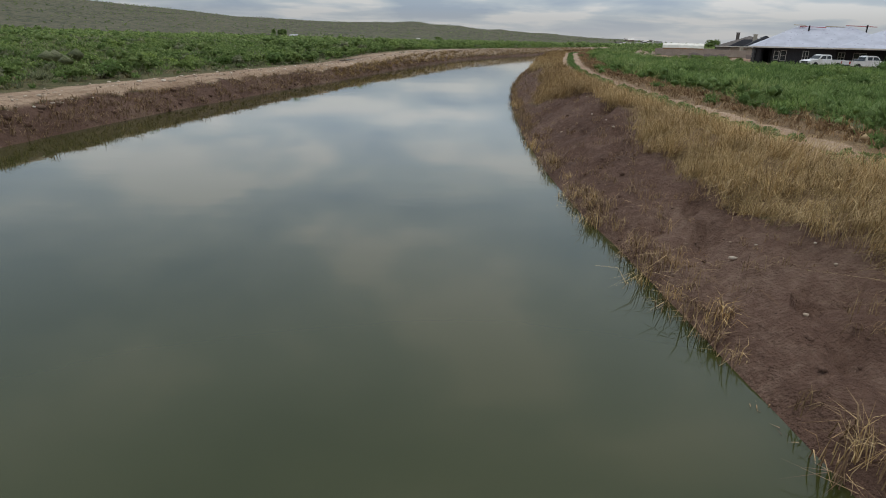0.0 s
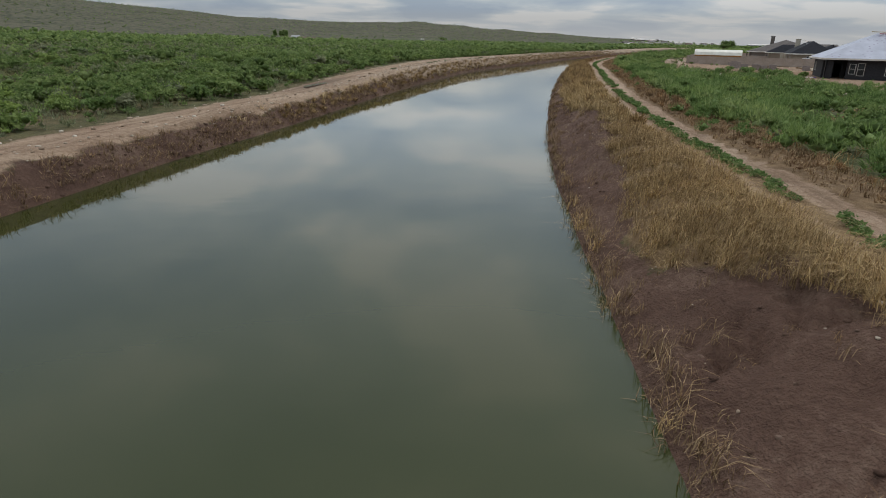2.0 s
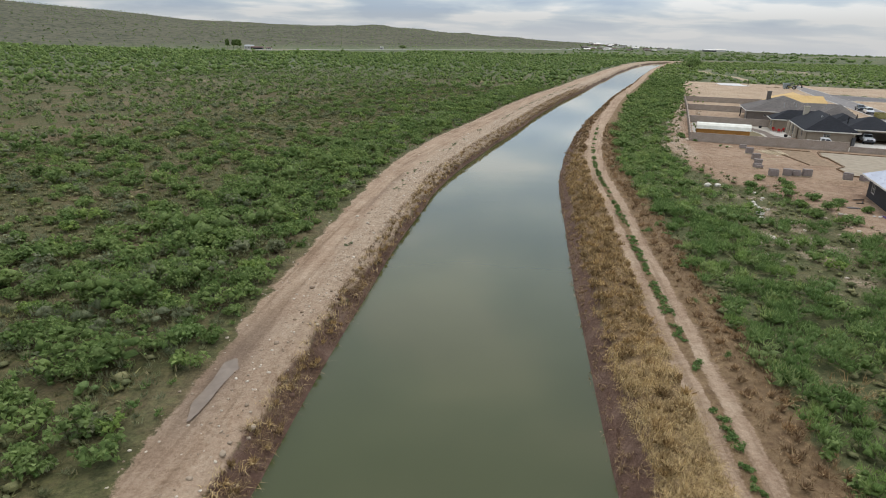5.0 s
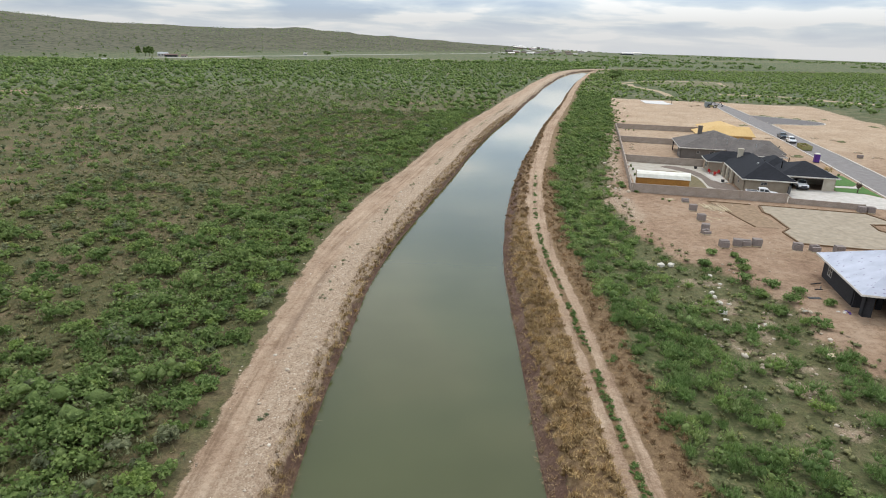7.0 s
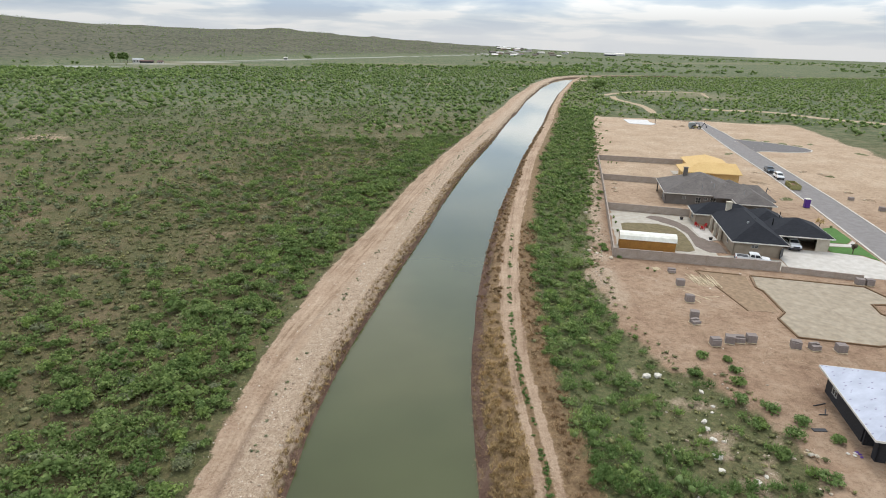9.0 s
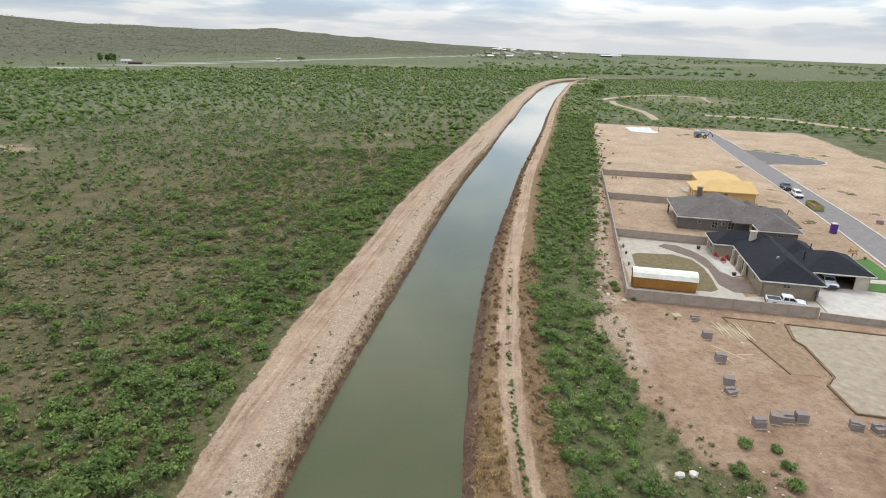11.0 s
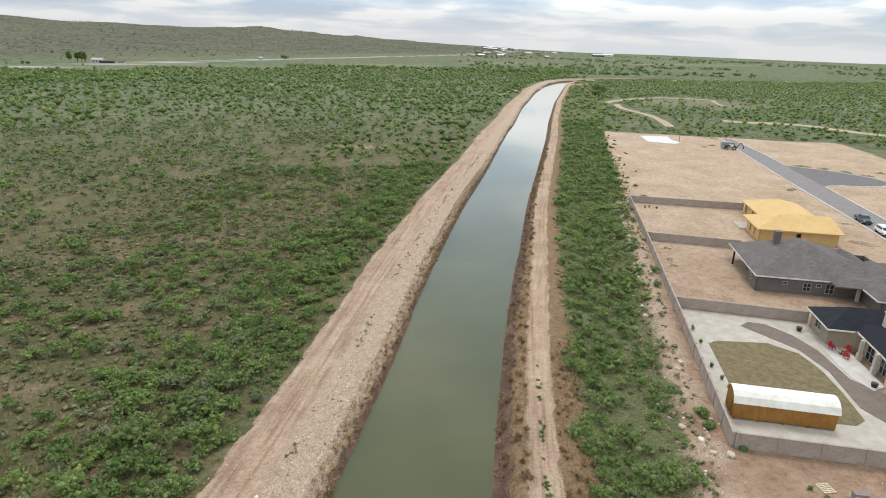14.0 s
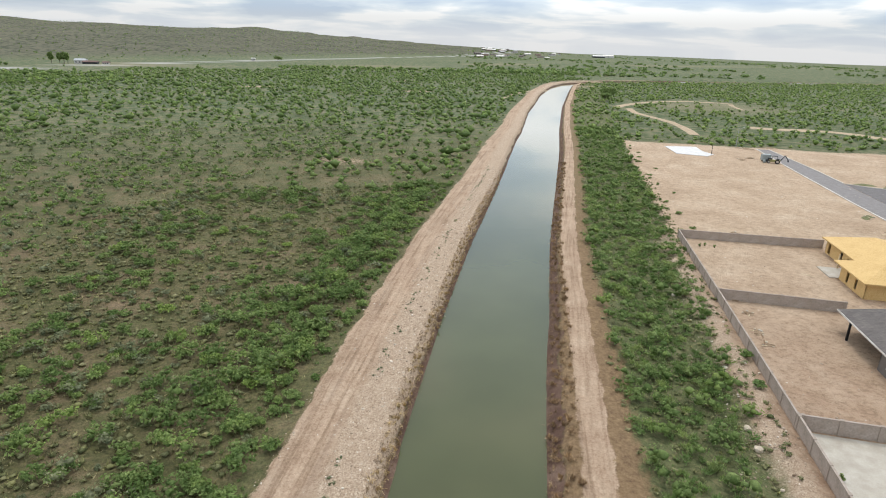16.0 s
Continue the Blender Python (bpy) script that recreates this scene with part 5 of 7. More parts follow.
# spread pile of framing lumber
lp = thing("lumber_pile", lot_pose(13.6, -9.9), "loose pile of new pale framing lumber on dirt", "lumber")
rnd = random.Random(4)
for i in range(34):
    L_ = rnd.choice([2.4, 3.0, 3.6, 4.9, 5.2]) * rnd.uniform(0.95, 1.05)
    bm = box(-L_ / 2, L_ / 2, -0.045, 0.045, 0, 0.045)
    o = part("plank", bm, M_lumber, lp)
    o.matrix_local = pose(-2.0 + 4.0 * (i % 17) / 17 + rnd.uniform(-0.2, 0.2), rnd.uniform(-0.8, 0.8), 0.02 + 0.05 * (i // 12) , 0, rnd.uniform(-1, 1), -72 + rnd.uniform(-12, 12))
for v, u, turn, L_ in ((11.2, -16.4, -40, 4.6), (10.6, -18.0, -62, 3.2), (13.4, -16.6, 20, 2.4), (17.6, 81.0, -30, 2.0), (24.2, -44.5, -50, 2.4)):
    o = part("plank", box(-L_ / 2, L_ / 2, -0.07, 0.07, 0, 0.045), M_lumber)
    o.matrix_world = lot_pose(v, u, PAD_Z + 0.01, turn)
    tagged(o, "single loose pale timber plank lying on dirt", "plank", "loose planks")
pl = thing("pallet", lot_pose(6.4, -6.0, turn=20), "empty wooden pallet lying on bare dirt", "pallet")
for i in range(6):
    part("slat", box(-0.6, 0.6, -0.6 + i * 0.22, -0.48 + i * 0.22, 0.1, 0.125), M_lumber, pl)
for x in (-0.55, 0, 0.55):
    part("runner", box(x - 0.05, x + 0.05, -0.6, 0.6, 0, 0.1), M_lumber, pl)

# backhoe by the end of the street
bh = thing("backhoe", lot_pose(47.2, 196.5, turn=160), "worn backhoe loader standing on bare land", "digger")
part("chassis", box(-1.9, 1.6, -0.6, 0.6, 0.55, 1.25, 0.08), M_dump, bh)
part("cabin", boxes((-0.9, 0.7, -0.7, 0.7, 2.45, 2.6), *[(x - 0.05, x + 0.05, y - 0.05, y + 0.05, 1.2, 2.46) for x in (-0.85, 0.65) for y in (-0.65, 0.65)]), M_bump, bh)
part("engine_hood", box(0.7, 2.0, -0.5, 0.5, 1.1, 1.75, 0.08), M_bump, bh)
for x, r in ((-1.1, 0.75), (1.5, 0.5)):
    for y in (-0.95, 0.95):
        wheel(bh, x, y, r)
part("loader_bucket", box(2.5, 3.3, -1.15, 1.15, 0.1, 0.9, 0.1), M_cab, bh)
part("loader_arm", boxes((1.2, 2.8, -0.85, -0.7, 0.75, 1.0), (1.2, 2.8, 0.7, 0.85, 0.75, 1.0)), M_bump, bh)
for p, q in (((-1.9, 0, 1.1), (-3.0, 0, 3.0)), ((-3.0, 0, 3.0), (-4.1, 0, 1.6))):
    part("boom", rod(p, q, 0.16, 0.12), M_bump, bh)
part("dig_bucket", box(-4.4, -3.9, -0.35, 0.35, 0.9, 1.6, 0.06), M_bump, bh)
wt = thing("water_tank", lot_pose(45.2, 199.0), "pale grey box trailer behind the digger", "trailer")
part("box", box(-1.4, 1.4, -1.0, 1.0, 0.6, 2.6, 0.05), M_cab, wt)
part("axle", box(-0.8, 0.8, -0.9, 0.9, 0.3, 0.6), M_bump, wt)
for x in (-0.6, 0.6):
    for y in (-0.98, 0.98):
        wheel(wt, x, y, 0.36)


def street_lamp(v, u, turn, label, h=7.5):
    t = thing("street_lamp", lot_pose(v, u, PAD_Z - 0.1, turn), label, "lamp")
    part("pole", rod((0, 0, 0), (0, 0, h), 0.1, 0.06), M_steel, t)
    part("arm", rod((0, 0, h - 0.1), (2.0, 0, h + 0.2), 0.045, 0.035), M_steel, t)
    part("head", box(1.7, 2.4, -0.14, 0.14, h + 0.12, h + 0.26, 0.03), M_steel, t)


street_lamp(43.5, 230, 20, "tall grey steel street lamp with single arm")
ps = thing("utility_post", lot_pose(29.8, 208.5), "short weathered timber post on bare land", "post")
part("post", rod((0, 0, -0.3), (0, 0, 3.4), 0.11, 0.09), M_bark, ps)
ps2 = thing("site_board", lot_pose(40.2, 57.5, turn=30), "leaning dark board on posts beside unfinished house", "board")
part("prop", rod((0, 0, 0), (0.8, 0.2, 2.4), 0.12, 0.1), M_bump, ps2)
part("rail", rod((0.7, 0.2, 2.2), (2.6, 0.6, 1.2), 0.05), M_bump, ps2)
part("foot", rod((-0.6, 0.1, 0.05), (2.4, 0.4, 0.05), 0.06), M_bump, ps2)


# patio chairs and table
def patio_chair(v, u, turn):
    t = thing("patio_chair", lot_pose(v, u, PAD_Z + 0.09, turn), "red plastic garden chair on the patio", "chair", "chairs on the patio")
    part("seat", box(-0.3, 0.3, -0.3, 0.3, 0.38, 0.44, 0.02), M_red, t)
    part("backrest", box(-0.3, 0.3, 0.26, 0.32, 0.44, 1.0, 0.02, pose(0, 0, 0, -8)), M_red, t)
    for x in (-0.26, 0.26):
        for y in (-0.26, 0.26):
            part("leg", box(x - 0.03, x + 0.03, y - 0.03, y + 0.03, 0, 0.38), M_red, t)
        part("armrest", box(x - 0.05, x + 0.05, -0.3, 0.3, 0.6, 0.64, 0.01), M_red, t)


for v, u, turn in ((17.9, 23.3, 30), (18.7, 21.0, 140), (19.4, 22.9, -60)):
    patio_chair(v, u, turn)
tb = thing("patio_table", lot_pose(18.6, 22.2, PAD_Z + 0.09), "small brown wooden patio table between red chairs", "table")
part("tabletop", rod((0, 0, 0.68), (0, 0, 0.72), 0.5, 0.5, 16), M_form, tb)
part("stem", rod((0, 0, 0.04), (0, 0, 0.68), 0.05), M_form, tb)
part("foot", rod((0, 0, 0), (0, 0, 0.04), 0.3, 0.3, 12), M_form, tb)
for v, u in ((15.6, 28.4), (19.0, 14.2)):
    g = thing("plant_pot", lot_pose(v, u, PAD_Z + 0.04), "dark round planter pot in the yard", "pot")
    part("pot", rod((0, 0, 0), (0, 0, 0.55), 0.28, 0.4, 12), M_bump, g)
    part("soil", rod((0, 0, 0.55), (0, 0, 0.57), 0.36, 0.36, 12), M_bark, g)
gt = thing("side_gate", lot_pose(29.2, 5.6, PAD_Z, 60), "dark leaning wooden side gate by the garage", "gate")
part("leaf", box(0, 2.0, -0.03, 0.03, 0.1, 1.7, 0.01), M_bump, gt)
part("gate_post", box(-0.12, 0, -0.06, 0.06, 0, 1.8), M_bump, gt)


# heaps of building waste and soil on the lots
M_soil = plain("heaped_soil", (0.30, 0.215, 0.14), 0.95, grain=5, var=0.35)
M_weedy = plain("weedy_soil", (0.16, 0.16, 0.075), 0.95, grain=4, var=0.45)


def debris(v, u, R, h, label, planks=4, weedy=False, seed=0):
    x, y = lot(v, u)
    t = thing("debris_pile", pose(x, y, z_at(x, y), 0, 0, seed * 47), label, "debris", "heaps of building waste")
    r = random.Random(seed)
    bm = bmesh.new()
    top = bm.verts.new((0.1 * R, 0, h))
    rings = []
    for k, (f, g) in enumerate(((0.3, 0.8), (0.65, 0.42), (1.0, -0.05))):
        rings.append([bm.verts.new((R * f * math.cos(i / 14 * math.tau) * r.uniform(0.8, 1.25) * 1.5, R * f * math.sin(i / 14 * math.tau) * r.uniform(0.8, 1.25) * 0.8, h * g * (r.uniform(0.7, 1.35) if g > 0 else 1))) for i in range(14)])
    for i in range(14):
        j = (i + 1) % 14
        bm.faces.new((top, rings[0][i], rings[0][j]))
        for a, b in zip(rings, rings[1:]):
            bm.faces.new((a[i], b[i], b[j], a[j]))
    part("mound", bm, M_weedy if weedy else M_soil, t)
    for i in range(planks):
        L_ = r.uniform(0.8, 2.2)
        o = part("plank", box(-L_ / 2, L_ / 2, -0.06, 0.06, 0, 0.05), M_lumber if i % 2 else M_form, t)
        o.matrix_local = pose(r.uniform(-R, R), r.uniform(-R, R) * 0.7, r.uniform(0.03, h * 0.6), 0, r.uniform(-12, 12), r.uniform(0, 180))
    for i in range(3):
        o = new("rock", stone_mesh("rock", M_rock if i else M_conc, seed * 3 + i, 0.7))
        o.parent = t
        o.matrix_local = pose(r.uniform(-R, R) * 1.3, r.uniform(-R, R), 0, 0, 0, i * 70) @ Matrix.Diagonal((r.uniform(0.25, 0.6),) * 3 + (1,))


for i, (v, u, R, h, n) in enumerate(((45.8, 125.9, 1.2, 0.3, 3), (47.2, 127.6, 0.9, 0.25, 2), (67.8, 92.2, 0.9, 0.5, 3), (45.2, 56.5, 1.5, 0.5, 3), (85.2, 163, 1.6, 0.3, 3), (96.0, 143, 1.8, 0.35, 3), (63.0, 167.0, 2.0, 0.35, 2), (68.6, 164.6, 1.8, 0.3, 2), (74.0, 160.6, 2.2, 0.35, 1), (78.6, 156.4, 1.6, 0.3, 2))):
    debris(v, u, R, h, "low heap of weedy soil beside the street", n, True, i + 1)
for i, (v, u, R, h, n) in enumerate(((61.9, 97.7, 1.2, 0.4, 5), (66.4, 95.0, 1.3, 0.35, 6), (43.6, 75.8, 1.8, 0.4, 7), (46.6, 91.5, 0.9, 0.25, 5), (2.6, 55.3, 0.8, 0.3, 4), (3.0, 61.5, 0.7, 0.25, 3), (2.8, 51.6, 0.6, 0.25, 3), (2.6, 66.5, 0.7, 0.3, 3), (11.6, 104.5, 0.6, 0.2, 2), (64.6, 70.0, 1.0, 0.3, 4), (66.4, 62.0, 1.2, 0.3, 5), (42.0, 205.0, 1.6, 0.5, 4), (38.0, 200.0, 1.4, 0.4, 2), (46.6, 226.0, 2.0, 0.5, 4), (57.0, 233.0, 2.2, 0.5, 5), (44.0, 229.0, 1.6, 0.4, 4), (15.2, -54.8, 0.5, 0.06, 4))):
    debris(v, u, R, h, "heap of soil, timber scraps and broken concrete", n, False, i + 20)
# loose things before the unfinished house
cb = part("cardboard_sheet", box(-0.9, 0.9, -0.6, 0.6, 0, 0.03), M_lumber)
cb.matrix_world = lot_pose(14.9, -63.8, z_at(*lot(14.9, -63.8)) + 0.02, 12)
tagged(cb, "flat tan sheet of cardboard lying on dirt", "cardboard")
tp = thing("crumpled_tarp", lot_pose(20.0 - 0.9, -53.7, z_at(*lot(19.1, -53.7))), "crumpled purple and white plastic wrapping on dirt", "rubbish")
rt = random.Random(5)
for i in range(7):
    o = new("fold", stone_mesh("fold", M_purple if i % 3 else M_trim, 40 + i, 0.5))
    o.parent = tp
    o.matrix_local = pose(rt.uniform(-0.6, 0.6), rt.uniform(-0.4, 0.4), 0, 0, 0, i * 50) @ Matrix.Diagonal((0.45, 0.35, 0.3, 1))
for v, u, turn, L_ in ((18.9, -45.2, 30, 1.6), (19.0, -46.6, 70, 1.2), (18.6, -47.2, 10, 0.9)):
    o = part("pipe", rod((-L_ / 2, 0, 0.06), (L_ / 2, 0, 0.06), 0.06, 0.06, 8), M_bump)
    o.matrix_world = lot_pose(v, u, z_at(*lot(v, u)), turn)
    tagged(o, "short black plastic pipe lying on dirt", "pipe", "loose pipes")

# ---------------------------------------------------------------- plants
M_shrub = leafy("shrub_leaves", (0.115, 0.172, 0.05), (0.195, 0.265, 0.086), (0.275, 0.34, 0.13))
M_shrub_g = leafy("grey_green_leaves", (0.15, 0.165, 0.09), (0.225, 0.24, 0.138), (0.30, 0.305, 0.19))
M_bright = leafy("bright_weed_leaves", (0.125, 0.19, 0.058), (0.195, 0.28, 0.092), (0.275, 0.355, 0.145))
M_dry = dry_stalks("dry_grass", (0.32, 0.20, 0.09), (0.59, 0.41, 0.19), (0.76, 0.57, 0.31))
M_dryp = dry_stalks("pale_dry_grass", (0.28, 0.19, 0.09), (0.53, 0.385, 0.19), (0.72, 0.56, 0.33))
M_dryd = dry_stalks("dull_dry_grass", (0.17, 0.105, 0.05), (0.35, 0.235, 0.11), (0.54, 0.395, 0.205))
M_dryb = dry_stalks("brown_dead_grass", (0.13, 0.08, 0.048), (0.26, 0.17, 0.095), (0.42, 0.30, 0.17))
M_pale = leafy("pale_feathery_leaves", (0.16, 0.205, 0.08), (0.235, 0.295, 0.125), (0.31, 0.37, 0.18))
M_tussock = leafy("olive_tussock", (0.15, 0.155, 0.07), (0.235, 0.23, 0.11), (0.33, 0.305, 0.165), 0.25)
M_verge = dry_stalks("reddish_dead_grass", (0.17, 0.10, 0.055), (0.30, 0.195, 0.108), (0.46, 0.33, 0.19))
M_drym = dry_stalks("golden_dry_grass", (0.20, 0.135, 0.062), (0.42, 0.295, 0.14), (0.61, 0.46, 0.255))
M_tuft = dry_stalks("pale_field_grass", (0.11, 0.112, 0.042), (0.20, 0.188, 0.085), (0.36, 0.30, 0.165))
rng = np.random.default_rng(7)


def ico_ball(level):
    bm = bmesh.new()
    bmesh.ops.create_icosphere(bm, subdivisions=level, radius=1.0)
    out = np.array([v.co[:] for v in bm.verts]), np.array([[v.index for v in f.verts] for f in bm.faces])
    bm.free()
    return out


OCTA = np.array([(1, 0, 0), (0, 1, 0), (-1, 0, 0), (0, -1, 0), (0, 0, 1), (0, 0, -1)], float), np.array([(0, 1, 4), (1, 2, 4), (2, 3, 4), (3, 0, 4), (1, 0, 5), (2, 1, 5), (3, 2, 5), (0, 3, 5)])
BALL = {1: OCTA, 2: ico_ball(1)}


def blob_leaves(c, R, Hh, tint, n, leaf, lobes=6, flat=0.75, core=1, needle=False):
    """Lumpy crowns of many bushes at once: dense hearts of foliage and loose leaves round them."""
    c, R, Hh = np.asarray(c, float), np.asarray(R, float), np.asarray(Hh, float)
    m = len(c)
    a, r = rng.uniform(0, math.tau, (m, lobes)), np.sqrt(rng.uniform(0, 1, (m, lobes)))
    lc = np.stack([np.cos(a) * r * 0.62, np.sin(a) * r * 0.62, rng.uniform(0.3, 0.68, (m, lobes))], -1)
    lr = rng.uniform(0.3, 0.55, (m, lobes)) * {1: 1.9, 2: 1.4, 3: 1.2}.get(lobes, 1.0 if lobes < 10 else 0.68)
    if lobes == 1:
        lc[..., :2] *= 0.3
    pick = rng.integers(0, lobes, (m, n))
    ii = np.arange(m)[:, None]
    d = rng.normal(size=(m, n, 3))
    d[..., 2] = np.where(d[..., 2] < -0.45, -d[..., 2], d[..., 2])
    d /= np.linalg.norm(d, axis=-1, keepdims=True)
    rad = lr[ii, pick][..., None] * rng.uniform(0.72, 1.16, (m, n, 1))
    p = lc[ii, pick] + d * rad * np.array([1, 1, flat])
    p[..., 2] = np.clip(p[..., 2], 0.03, 1.2)
    p = c[:, None, :] + p * np.stack([R, R, Hh], -1)[:, None, :]
    nrm = d + 0.7 * rng.normal(size=d.shape) + np.array([0, 0, 0.55])
    nrm /= np.linalg.norm(nrm, axis=-1, keepdims=True)
    t1 = np.cross(nrm, rng.normal(size=d.shape))
    t1 /= np.linalg.norm(t1, axis=-1, keepdims=True)
    t2 = np.cross(nrm, t1)
    s = leaf * rng.uniform(0.55, 1.35, (m, n, 1))
    if needle:
        # fine upright foliage
        ax = d * 0.8 + np.array([0, 0, 0.75]) + 0.35 * rng.normal(size=d.shape)
        ax /= np.linalg.norm(ax, axis=-1, keepdims=True)
        t1 = ax * 1.5
        t2 = np.cross(ax, rng.normal(size=d.shape))
        t2 *= 0.34 / np.linalg.norm(t2, axis=-1, keepdims=True)
    v = np.stack([p + t1 * s * 1.1, p - t1 * s * 0.55 + t2 * s * 0.75, p - t1 * s * 0.55 - t2 * s * 0.75], 2).reshape(-1, 3)
    tv = np.repeat(np.asarray(tint, float), n * 3)
    faces = np.arange(len(v)).reshape(-1, 3)
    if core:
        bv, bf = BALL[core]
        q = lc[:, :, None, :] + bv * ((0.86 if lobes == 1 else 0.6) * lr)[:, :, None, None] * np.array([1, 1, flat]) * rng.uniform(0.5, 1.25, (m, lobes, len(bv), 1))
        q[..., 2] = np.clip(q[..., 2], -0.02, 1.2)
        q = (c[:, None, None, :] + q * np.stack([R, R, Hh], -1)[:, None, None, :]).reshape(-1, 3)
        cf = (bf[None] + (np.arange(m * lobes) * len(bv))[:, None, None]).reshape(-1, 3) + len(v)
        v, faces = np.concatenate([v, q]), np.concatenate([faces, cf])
        # hearts get a lower tint: shade inside the crown put into the colour
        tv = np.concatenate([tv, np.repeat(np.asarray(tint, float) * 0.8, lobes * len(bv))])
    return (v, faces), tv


def tri_mesh(name, v, tint, mat):
    v, faces = v if isinstance(v, tuple) else (v, np.arange(len(v)).reshape(-1, 3))
    return mesh_np(name, v, faces, mat, {"tint": tint}, smooth=True)


def stuff(name, v, tint, mat, label, category):
    return tagged(new(name, tri_mesh(name, v, tint, mat)), label, category, kind="stuff")


def blades(c, tint, n, length, width, lean=0.5, spread_=0.25, wind=(0.25, -0.1), bend=True):
    """Grass blades in tufts at c: slim, tapering, bent over to all sides and a little with the wind."""
    c = np.asarray(c, float)
    m = len(c)
    a = rng.uniform(0, math.tau, (m, n))
    out = np.stack([np.cos(a) + np.reshape(wind[0], (-1, 1)), np.sin(a) + np.reshape(wind[1], (-1, 1)), np.zeros_like(a)], -1)
    side = np.stack([-np.sin(a), np.cos(a), np.zeros_like(a)], -1)
    ln = np.asarray(length, float).reshape(-1, 1, 1) * rng.uniform(0.5, 1.2, (m, n, 1))
    le = lean * rng.uniform(0.1, 1.4, (m, n, 1))
    base = c[:, None, :] + np.stack([np.cos(a * 3.7), np.sin(a * 3.7), 0 * a], -1) * spread_ * rng.uniform(0, 1, (m, n, 1)) - np.array([0, 0, 0.05])
    w = width * rng.uniform(0.7, 1.3, (m, n, 1))
    up = np.array([0, 0, 1.0]) * ln
    tt = np.repeat(np.asarray(tint, float), n)
    if not bend:
        tip = base + out * ln * le + up * (1 - 0.25 * np.minimum(le, 1))
        v = np.stack([base - side * w, base + side * w, tip], 2).reshape(-1, 3)
        return v, np.repeat(tt, 3)
    midp = base + out * ln * le * 0.33 + up * 0.55
    tip = base + out * ln * le * 1.05 + up * (1 - 0.45 * np.minimum(le, 1.3))
    v = np.stack([base - side * w, base + side * w, midp + side * w * 0.8, midp - side * w * 0.8, tip], 2).reshape(-1, 5, 3)
    tris = v[:, [0, 1, 2, 0, 2, 3, 3, 2, 4]].reshape(-1, 3)
    return tris, np.repeat(tt, 9)


def scatter(x0, x1, y0, y1, cell):
    """Jittered grid of points."""
    gx, gy = np.meshgrid(np.arange(x0, x1, cell), np.arange(y0, y1, cell))
    x = gx.ravel() + rng.uniform(-0.6, 0.6, gx.size) * cell
    y = gy.ravel() + rng.uniform(-0.6, 0.6, gx.size) * cell
    return x, y


def on_ground(x, y):
    z, cov = ground_height(x, y)
    return np.stack([x, y, z], -1), cov


def left_field(x, y):
    el = (left_edge(y) - x) * lean_of(y, left_edge)
    return el - np.interp(y, *ROAD_W)


def clump(x, y):
    return 0.5 + 0.5 * (0.55 * wave(x, y, 0.045, 1.0) + 0.45 * wave(x, y, 0.13, 4.0))


# left scrub, by distance
def left_scrub(x0, x1, y0, y1, cell, gate, n, leaf, rlo, rhi, mat, name, label, lo=2.0, hi=1e9, far_side=False, core=1, lobes=6, needle=False):
    x, y = scatter(x0, x1, y0, y1, cell)
    e = left_field(x, y)
    keep = (e > lo) & (e < hi) & (rng.uniform(0, 1, x.size) < gate(clump(x, y), e)) & ((not far_side) | (e < 50) | (y > 420))
    x, y = x[keep], y[keep]
    p, _ = on_ground(x, y)
    e = e[keep]
    R = (rlo + (rhi - rlo) * rng.uniform(0, 1, len(x)) ** 1.5) * (0.6 + 0.4 * sstep(e, 1, 6)) * (1 + 0.35 * np.exp(-((e - 9) / 8) ** 2)) * rng.choice([0.75, 1.0, 1.25], len(x))
    Hh = R * rng.uniform(0.75, 1.1, len(x))
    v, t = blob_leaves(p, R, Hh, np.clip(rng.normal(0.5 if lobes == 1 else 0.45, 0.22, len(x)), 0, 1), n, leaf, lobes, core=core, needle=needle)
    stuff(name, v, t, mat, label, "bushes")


near_gate = lambda k, e: np.clip(0.2 + 0.62 * sstep(k, 0.46, 0.62) + 0.75 * np.exp(-((e - 7) / 8) ** 2), 0, 0.94)
mid_gate = lambda k, e: np.clip(0.22 + 0.6 * sstep(k, 0.44, 0.62), 0, 0.9)
far_gate = lambda k, e: np.clip(0.42 + 0.55 * sstep(k, 0.4, 0.6), 0, 0.95)
GREEN, GREY = "dense green desert bushes on dry grassland", "grey-green desert bushes on dry grassland"
left_scrub(-75, 60, -8, 92, 2.75, near_gate, 450, 0.094, 0.7, 2.0, M_shrub, "scrub_bushes", GREEN, 1.2, 52, lobes=13)
left_scrub(-75, 60, 92, 160, 3.0, lambda k, e: 0.42 + 0 * k, 200, 0.165, 0.7, 1.9, M_shrub, "scrub_bushes", GREEN, 8, 60, lobes=9)
left_scrub(-75, 150, 92, 310, 2.6, near_gate, 185, 0.165, 0.75, 2.15, M_shrub, "scrub_bushes", GREEN, 1.2, 52, lobes=11)
left_scrub(-70, 150, 60, 310, 2.3, lambda k, e: np.clip(0.95 - 0.045 * e + 0.5 * (k - 0.5), 0.08, 0.9), 150, 0.165, 0.8, 1.9, M_shrub, "roadside_bushes", "thick green bushes lining the dirt road", 0.5, 21, lobes=10)
left_scrub(-80, 60, -8, 92, 3.2, mid_gate, 170, 0.1, 0.5, 1.6, M_shrub_g, "grey_scrub_bushes", GREY, 1.5, 60, lobes=5, needle=True)
left_scrub(-80, 150, 92, 310, 2.9, mid_gate, 80, 0.15, 0.5, 1.6, M_shrub_g, "grey_scrub_bushes", GREY, 1.5, 60, lobes=4)
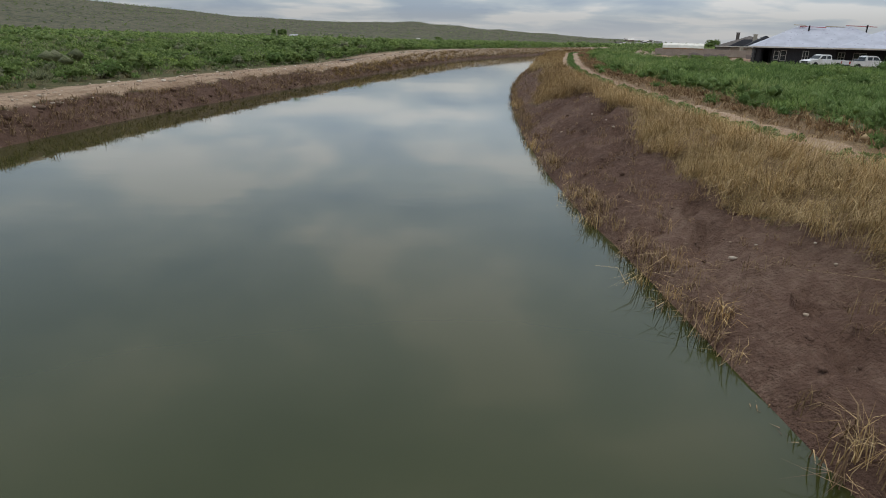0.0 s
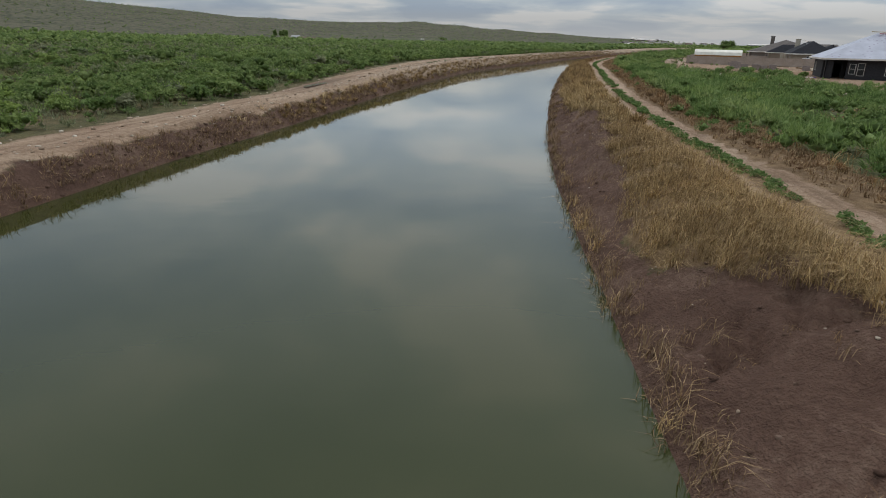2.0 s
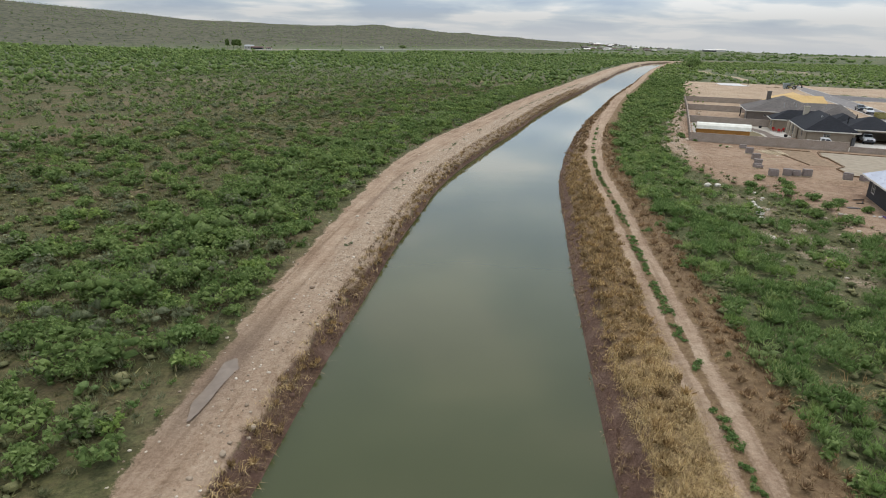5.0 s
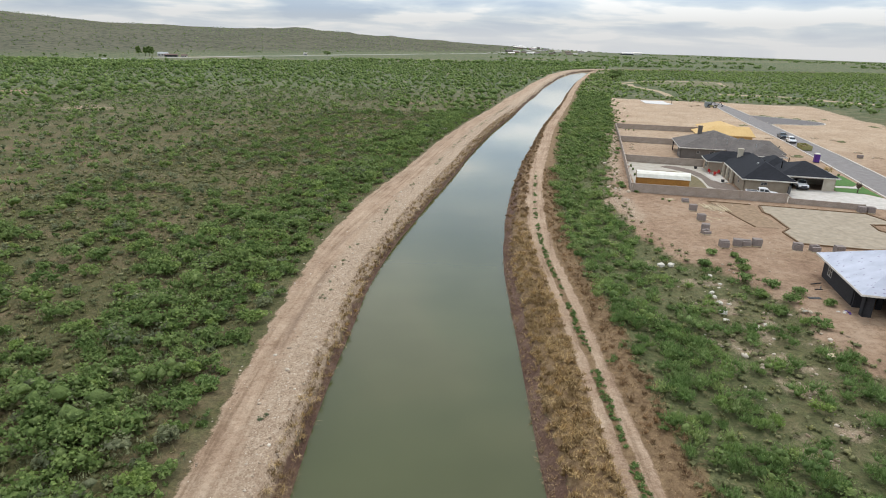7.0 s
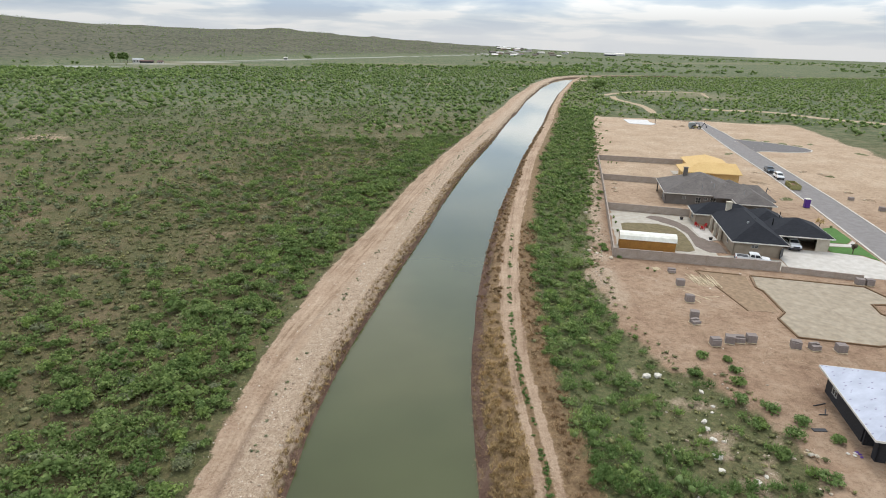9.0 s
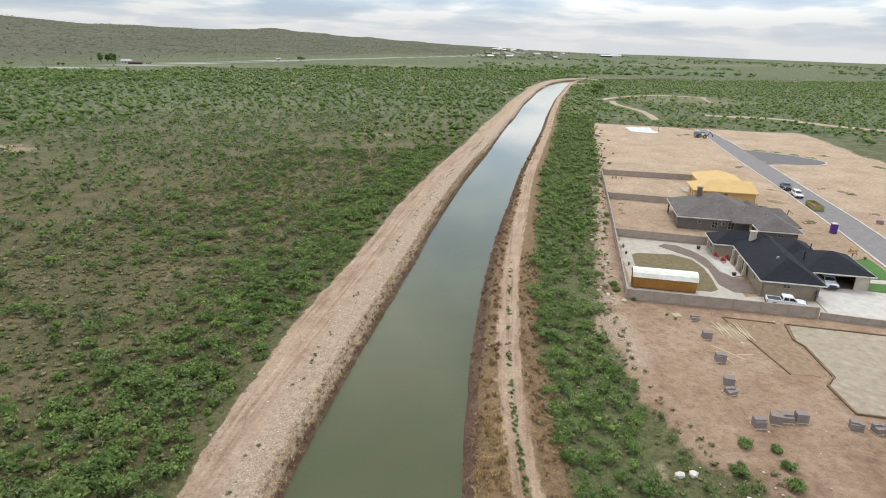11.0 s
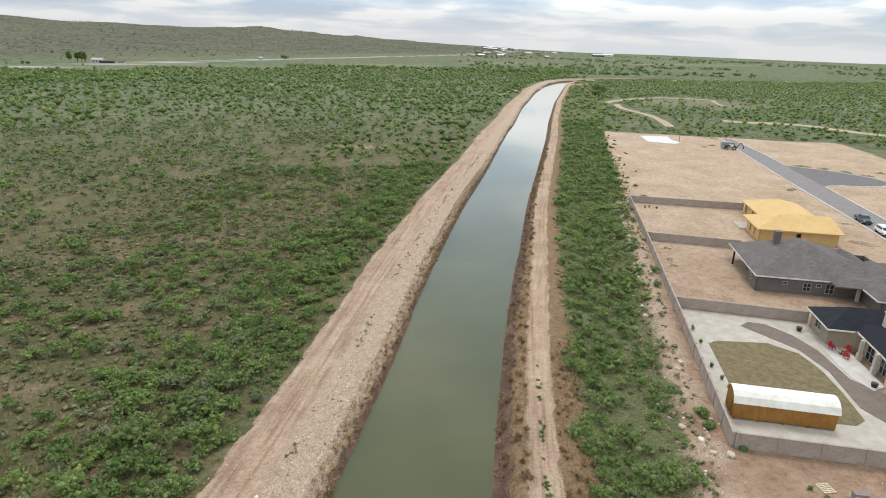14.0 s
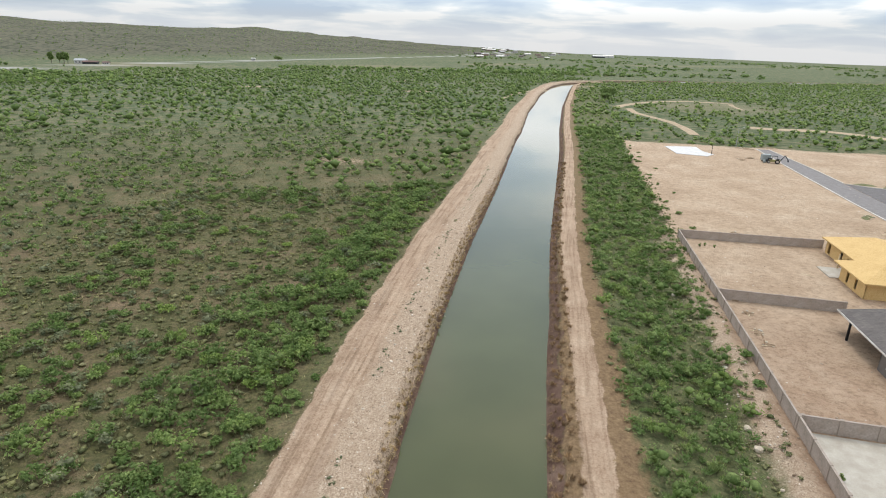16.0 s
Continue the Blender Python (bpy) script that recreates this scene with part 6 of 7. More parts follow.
left_scrub(-70, 60, -8, 135, 1.1, lambda k, e: 0.42 + 0.4 * np.exp(-((e - 4) / 6) ** 2), 22, 0.11, 0.3, 0.8, M_shrub_g, "low_scrub", "low grey-green herbs between the bushes", 0.7, 45, lobes=2, core=0, needle=True)
left_scrub(-60, 140, 0, 290, 1.5, lambda k, e: 0.6 + 0 * k, 30, 0.1, 0.3, 0.8, M_bright, "roadside_herbs", "bright green herbs beside the dirt road", 0.5, 11, lobes=3, needle=True)
left_scrub(-190, 180, 20, 420, 3.4, lambda k, e: mid_gate(k, e) + 0.08, 22, 0.28, 0.8, 2.3, M_shrub, "middle_scrub_bushes", "green desert bushes on the plain", 52, 175, lobes=3)
left_scrub(-190, 180, 20, 420, 3.5, lambda k, e: mid_gate(k, e) + 0.1, 13, 0.29, 0.8, 1.7, M_shrub_g, "middle_grey_bushes", "grey-green desert bushes on the plain", 52, 175, lobes=2)
left_scrub(-420, 330, 60, 900, 4.7, lambda k, e: far_gate(k, e) * (1 - 0.5 * sstep(e, 380, 600)), 3, 0.7, 1.2, 2.7, M_shrub, "far_scrub", "far green scrub covering the plain", 170, 620, lobes=1)
left_scrub(-160, 340, 310, 900, 4.0, far_gate, 3, 0.6, 1.1, 2.4, M_shrub, "far_scrub", "far green scrub beside the canal", 1.5, 172, far_side=True, lobes=1)
left_scrub(-560, 400, 640, 1010, 7.0, lambda k, e: 0.3 + 0.7 * sstep(k, 0.42, 0.6), 4, 1.3, 2.0, 4.2, M_shrub, "far_scrub", "dark band of scrub before the farmland", 300, 1500, lobes=1)
x, y = scatter(-170, 140, -8, 380, 1.25)
e = left_field(x, y)
keep = (e > 0.8) & (e < 75) & (rng.uniform(0, 1, x.size) < 0.5)
p, _ = on_ground(x[keep], y[keep])
v, t = blades(p, np.clip(rng.normal(0.5, 0.25, len(p)), 0, 1), 6, rng.uniform(0.25, 0.5, len(p)), 0.085, 0.9, 0.3, bend=False)
stuff("field_grass", v, t, M_tuft, "pale dry grass tufts between the bushes", "grass")
x, y = scatter(-90, 140, 60, 310, 1.15)
e = left_field(x, y)
keep = (e > 3.0) & (e < 62) & (rng.uniform(0, 1, x.size) < 0.62)
p, _ = on_ground(x[keep], y[keep])
v, t = blob_leaves(p, rng.uniform(0.4, 0.85, len(p)), rng.uniform(0.25, 0.45, len(p)), np.clip(rng.normal(0.45, 0.3, len(p)), 0, 1), 10, 0.18, 1, needle=True)
stuff("tussocks", v, t, M_tussock, "dull olive grass tussocks on tan soil", "grass")


# right verge: tall green weeds, bushes further on
def right_zone(x, y):
    er = (x - right_edge(y)) * lean_of(y, right_edge)
    return er - np.interp(y, *TRACK_E), np.interp(y, *PAD_EDGE) - x


def verge_cover(x, y):
    """1 in the dense weeds beside the track, low on the stony strip before the building land."""
    er = (x - right_edge(y)) * lean_of(y, right_edge)
    strip = sstep(y, 72, 92) * (1 - sstep(y, 133, 142))
    return 1 - strip * sstep(er + 2.2 * wave(x, y, 0.25, 2.0), 16.5, 20.5)


x, y = scatter(0, 330, 100, 420, 1.45)
a, b = right_zone(x, y)
keep = (a > 4.2 + 1.5 * wave(x, y, 0.3)) & (b > -0.5) & (a < 42) & (y > 108 + 5 * wave(x, y, 0.2)) & (rng.uniform(0, 1, x.size) < np.where(y < 150, 0.9, 0.5) * np.clip(0.5 + 0.6 * clump(x, y), 0, 1) * (0.3 + 0.7 * verge_cover(x, y)))
x, y = x[keep], y[keep]
p, _ = on_ground(x, y)
R = rng.uniform(0.6, 1.3, len(x))
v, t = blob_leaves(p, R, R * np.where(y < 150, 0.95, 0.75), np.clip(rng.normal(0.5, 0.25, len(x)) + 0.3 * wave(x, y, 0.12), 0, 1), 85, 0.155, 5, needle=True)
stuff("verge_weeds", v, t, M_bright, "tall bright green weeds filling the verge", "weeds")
x, y = scatter(0, 200, 70, 320, 1.1)
a, b = right_zone(x, y)
keep = (a > 3.4 + 1.5 * wave(x, y, 0.3)) & (b > -2.5) & (a < 42) & (rng.uniform(0, 1, x.size) < 0.6)
p, _ = on_ground(x[keep], y[keep])
v, t = blob_leaves(p, rng.uniform(0.25, 0.65, len(p)), rng.uniform(0.2, 0.42, len(p)), np.clip(rng.normal(0.5, 0.25, len(p)), 0, 1), 10, 0.11, 1)
stuff("verge_herbs", v, t, M_tussock, "low olive herbs and grass between the verge bushes", "weeds")
x, y = scatter(0, 70, -4, 118, 1.75)
a, b = right_zone(x, y)
keep = (a > 3.8 + 1.6 * wave(x, y, 0.3)) & (b > -0.5) & (a < 38) & (y < 112 + 5 * wave(x, y, 0.2)) & (wave(x, y, 0.22, 6.0) > -0.62) & ((y > 78) | (wave(x, y, 0.16, 6.0) > -0.25) | (a > 24)) & (rng.uniform(0, 1, x.size) < 0.28 + 0.72 * verge_cover(x, y))
x, y = x[keep], y[keep]
lump = np.clip(0.5 + 0.6 * wave(x, y, 0.11, 2.0) + 0.3 * wave(x, y, 0.3, 5.0), 0, 1)
R = rng.uniform(0.8, 1.3, len(x)) * (0.75 + 0.6 * lump)
shade = np.clip(rng.normal(0.36, 0.17, len(x)) + 0.35 * wave(x, y, 0.1, 1.0), 0, 1)
p, _ = on_ground(x, y)
for pick, n_, leaf_, lobes_, level in ((y < 36, 270, 0.082, 6, 1), ((y >= 36) & (y < 62), 220, 0.11, 6, 1), (y >= 62, 230, 0.13, 6, 1)):
    v, t = blob_leaves(p[pick], R[pick], R[pick] * rng.uniform(0.85, 1.2, pick.sum()), shade[pick], n_, leaf_, lobes_, core=level, needle=True)
    stuff("verge_weeds", v, t, M_bright, "tall feathery green weeds filling the verge", "weeds")
x, y = scatter(0, 120, 20, 300, 2.6)
a, b = right_zone(x, y)
keep = (a > 3.8) & (b > 1.5) & (a < np.where(y < 150, 13, 30)) & (rng.uniform(0, 1, x.size) < 0.5 + 0.4 * wave(x, y, 0.2, 3.0))
p, _ = on_ground(x[keep], y[keep])
R = rng.uniform(0.7, 1.5, len(p))
v, t = blob_leaves(p, R, R * 0.95, np.clip(rng.normal(0.85, 0.15, len(p)), 0, 1), 150, 0.145, 6, needle=True)
stuff("verge_bushes", v, t, M_pale, "pale feathery yellow-green bushes beside the track", "bushes")
x, y = scatter(0, 330, 40, 420, 3.0)
a, b = right_zone(x, y)
keep = (a > 3.6) & (b > 0.5) & (a < 45) & (rng.uniform(0, 1, x.size) < np.where(y > 135, 0.72, 0.34) * (0.35 + 0.65 * verge_cover(x, y)))
x, y = x[keep], y[keep]
p, _ = on_ground(x, y)
R = rng.uniform(0.8, 1.9, len(x)) * (1 + 0.3 * sstep(y, 150, 190))
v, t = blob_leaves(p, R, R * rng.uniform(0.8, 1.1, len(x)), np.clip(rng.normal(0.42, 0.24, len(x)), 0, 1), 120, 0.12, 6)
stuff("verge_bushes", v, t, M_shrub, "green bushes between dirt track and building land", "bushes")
x, y = scatter(100, 900, 300, 900, 4.2)
a, b = right_zone(x, y)
vv, uu = to_lot(x, y)
keep = (a > 3) & (vv < 140 + 0.5 * (uu - 236)) & (uu > 234) & off_track(x, y) & (rng.uniform(0, 1, x.size) < np.clip(0.45 + 0.5 * sstep(clump(x, y), 0.4, 0.62), 0, 0.92) * (1 - 0.8 * np.exp(-(((x - 288) / 45) ** 2 + ((y - 520) / 42) ** 2) ** 2)))
x, y = x[keep], y[keep]
p, _ = on_ground(x, y)
R = rng.uniform(1.0, 2.4, len(x))
v, t = blob_leaves(p, R, R * 0.85, np.clip(rng.normal(0.72, 0.22, len(x)), 0, 1), 3, 0.6, 1)
stuff("far_scrub", v, t, M_shrub, "far scrub beyond the building land", "bushes")
x, y = scatter(150, 800, 120, 600, 6.5)
vv, uu = to_lot(x, y)
keep = (vv > 104) & off_track(x, y) & ((uu < 234) | (vv > 140 + 0.5 * (uu - 236))) & (rng.uniform(0, 1, x.size) < np.clip(0.35 + 0.6 * sstep(clump(x, y), 0.4, 0.62), 0, 0.92) * sstep(vv, 104, 125))
p, _ = on_ground(x[keep], y[keep])
R = rng.uniform(1.1, 2.8, len(p))
v, t = blob_leaves(p, R, R, np.clip(rng.normal(0.66, 0.22, len(p)), 0, 1), 3, 0.65, 1)
stuff("far_scrub", v, t, M_shrub, "scrub on the far side of the estate", "bushes")

# bushes dotting the hill
az, rr = np.radians(rng.uniform(-40, 16, 4000)), 750 + 1650 * np.sqrt(rng.uniform(0, 1, 4000))
x, y = rr * np.sin(az), 100 + rr * np.cos(az)
keep = rr > np.interp(np.degrees(az), *FOOT) + 60
p, _ = on_ground(x[keep], y[keep])
R = rng.uniform(0.9, 2.6, len(p))
v, t = blob_leaves(p, R, R * 0.8, np.clip(rng.normal(0.3, 0.2, len(p)), 0, 1), 4, 1.0, 1)
stuff("hill_scrub", v, t, M_shrub, "scattered dark bushes on the far hillside", "bushes")

# tree lines on the far plain
az, rr = np.radians(rng.uniform(14, 75, 3000)), 850 + 1900 * rng.uniform(0, 1, 3000) ** 1.3
x, y = rr * np.sin(az), 100 + rr * np.cos(az)
keep = (wave(x, y, 0.004, 2.0) + 0.6 * wave(x, y, 0.011, 4.0) > 0.1) & (y > 900)
p, _ = on_ground(x[keep], y[keep])
R = rng.uniform(2.5, 7.0, len(p))
v, t = blob_leaves(p, R, R * 0.6, np.clip(rng.normal(0.25, 0.2, len(p)), 0, 1), 6, 2.2, 1)
stuff("far_trees", v, t, M_shrub, "dark lines of trees on the distant plain", "trees")

# dry grass on the right bank and beside the track
def dry_band(y0, y1, cell, lo, hi, gate, n, length, width, mat, name, label, lean=0.6):
    x, y = scatter(-5, 150, y0, y1, cell)
    er = (x - right_edge(y)) * lean_of(y, right_edge)
    tc, be = np.interp(y, *TRACK_E), np.interp(y, *BANK_C) * (1 + 0.25 * wave(x, y, 0.45, 1.0))
    k = lo(er, tc, be) & hi(er, tc, be) & (rng.uniform(0, 1, x.size) < gate(x, y))
    x, y = x[k], y[k]
    p, _ = on_ground(x, y)
    lump = 0.5 + 0.5 * (0.6 * wave(x, y, 0.55, 2.0) + 0.4 * wave(x, y, 1.7, 1.0))
    v, t = blades(p, np.clip(rng.normal(0.5, 0.22, len(p)) + 0.4 * (lump - 0.5) + 0.3 * wave(x, y, 0.2, 3.0), 0, 1), n, rng.uniform(*length, len(p)) * (0.35 + 1.0 * lump), width, lean, 0.22,
                  wind=(0.1 + 0.45 * wave(x, y, 0.6, 5.0), -0.05 + 0.45 * wave(x, y, 0.7, 7.0)))
    stuff(name, v, t, mat, label, "grass")


dry_band(-6, 26, 0.18, lambda e, t, b: e > b * 0.98, lambda e, t, b: e < t - 0.9, lambda x, y: 0.3 + 0.65 * (wave(x, y, 0.8, 2.0) > -0.2), 28, (0.4, 1.05), 0.004, M_drym, "dry_grass", "tall straw-coloured dry grass on the bank top", 1.25)
dry_band(26, 50, 0.22, lambda e, t, b: e > b * 0.9, lambda e, t, b: e < t - 1.0, lambda x, y: 0.3 + 0.65 * (wave(x, y, 0.7, 2.0) > -0.2), 30, (0.35, 0.95), 0.0055, M_dryd, "dry_grass", "tall straw-coloured dry grass on the bank top", 1.25)
dry_band(50, 80, 0.26, lambda e, t, b: e > b * 0.84, lambda e, t, b: e < t - 1.2, lambda x, y: 0.25 + 0.7 * (wave(x, y, 0.6, 2.0) > -0.2), 20, (0.4, 0.9), 0.0095, M_drym, "dry_grass", "straw-coloured dry grass on the bank top", 1.2)
dry_band(80, 165, 0.4, lambda e, t, b: e > b * 0.7, lambda e, t, b: e < t - 1.2, lambda x, y: (0.3 + 0.6 * (wave(x, y, 0.5) > -0.15)) * (1 - sstep(y, 120, 165)), 20, (0.35, 0.75), 0.015, M_dryd, "dry_grass", "straw-coloured dry grass on the bank top", 1.2)
dry_band(-6, 60, 0.4, lambda e, t, b: e > 0.3, lambda e, t, b: e < b, lambda x, y: 0.22 + 0.5 * (wave(x, y, 0.7) > 0.1), 14, (0.12, 0.5), 0.0055, M_dryb, "bank_grass", "brown dead grass on the earth bank", 1.1)
dry_band(60, 150, 0.4, lambda e, t, b: e > 0.2, lambda e, t, b: e < b, lambda x, y: 0.45, 11, (0.2, 0.5), 0.018, M_dryb, "bank_grass", "brown dead grass on the earth bank", 1.0)
dry_band(150, 420, 0.7, lambda e, t, b: e > 0.15, lambda e, t, b: e < t - 1.3, lambda x, y: 0.7, 9, (0.25, 0.55), 0.03, M_dryb, "bank_grass", "brown dead grass on the canal bank", 0.9)
dry_band(-6, 190, 0.42, lambda e, t, b: e > t + 1.45, lambda e, t, b: e < t + 4.8, lambda x, y: 0.62, 11, (0.25, 0.6), 0.014, M_verge, "verge_grass", "reddish-brown dead grass beside the track", 1.1)
dry_band(-6, 60, 0.26, lambda e, t, b: e > -0.05, lambda e, t, b: e < 0.42, lambda x, y: 0.8 * (wave(x, y, 0.5) > -0.45), 18, (0.25, 0.65), 0.007, M_dryb, "waterside_grass", "drooping dead grass at the water's edge", 1.2)
dry_band(-6, 48, 0.5, lambda e, t, b: e > -0.15, lambda e, t, b: e < 0.3, lambda x, y: 0.8 * (wave(x, y, 0.6, 9.0) > -0.1), 34, (0.3, 0.75), 0.0045, M_dry, "waterside_grass", "golden grass clumps drooping into the water", 0.8)
dry_band(60, 300, 0.4, lambda e, t, b: e > -0.12, lambda e, t, b: e < 0.5, lambda x, y: 0.6 * (wave(x, y, 0.4) > -0.4), 9, (0.2, 0.5), 0.02, M_dryb, "waterside_grass", "drooping dead grass at the water's edge", 1.2)
dry_band(-6, 78, 0.75, lambda e, t, b: e > t + 3.5, lambda e, t, b: e < t + 24, lambda x, y: 0.25 + 0.6 * (wave(x, y, 0.16, 6.0) < -0.1), 11, (0.4, 0.9), 0.013, M_dryd, "verge_grass", "tan dry grass between the weeds", 0.9)
# soft mounds of matted dry grass under the loose stalks
def dry_mounds(y0, y1, cell, lo, hi, gate, r, mat, label, leaf=0.15):
    x, y = scatter(-5, 120, y0, y1, cell)
    er = (x - right_edge(y)) * lean_of(y, right_edge)
    tc, be = np.interp(y, *TRACK_E), np.interp(y, *BANK_C) * (1 + 0.25 * wave(x, y, 0.45, 1.0))
    k = lo(er, tc, be) & hi(er, tc, be) & (rng.uniform(0, 1, x.size) < gate(x, y))
    p, _ = on_ground(x[k], y[k])
    R = rng.uniform(*r, len(p))
    v, t = blob_leaves(p, R, R * rng.uniform(0.7, 1.0, len(p)), np.clip(rng.normal(0.5, 0.25, len(p)), 0, 1), 60, leaf, 3, needle=True)
    stuff("grass_mounds", v, t, mat, label, "grass")


dry_mounds(46, 80, 0.8, lambda e, t, b: e > b * 1.1, lambda e, t, b: e < t - 1.4, lambda x, y: 0.75 * (wave(x, y, 0.8, 2.0) > -0.2), (0.25, 0.55), M_dryd, "matted mounds of straw-coloured grass on the bank")
dry_mounds(80, 165, 0.9, lambda e, t, b: e > b * 0.9, lambda e, t, b: e < t - 1.4, lambda x, y: 0.8 * (1 - sstep(y, 120, 165)), (0.3, 0.6), M_dryd, "matted mounds of straw-coloured grass on the bank")
dry_mounds(150, 340, 1.1, lambda e, t, b: e > 0.2, lambda e, t, b: e < t - 1.3, lambda x, y: 0.6, (0.3, 0.6), M_verge, "matted brown grass on the canal bank")
for y0_, y1_, leaf_ in ((-6, 55, 0.07), (55, 190, 0.13)):
    dry_mounds(y0_, y1_, 1.0, lambda e, t, b: e > t + 1.7, lambda e, t, b: e < t + 4.6, lambda x, y: 0.6, (0.2, 0.5), M_verge, "matted reddish dead grass beside the track", leaf_)
# green strip between the ruts
x, y = scatter(0, 60, -8, 185, 0.4)
er = (x - right_edge(y)) * lean_of(y, right_edge)
keep = (np.abs(er - np.interp(y, *TRACK_E)) < 0.28) & (wave(x, y, 0.5) > -0.3 + 0.1 * sstep(y, 105, 130) + 0.5 * sstep(y, 145, 185))
p, _ = on_ground(x[keep], y[keep])
v, t = blob_leaves(p, rng.uniform(0.2, 0.38, len(p)) * np.interp(y[keep], [90, 120], [1, 0.75]), rng.uniform(0.12, 0.26, len(p)), np.clip(rng.normal(0.12, 0.12, len(p)), 0, 1), 60, 0.06, 3)
stuff("rut_weeds", v, t, M_bright, "low green weeds between the wheel ruts", "weeds")
x, y = scatter(0, 30, 0, 110, 1.6)
er = (x - right_edge(y)) * lean_of(y, right_edge) - np.interp(y, *TRACK_E)
keep = (er > 1.4) & (er < 4.6) & (wave(x, y, 0.3, 8.0) > 0.0) & (rng.uniform(0, 1, x.size) < 0.7)
p, _ = on_ground(x[keep], y[keep])
v, t = blob_leaves(p, rng.uniform(0.35, 0.8, len(p)), rng.uniform(0.35, 0.7, len(p)), np.clip(rng.normal(0.2, 0.15, len(p)), 0, 1), 110, 0.065, 4, needle=True)
stuff("track_weeds", v, t, M_bright, "dark green weed clumps beside the track", "weeds")
# left bank grass
x, y = scatter(-20, 5, 15, 95, 0.27)
el = (left_edge(y) - x) * lean_of(y, left_edge)
keep = (el > 0.05) & (el < 1.25 + 0.3 * wave(x, y, 0.9)) & (wave(x, y, 0.7, 3.0) > -0.55)
p, _ = on_ground(x[keep], y[keep])
v, t = blades(p, np.clip(rng.normal(0.35, 0.28, len(p)), 0, 1), 10, rng.uniform(0.15, 0.5, len(p)), 0.011, 1.4, 0.25)
stuff("bank_grass", v, t, M_dryb, "matted brown dead grass hanging over the bank", "grass")
x, y = scatter(-20, 160, 90, 300, 0.42)
el = (left_edge(y) - x) * lean_of(y, left_edge)
keep = (el > 0.1) & (el < 1.5) & (y < 400)
p, _ = on_ground(x[keep], y[keep])
v, t = blades(p, np.clip(rng.normal(0.35, 0.25, len(p)), 0, 1), 9, rng.uniform(0.15, 0.42, len(p)), 0.02, 1.3, 0.3)
stuff("bank_grass", v, t, M_dryb, "brown dead grass hanging over the bank", "grass")
x, y = scatter(-20, 160, 55, 300, 0.8)
el = (left_edge(y) - x) * lean_of(y, left_edge)
keep = (el > 0.25) & (el < 1.4) & (rng.uniform(0, 1, x.size) < np.interp(y, [55, 75, 120], [0.3, 0.9, 1.0]))
p, _ = on_ground(x[keep], y[keep])
v, t = blades(p, np.clip(rng.normal(0.5, 0.25, len(p)), 0, 1), 16, rng.uniform(0.3, 0.6, len(p)), 0.017, 1.1, 0.4)
stuff("dry_grass", v, t, M_dryp, "straw-coloured grass tufts on the bank", "grass")

x, y = scatter(-15, 160, 60, 330, 0.8)
el = (left_edge(y) - x) * lean_of(y, left_edge)
keep = (el > 0.15) & (el < 1.1) & (rng.uniform(0, 1, x.size) < 0.75)
p, _ = on_ground(x[keep], y[keep])
v, t = blob_leaves(p, rng.uniform(0.2, 0.42, len(p)), rng.uniform(0.15, 0.35, len(p)), np.clip(rng.normal(0.5, 0.25, len(p)), 0, 1), 40, 0.12, 2, needle=True)
stuff("grass_mounds", v, t, M_dryd, "matted straw-coloured grass along the water's edge", "grass")
x, y = scatter(-15, 160, 85, 330, 0.8)
el = (left_edge(y) - x) * lean_of(y, left_edge)
keep = (np.abs(el - 1.2 - 0.32 * np.interp(y, *ROAD_W)) < 0.5) & (wave(x, y, 0.22, 1.0) > 0.05) & (rng.uniform(0, 1, x.size) < 0.7)
p, _ = on_ground(x[keep], y[keep])
v, t = blob_leaves(p, rng.uniform(0.15, 0.35, len(p)), rng.uniform(0.12, 0.25, len(p)), np.clip(rng.normal(0.4, 0.2, len(p)), 0, 1), 16, 0.07, 1)
stuff("roadside_weeds", v, t, M_shrub_g, "low weeds growing in the rubble of the road", "weeds")

# rubble along the left road and below the block wall
def stones(name, p, size, mat, label):
    src = [stone_mesh("stone", mat, s) for s in range(5)]
    vs, fs, base = [], [], 0
    co = [np.array([v.co for v in s.vertices]) for s in src]
    fa = [np.array([f.vertices[:] for f in s.polygons]) for s in src]
    for i, (q, s) in enumerate(zip(p, size)):
        a = rng.uniform(0, math.tau)
        c = co[i % 5] * s * np.array([1, rng.uniform(0.6, 1.0), rng.uniform(0.6, 1.0)])
        vs.append(np.stack([c[:, 0] * math.cos(a) - c[:, 1] * math.sin(a), c[:, 0] * math.sin(a) + c[:, 1] * math.cos(a), c[:, 2] - 0.12 * s], -1) + q)
        fs.append(fa[i % 5] + base)
        base += len(c)
    for s in src:
        bpy.data.meshes.remove(s)
    return tagged(new(name, mesh_np(name, np.concatenate(vs), np.concatenate(fs), mat)), label, "stones", kind="stuff")


def stone_material():
    k = Mat("rubble_stone", 0.9, spec=0.2)
    c = k.ramp(k.island(), (0.0, (0.22, 0.15, 0.10)), (0.5, (0.40, 0.31, 0.225)), (1.0, (0.72, 0.63, 0.52)))
    k.color(k.mix(1.0, c, k.ramp(k.noise(9, 3), (0.3, (0.8, 0.8, 0.8)), (0.7, (1.1, 1.1, 1.1))), "MULTIPLY"))
    return k.m


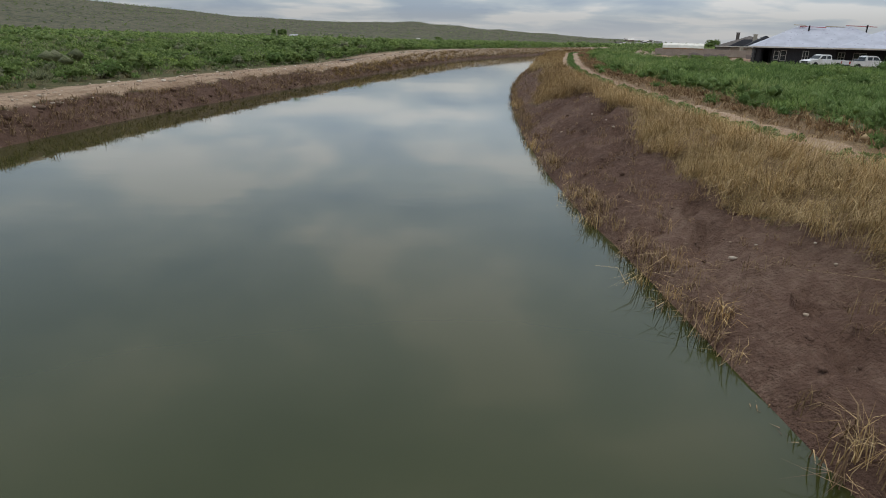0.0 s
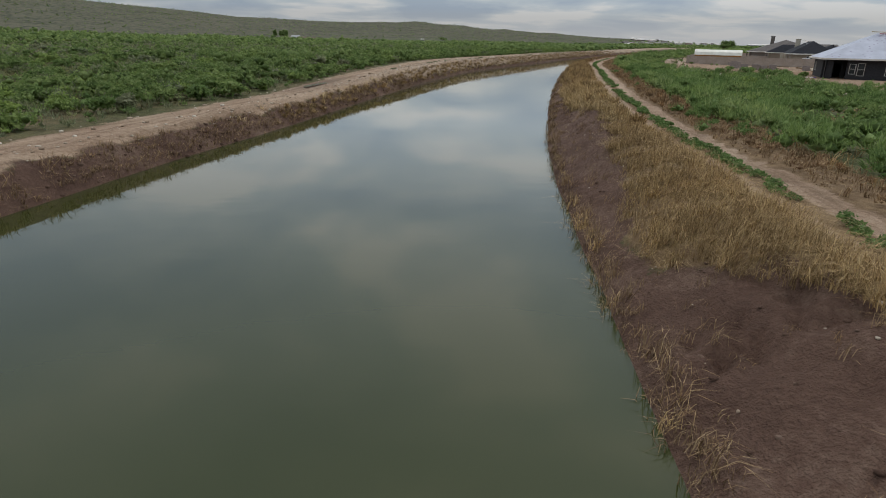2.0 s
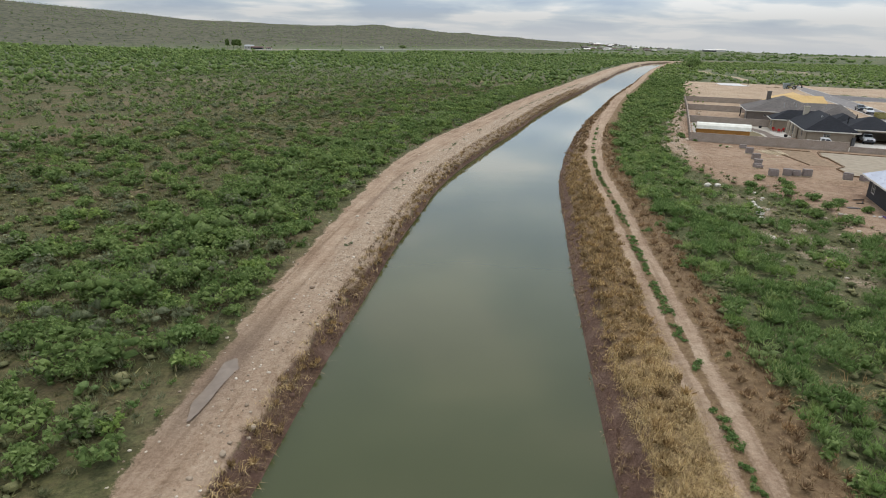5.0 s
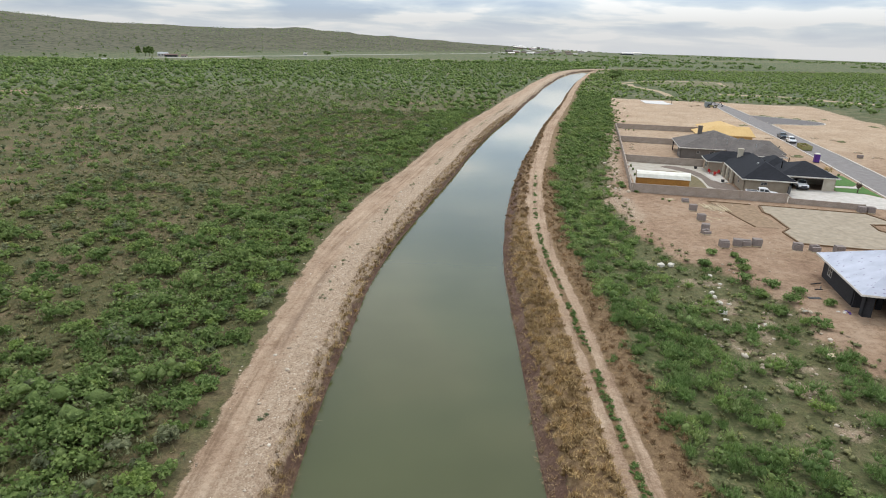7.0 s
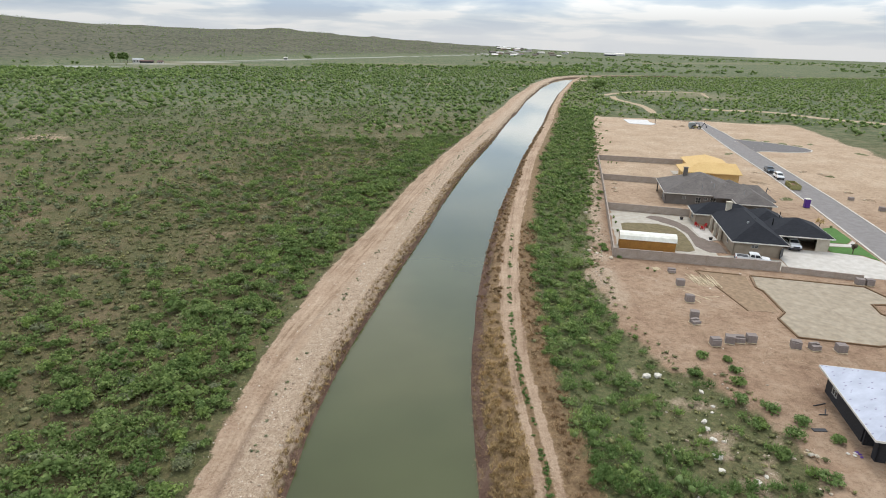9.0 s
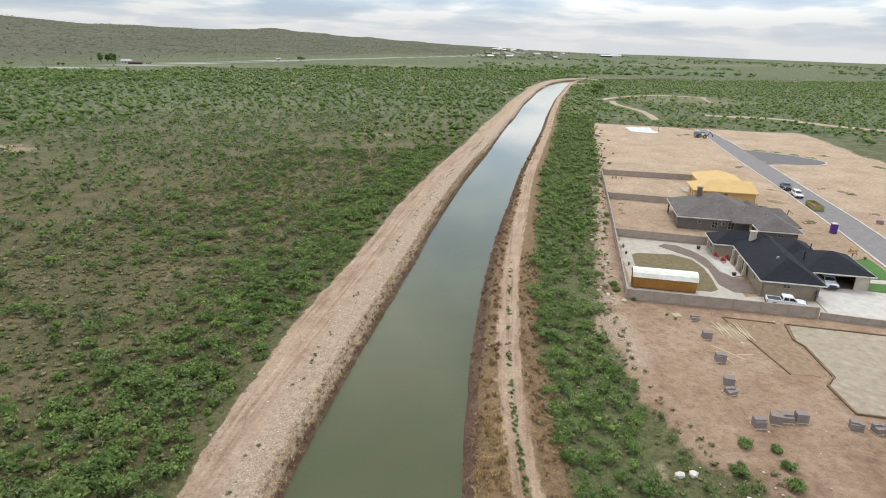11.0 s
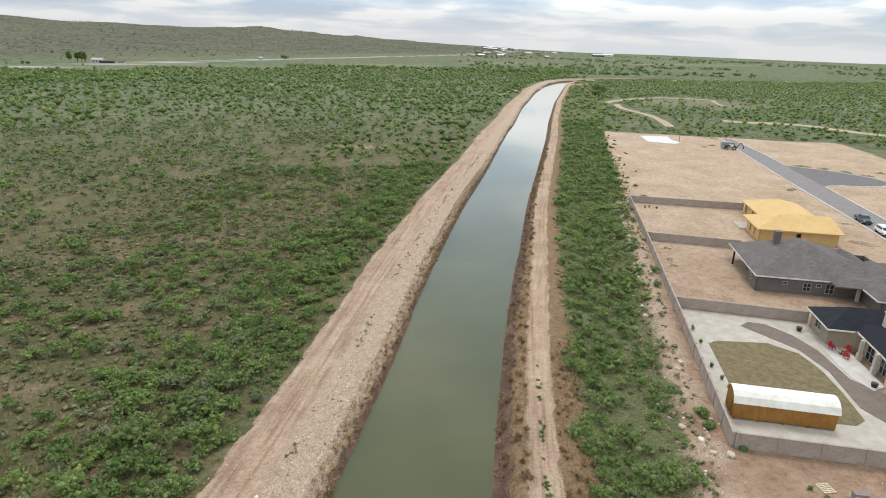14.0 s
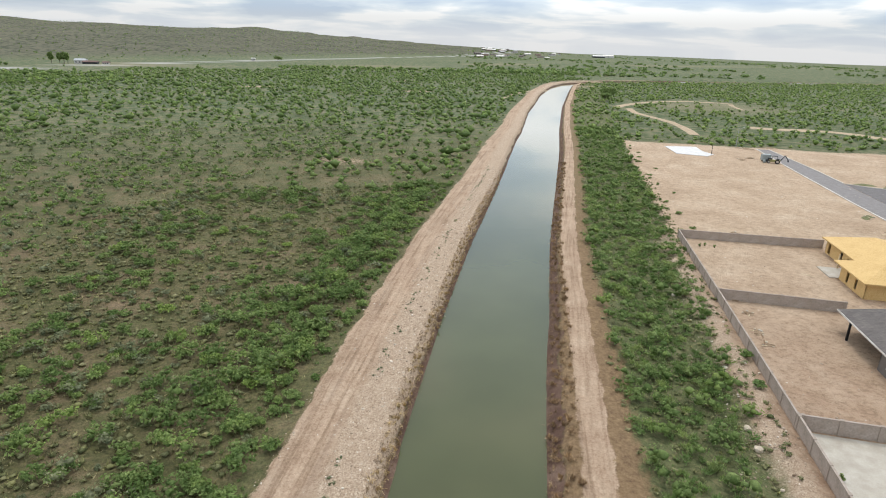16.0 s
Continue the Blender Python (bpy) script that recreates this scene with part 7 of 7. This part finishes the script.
M_stone = stone_material()
x, y = scatter(-22, 120, -5, 330, 0.4)
el = (left_edge(y) - x) * lean_of(y, left_edge)
rw = np.interp(y, *ROAD_W)
keep = (el > 1.1) & (el < 2.0 + 0.55 * (rw - 2) * rng.uniform(0.5, 1.0, x.size)) & (rng.uniform(0, 1, x.size) < np.interp(y, [0, 60, 100, 150], [0.14, 0.34, 0.5, 0.5]))
keep |= (el > rw - 0.6) & (el < rw + 0.5) & (rng.uniform(0, 1, x.size) < 0.18)
keep |= (el > 1) & (el < rw) & (rng.uniform(0, 1, x.size) < 0.06)
p, _ = on_ground(x[keep], y[keep])
stones("rubble", p, np.clip(rng.lognormal(-2.05, 0.5, len(p)), 0.06, 0.5), M_stone, "pale limestone rubble along the dirt road")
x, y = scatter(40, 110, 140, 290, 0.6)
vv, uu = to_lot(x, y)
keep = (vv > -7.5 + 1.5 * wave(x, y, 0.2)) & (vv < -0.4) & (uu > -22) & (rng.uniform(0, 1, x.size) < 0.62)
p, _ = on_ground(x[keep], y[keep])
stones("rubble", p, np.clip(rng.lognormal(-1.8, 0.55, len(p)), 0.1, 0.9), M_stone, "loose rubble on the bank below the wall")
x, y = scatter(26, 52, 84, 140, 0.7)
keep = (verge_cover(x, y) < 0.4) & (np.interp(y, *PAD_EDGE) - x > -1) & (rng.uniform(0, 1, x.size) < 0.1 + 0.6 * (wave(x, y, 0.4, 4.0) > 0.15))
p, _ = on_ground(x[keep], y[keep])
stones("rubble", p, np.clip(rng.lognormal(-1.6, 0.6, len(p)), 0.08, 0.9), M_stone, "scattered limestone rubble among weeds")
x, y = scatter(-2, 12, 0, 60, 0.8)
er = (x - right_edge(y)) * lean_of(y, right_edge)
keep = (er > 0.3) & (er < 4) & (rng.uniform(0, 1, x.size) < 0.4)
p, _ = on_ground(x[keep], y[keep])
stones("pebbles", p, np.clip(rng.lognormal(-2.7, 0.4, len(p)), 0.03, 0.16), M_stone, "small pale stones in the earth bank")

def clod_material():
    k = Mat("earth_clods", 0.95, spec=0.1)
    c = k.ramp(k.island(), (0.0, (0.085, 0.05, 0.036)), (0.6, (0.145, 0.088, 0.064)), (1.0, (0.22, 0.15, 0.11)))
    k.color(k.mix(1.0, c, k.ramp(k.noise(14, 4), (0.3, (0.75, 0.75, 0.75)), (0.7, (1.15, 1.15, 1.15))), "MULTIPLY"))
    k.bump(k.noise(30, 4), 0.8, 0.03)
    return k.m


M_clod = clod_material()
x, y = scatter(-2, 12, 2, 75, 0.3)
er = (x - right_edge(y)) * lean_of(y, right_edge)
keep = (er > 0.1) & (er < np.interp(y, *BANK_C) + 0.3) & (rng.uniform(0, 1, x.size) < 0.25 + 0.5 * (wave(x, y, 0.8, 6.0) > 0.1))
p, _ = on_ground(x[keep], y[keep])
stones("clods", p - np.array([0, 0, 0.03]), np.clip(rng.lognormal(-2.6, 0.5, len(p)), 0.04, 0.2), M_clod, "clods of dark brown earth on the slumped bank")
x, y = scatter(-22, 12, 20, 95, 0.35)
el = (left_edge(y) - x) * lean_of(y, left_edge)
keep = (el > 0.05) & (el < 1.3) & (rng.uniform(0, 1, x.size) < 0.5)
p, _ = on_ground(x[keep], y[keep])
stones("clods", p - np.array([0, 0, 0.03]), np.clip(rng.lognormal(-1.8, 0.5, len(p)), 0.08, 0.5), M_clod, "clods of dark brown earth on the canal bank")
x, y = scatter(40, 200, 95, 380, 1.5)
vv, uu = to_lot(x, y)
keep = (on_ground(x, y)[1]["pad"] > 0.6) & (vv < 70) & (rng.uniform(0, 1, x.size) < 0.27) & ((uu < -3) | (uu > 100) | ((vv > 1) & (vv < 16) & (uu > 34)))
p, _ = on_ground(x[keep], y[keep])
stones("gravel", p, np.clip(rng.lognormal(-2.0, 0.5, len(p)), 0.06, 0.45), M_stone, "scattered small stones on the bare building land")

# boulders that stand out
for i, (bx, by, s) in enumerate(((39.9, 128.4, 1.1), (41.2, 128.3, 1.2), (44.4, 124.4, 0.7), (44.0, 121.6, 0.6), (41.4, 119.2, 0.8), (41.0, 118.0, 0.7), (40.4, 116.2, 0.9), (39.2, 113.8, 1.1), (38.4, 111.9, 0.9), (40.6, 110.0, 1.0),
                                 (45.8, 122.6, 0.5), (43.2, 120.6, 0.5), (42.0, 110.6, 0.6), (53.2, 165.8, 1.0), (51.4, 166.0, 0.7), (58.5, 182.4, 0.9), (57.3, 181.2, 0.8), (51.6, 171.2, 0.9), (62.0, 196.6, 1.2), (63.2, 199.8, 1.0), (36.8, 140.4, 0.6))):
    o = new("boulder", stone_mesh("boulder", M_rockw if i < 13 else M_rock, 20 + i, 0.75))
    o.matrix_world = pose(bx, by, z_at(bx, by) - 0.1, 0, 0, i * 50) @ Matrix.Diagonal((s, s * 0.8, s * 0.8, 1))
    tagged(o, "pale limestone boulder among the weeds" if i < 13 else "tan boulder on the rubble bank", "boulder", "boulders at the edge of the land")


# single bushes
def bush_thing(x, y, R, h, mat, label, seed, n=420, leaf=0.13):
    t = thing("bush", pose(x, y, z_at(x, y) - 0.05, 0, 0, seed * 40), label, "bush", "single bushes")
    v, tn = blob_leaves([(0, 0, 0)], [R], [h], [0.3 + 0.4 * ((seed * 37) % 10) / 10], n, leaf, 7)
    o = new("crown", tri_mesh("crown", v, tn, mat))
    o.parent = t
    bm = bmesh.new()
    r = random.Random(seed)
    for _ in range(6):
        a = r.uniform(0, math.tau)
        add_rod(bm, (0.05 * math.cos(a), 0.05 * math.sin(a), 0), (R * 0.55 * math.cos(a), R * 0.55 * math.sin(a), h * 0.65), 0.035, 0.012, 5)
    part("trunk", bm, M_bark, t)
    return t


seed = 1
for yy_ in (22, 30, 38, 47, 55, 62, 66, 73, 82, 90, 97, 104, 112, 119, 128, 136, 147, 158, 170, 183, 196, 210):
    off = 1.4 + 1.6 * ((seed * 13) % 7) / 7
    xx_ = float(left_edge(np.array([float(yy_)]))[0]) - (float(np.interp(yy_, *ROAD_W)) + off) * 1.05
    bush_thing(xx_, yy_, 0.8 + 0.1 * (seed % 5), 0.9 + 0.12 * (seed % 4), (M_bright, M_shrub, M_shrub_g)[seed % 3], ("bright green", "dark green", "grey-green")[seed % 3] + " leafy bush at the roadside edge", seed)
    seed += 1
for bx, by, R in ((50.5, 127.0, 0.9), (49.0, 124.5, 1.1), (47.2, 121.5, 1.2), (49.0, 119.4, 1.1), (46.4, 117.6, 1.0), (48.4, 115.2, 1.2), (50.8, 116.8, 1.0), (45.4, 112.6, 1.1), (52.2, 113.6, 0.9), (46.8, 108.6, 1.2), (51.0, 129.6, 0.8), (48.6, 131.0, 0.9), (45.6, 127.4, 1.0), (57.5, 121.0 - 11, 0.6),
                  (54.6, 172.6, 0.9), (54.4, 170.6, 0.8), (55.2, 166.6, 0.5), (69.2, 205.6, 0.8), (72.4, 212.0, 0.9), (89.5, 250.6, 0.8), (84.5, 241.0, 0.8)):
    bush_thing(bx, by, R, R * 0.95, M_bright if seed % 3 else M_shrub, "green bush growing on the rubble edge" if by > 160 else "dark green bush on the edge of bare land", seed, 380, 0.13)
    seed += 1
for v_, u_ in ((0.9, 25.1), (1.1, 21.0), (1.1, 14.8), (1.7, 11.8), (6.0, -7.4), (4.9, -6.4), (2.6, 92.8), (3.6, 93.4), (5.2, 92.6), (46.6, 31.0)):
    bx, by = lot(v_, u_)
    bush_thing(bx, by, 0.32, 0.75 if u_ > 5 else 0.4, M_shrub, "small young shrub planted by the wall" if u_ > 5 else "small weed on bare dirt", seed, 120, 0.08)
    seed += 1
# edge row of small bushes on the bare land
for k in range(64):
    s_ = k / 63
    bx, by = lot(-1.5 + 2.6 * math.sin(k * 2.3) + 2.0 * math.sin(k * 5.1) + (2.5 if k % 4 == 0 else 0), 98 + s_ * 128 + 1.5 * math.sin(k * 7.7))
    bush_thing(bx, by, 0.45 + 0.75 * ((k * 7) % 5) / 5, 0.45 + 0.35 * ((k * 3) % 4) / 4, M_shrub, "small dark bush along the edge of bare land", seed, 90, 0.16)
    seed += 1


def tree(x, y, h, R, label, trunk=0.16, mat=None, n=1400, slim=1.0):
    t = thing("tree", pose(x, y, z_at(x, y) - 0.1), label, "tree")
    bm = bmesh.new()
    add_rod(bm, (0, 0, 0), (0.1, 0.05, h * 0.55), trunk, trunk * 0.6, 8)
    r = random.Random(int(x * 3 + y))
    for _ in range(7):
        a = r.uniform(0, math.tau)
        add_rod(bm, (0.08, 0.04, h * r.uniform(0.3, 0.5)), (R * 0.6 * math.cos(a), R * 0.6 * math.sin(a), h * r.uniform(0.6, 0.9)), trunk * 0.4, trunk * 0.12, 6)
    part("trunk", bm, M_bark, t)
    v, tn = blob_leaves([(0, 0, h * 0.2)], [R], [h * 0.78], [0.35], n, 0.05 * h * slim, 9)
    o = new("crown", tri_mesh("crown", v, tn, mat or M_shrub))
    o.parent = t


tx, ty = lot(44.0, 12.9)
tree(tx, ty, 2.6, 0.9, "young tree with dark trunk on the front lawn", 0.12, M_bark, 60)
tx, ty = lot(44.5, 31.5)
tree(tx, ty, 2.4, 1.2, "small bare-looking ornamental tree by the house", 0.08, M_dry, 160)
tree(236, 572, 9, 6.5, "dark round tree beside the canal bend", 0.35)
tree(228, 560, 6, 4.5, "dark tree beside the canal bend", 0.3)
for hx_, hy_ in ((-262, 965), (-256, 972), (-250, 968), (-244, 962)):
    tree(hx_, hy_, 13, 3.0, "tall dark cypress beside the distant farm", 0.3, M_shrub, 300, 2.2)
tree(-18, 1185, 9, 8, "lone round tree on the far plain", 0.4, M_shrub, 300, 2.0)

# puddle on the left road
pb = bmesh.new()
vsp = []
for i in range(26):
    a = i / 26 * math.tau
    vsp.append(pb.verts.new(((0.52 + 0.1 * math.sin(5 * a) + 0.07 * math.sin(3 * a + 1)) * math.cos(a), (5.0 + 0.5 * math.sin(4 * a)) * math.sin(a), 0)))
pb.faces.new(vsp)
M_pud = plain("puddle_water", (0.21, 0.155, 0.112), 0.16, grain=2, var=0.1, spec=0.3)
pud = part("puddle", pb, M_pud)
pud.matrix_world = pose(-11.9, 78.4, z_at(-11.9, 78.4) + 0.015, 0, 0, -7.5)
tagged(pud, "long shallow muddy puddle in a wheel rut", "puddle", kind="structure")

# ---------------------------------------------------------------- far buildings
def far_house(x, y, w, d, h, mat, roofm, label, turn=0):
    t = thing("farm_building", pose(x, y, z_at(x, y) - 0.2, 0, 0, turn), label, "building", "distant buildings")
    part("wall", box(-w / 2, w / 2, -d / 2, d / 2, 0, h), mat, t)
    part("roof", hip_roof(-w / 2 - 0.5, w / 2 + 0.5, -d / 2 - 0.5, d / 2 + 0.5, h, h + min(w, d) * 0.22, 0.3, 0.3), roofm, t)
    for i in range(3):
        part("window", box(-w / 3 + i * w / 3 - 0.6, -w / 3 + i * w / 3 + 0.6, -d / 2 - 0.06, -d / 2, h * 0.35, h * 0.75), M_glass, t)
    return t


M_farw, M_redroof = plain("pale_plaster", (0.6, 0.58, 0.55), 0.8), plain("brown_red_roof", (0.16, 0.10, 0.085), 0.8)
far_house(-234, 974, 12, 9, 4.0, M_farw, M_steel, "white farmhouse with grey metal roof")
far_house(-222, 968, 16, 7, 2.6, M_bump, M_redroof, "long low dark farm shed with brown roof")
far_house(-205, 966, 7, 6, 2.4, M_farw, M_redroof, "small pale farm hut on red earth")
far_house(-55, 1185, 6, 4, 4, M_farw, M_trim, "small white roadside cabin")
rv = random.Random(3)
for i in range(30):
    r_, a_ = rv.uniform(1850, 2500), radians(rv.uniform(15.2, 22.5))
    far_house(r_ * math.sin(a_), 70 + r_ * math.cos(a_), rv.uniform(8, 24), rv.uniform(8, 14), rv.uniform(2.5, 4.5), (M_stucco, M_greyw, M_farw)[i % 3], (M_greyw, M_trim, M_steel, M_redroof)[i % 4],
              ("distant building with dull grey roof", "distant low building with white roof", "distant plastered building with grey metal roof", "distant building with brown roof")[i % 4], rv.uniform(-20, 20))
far_house(990, 2130, 40, 16, 5, M_bump, M_steel, "long distant barn with blue-grey roof", -10)
far_house(1040, 2160, 36, 16, 6, M_farw, M_trim, "long distant barn with white roof", -10)
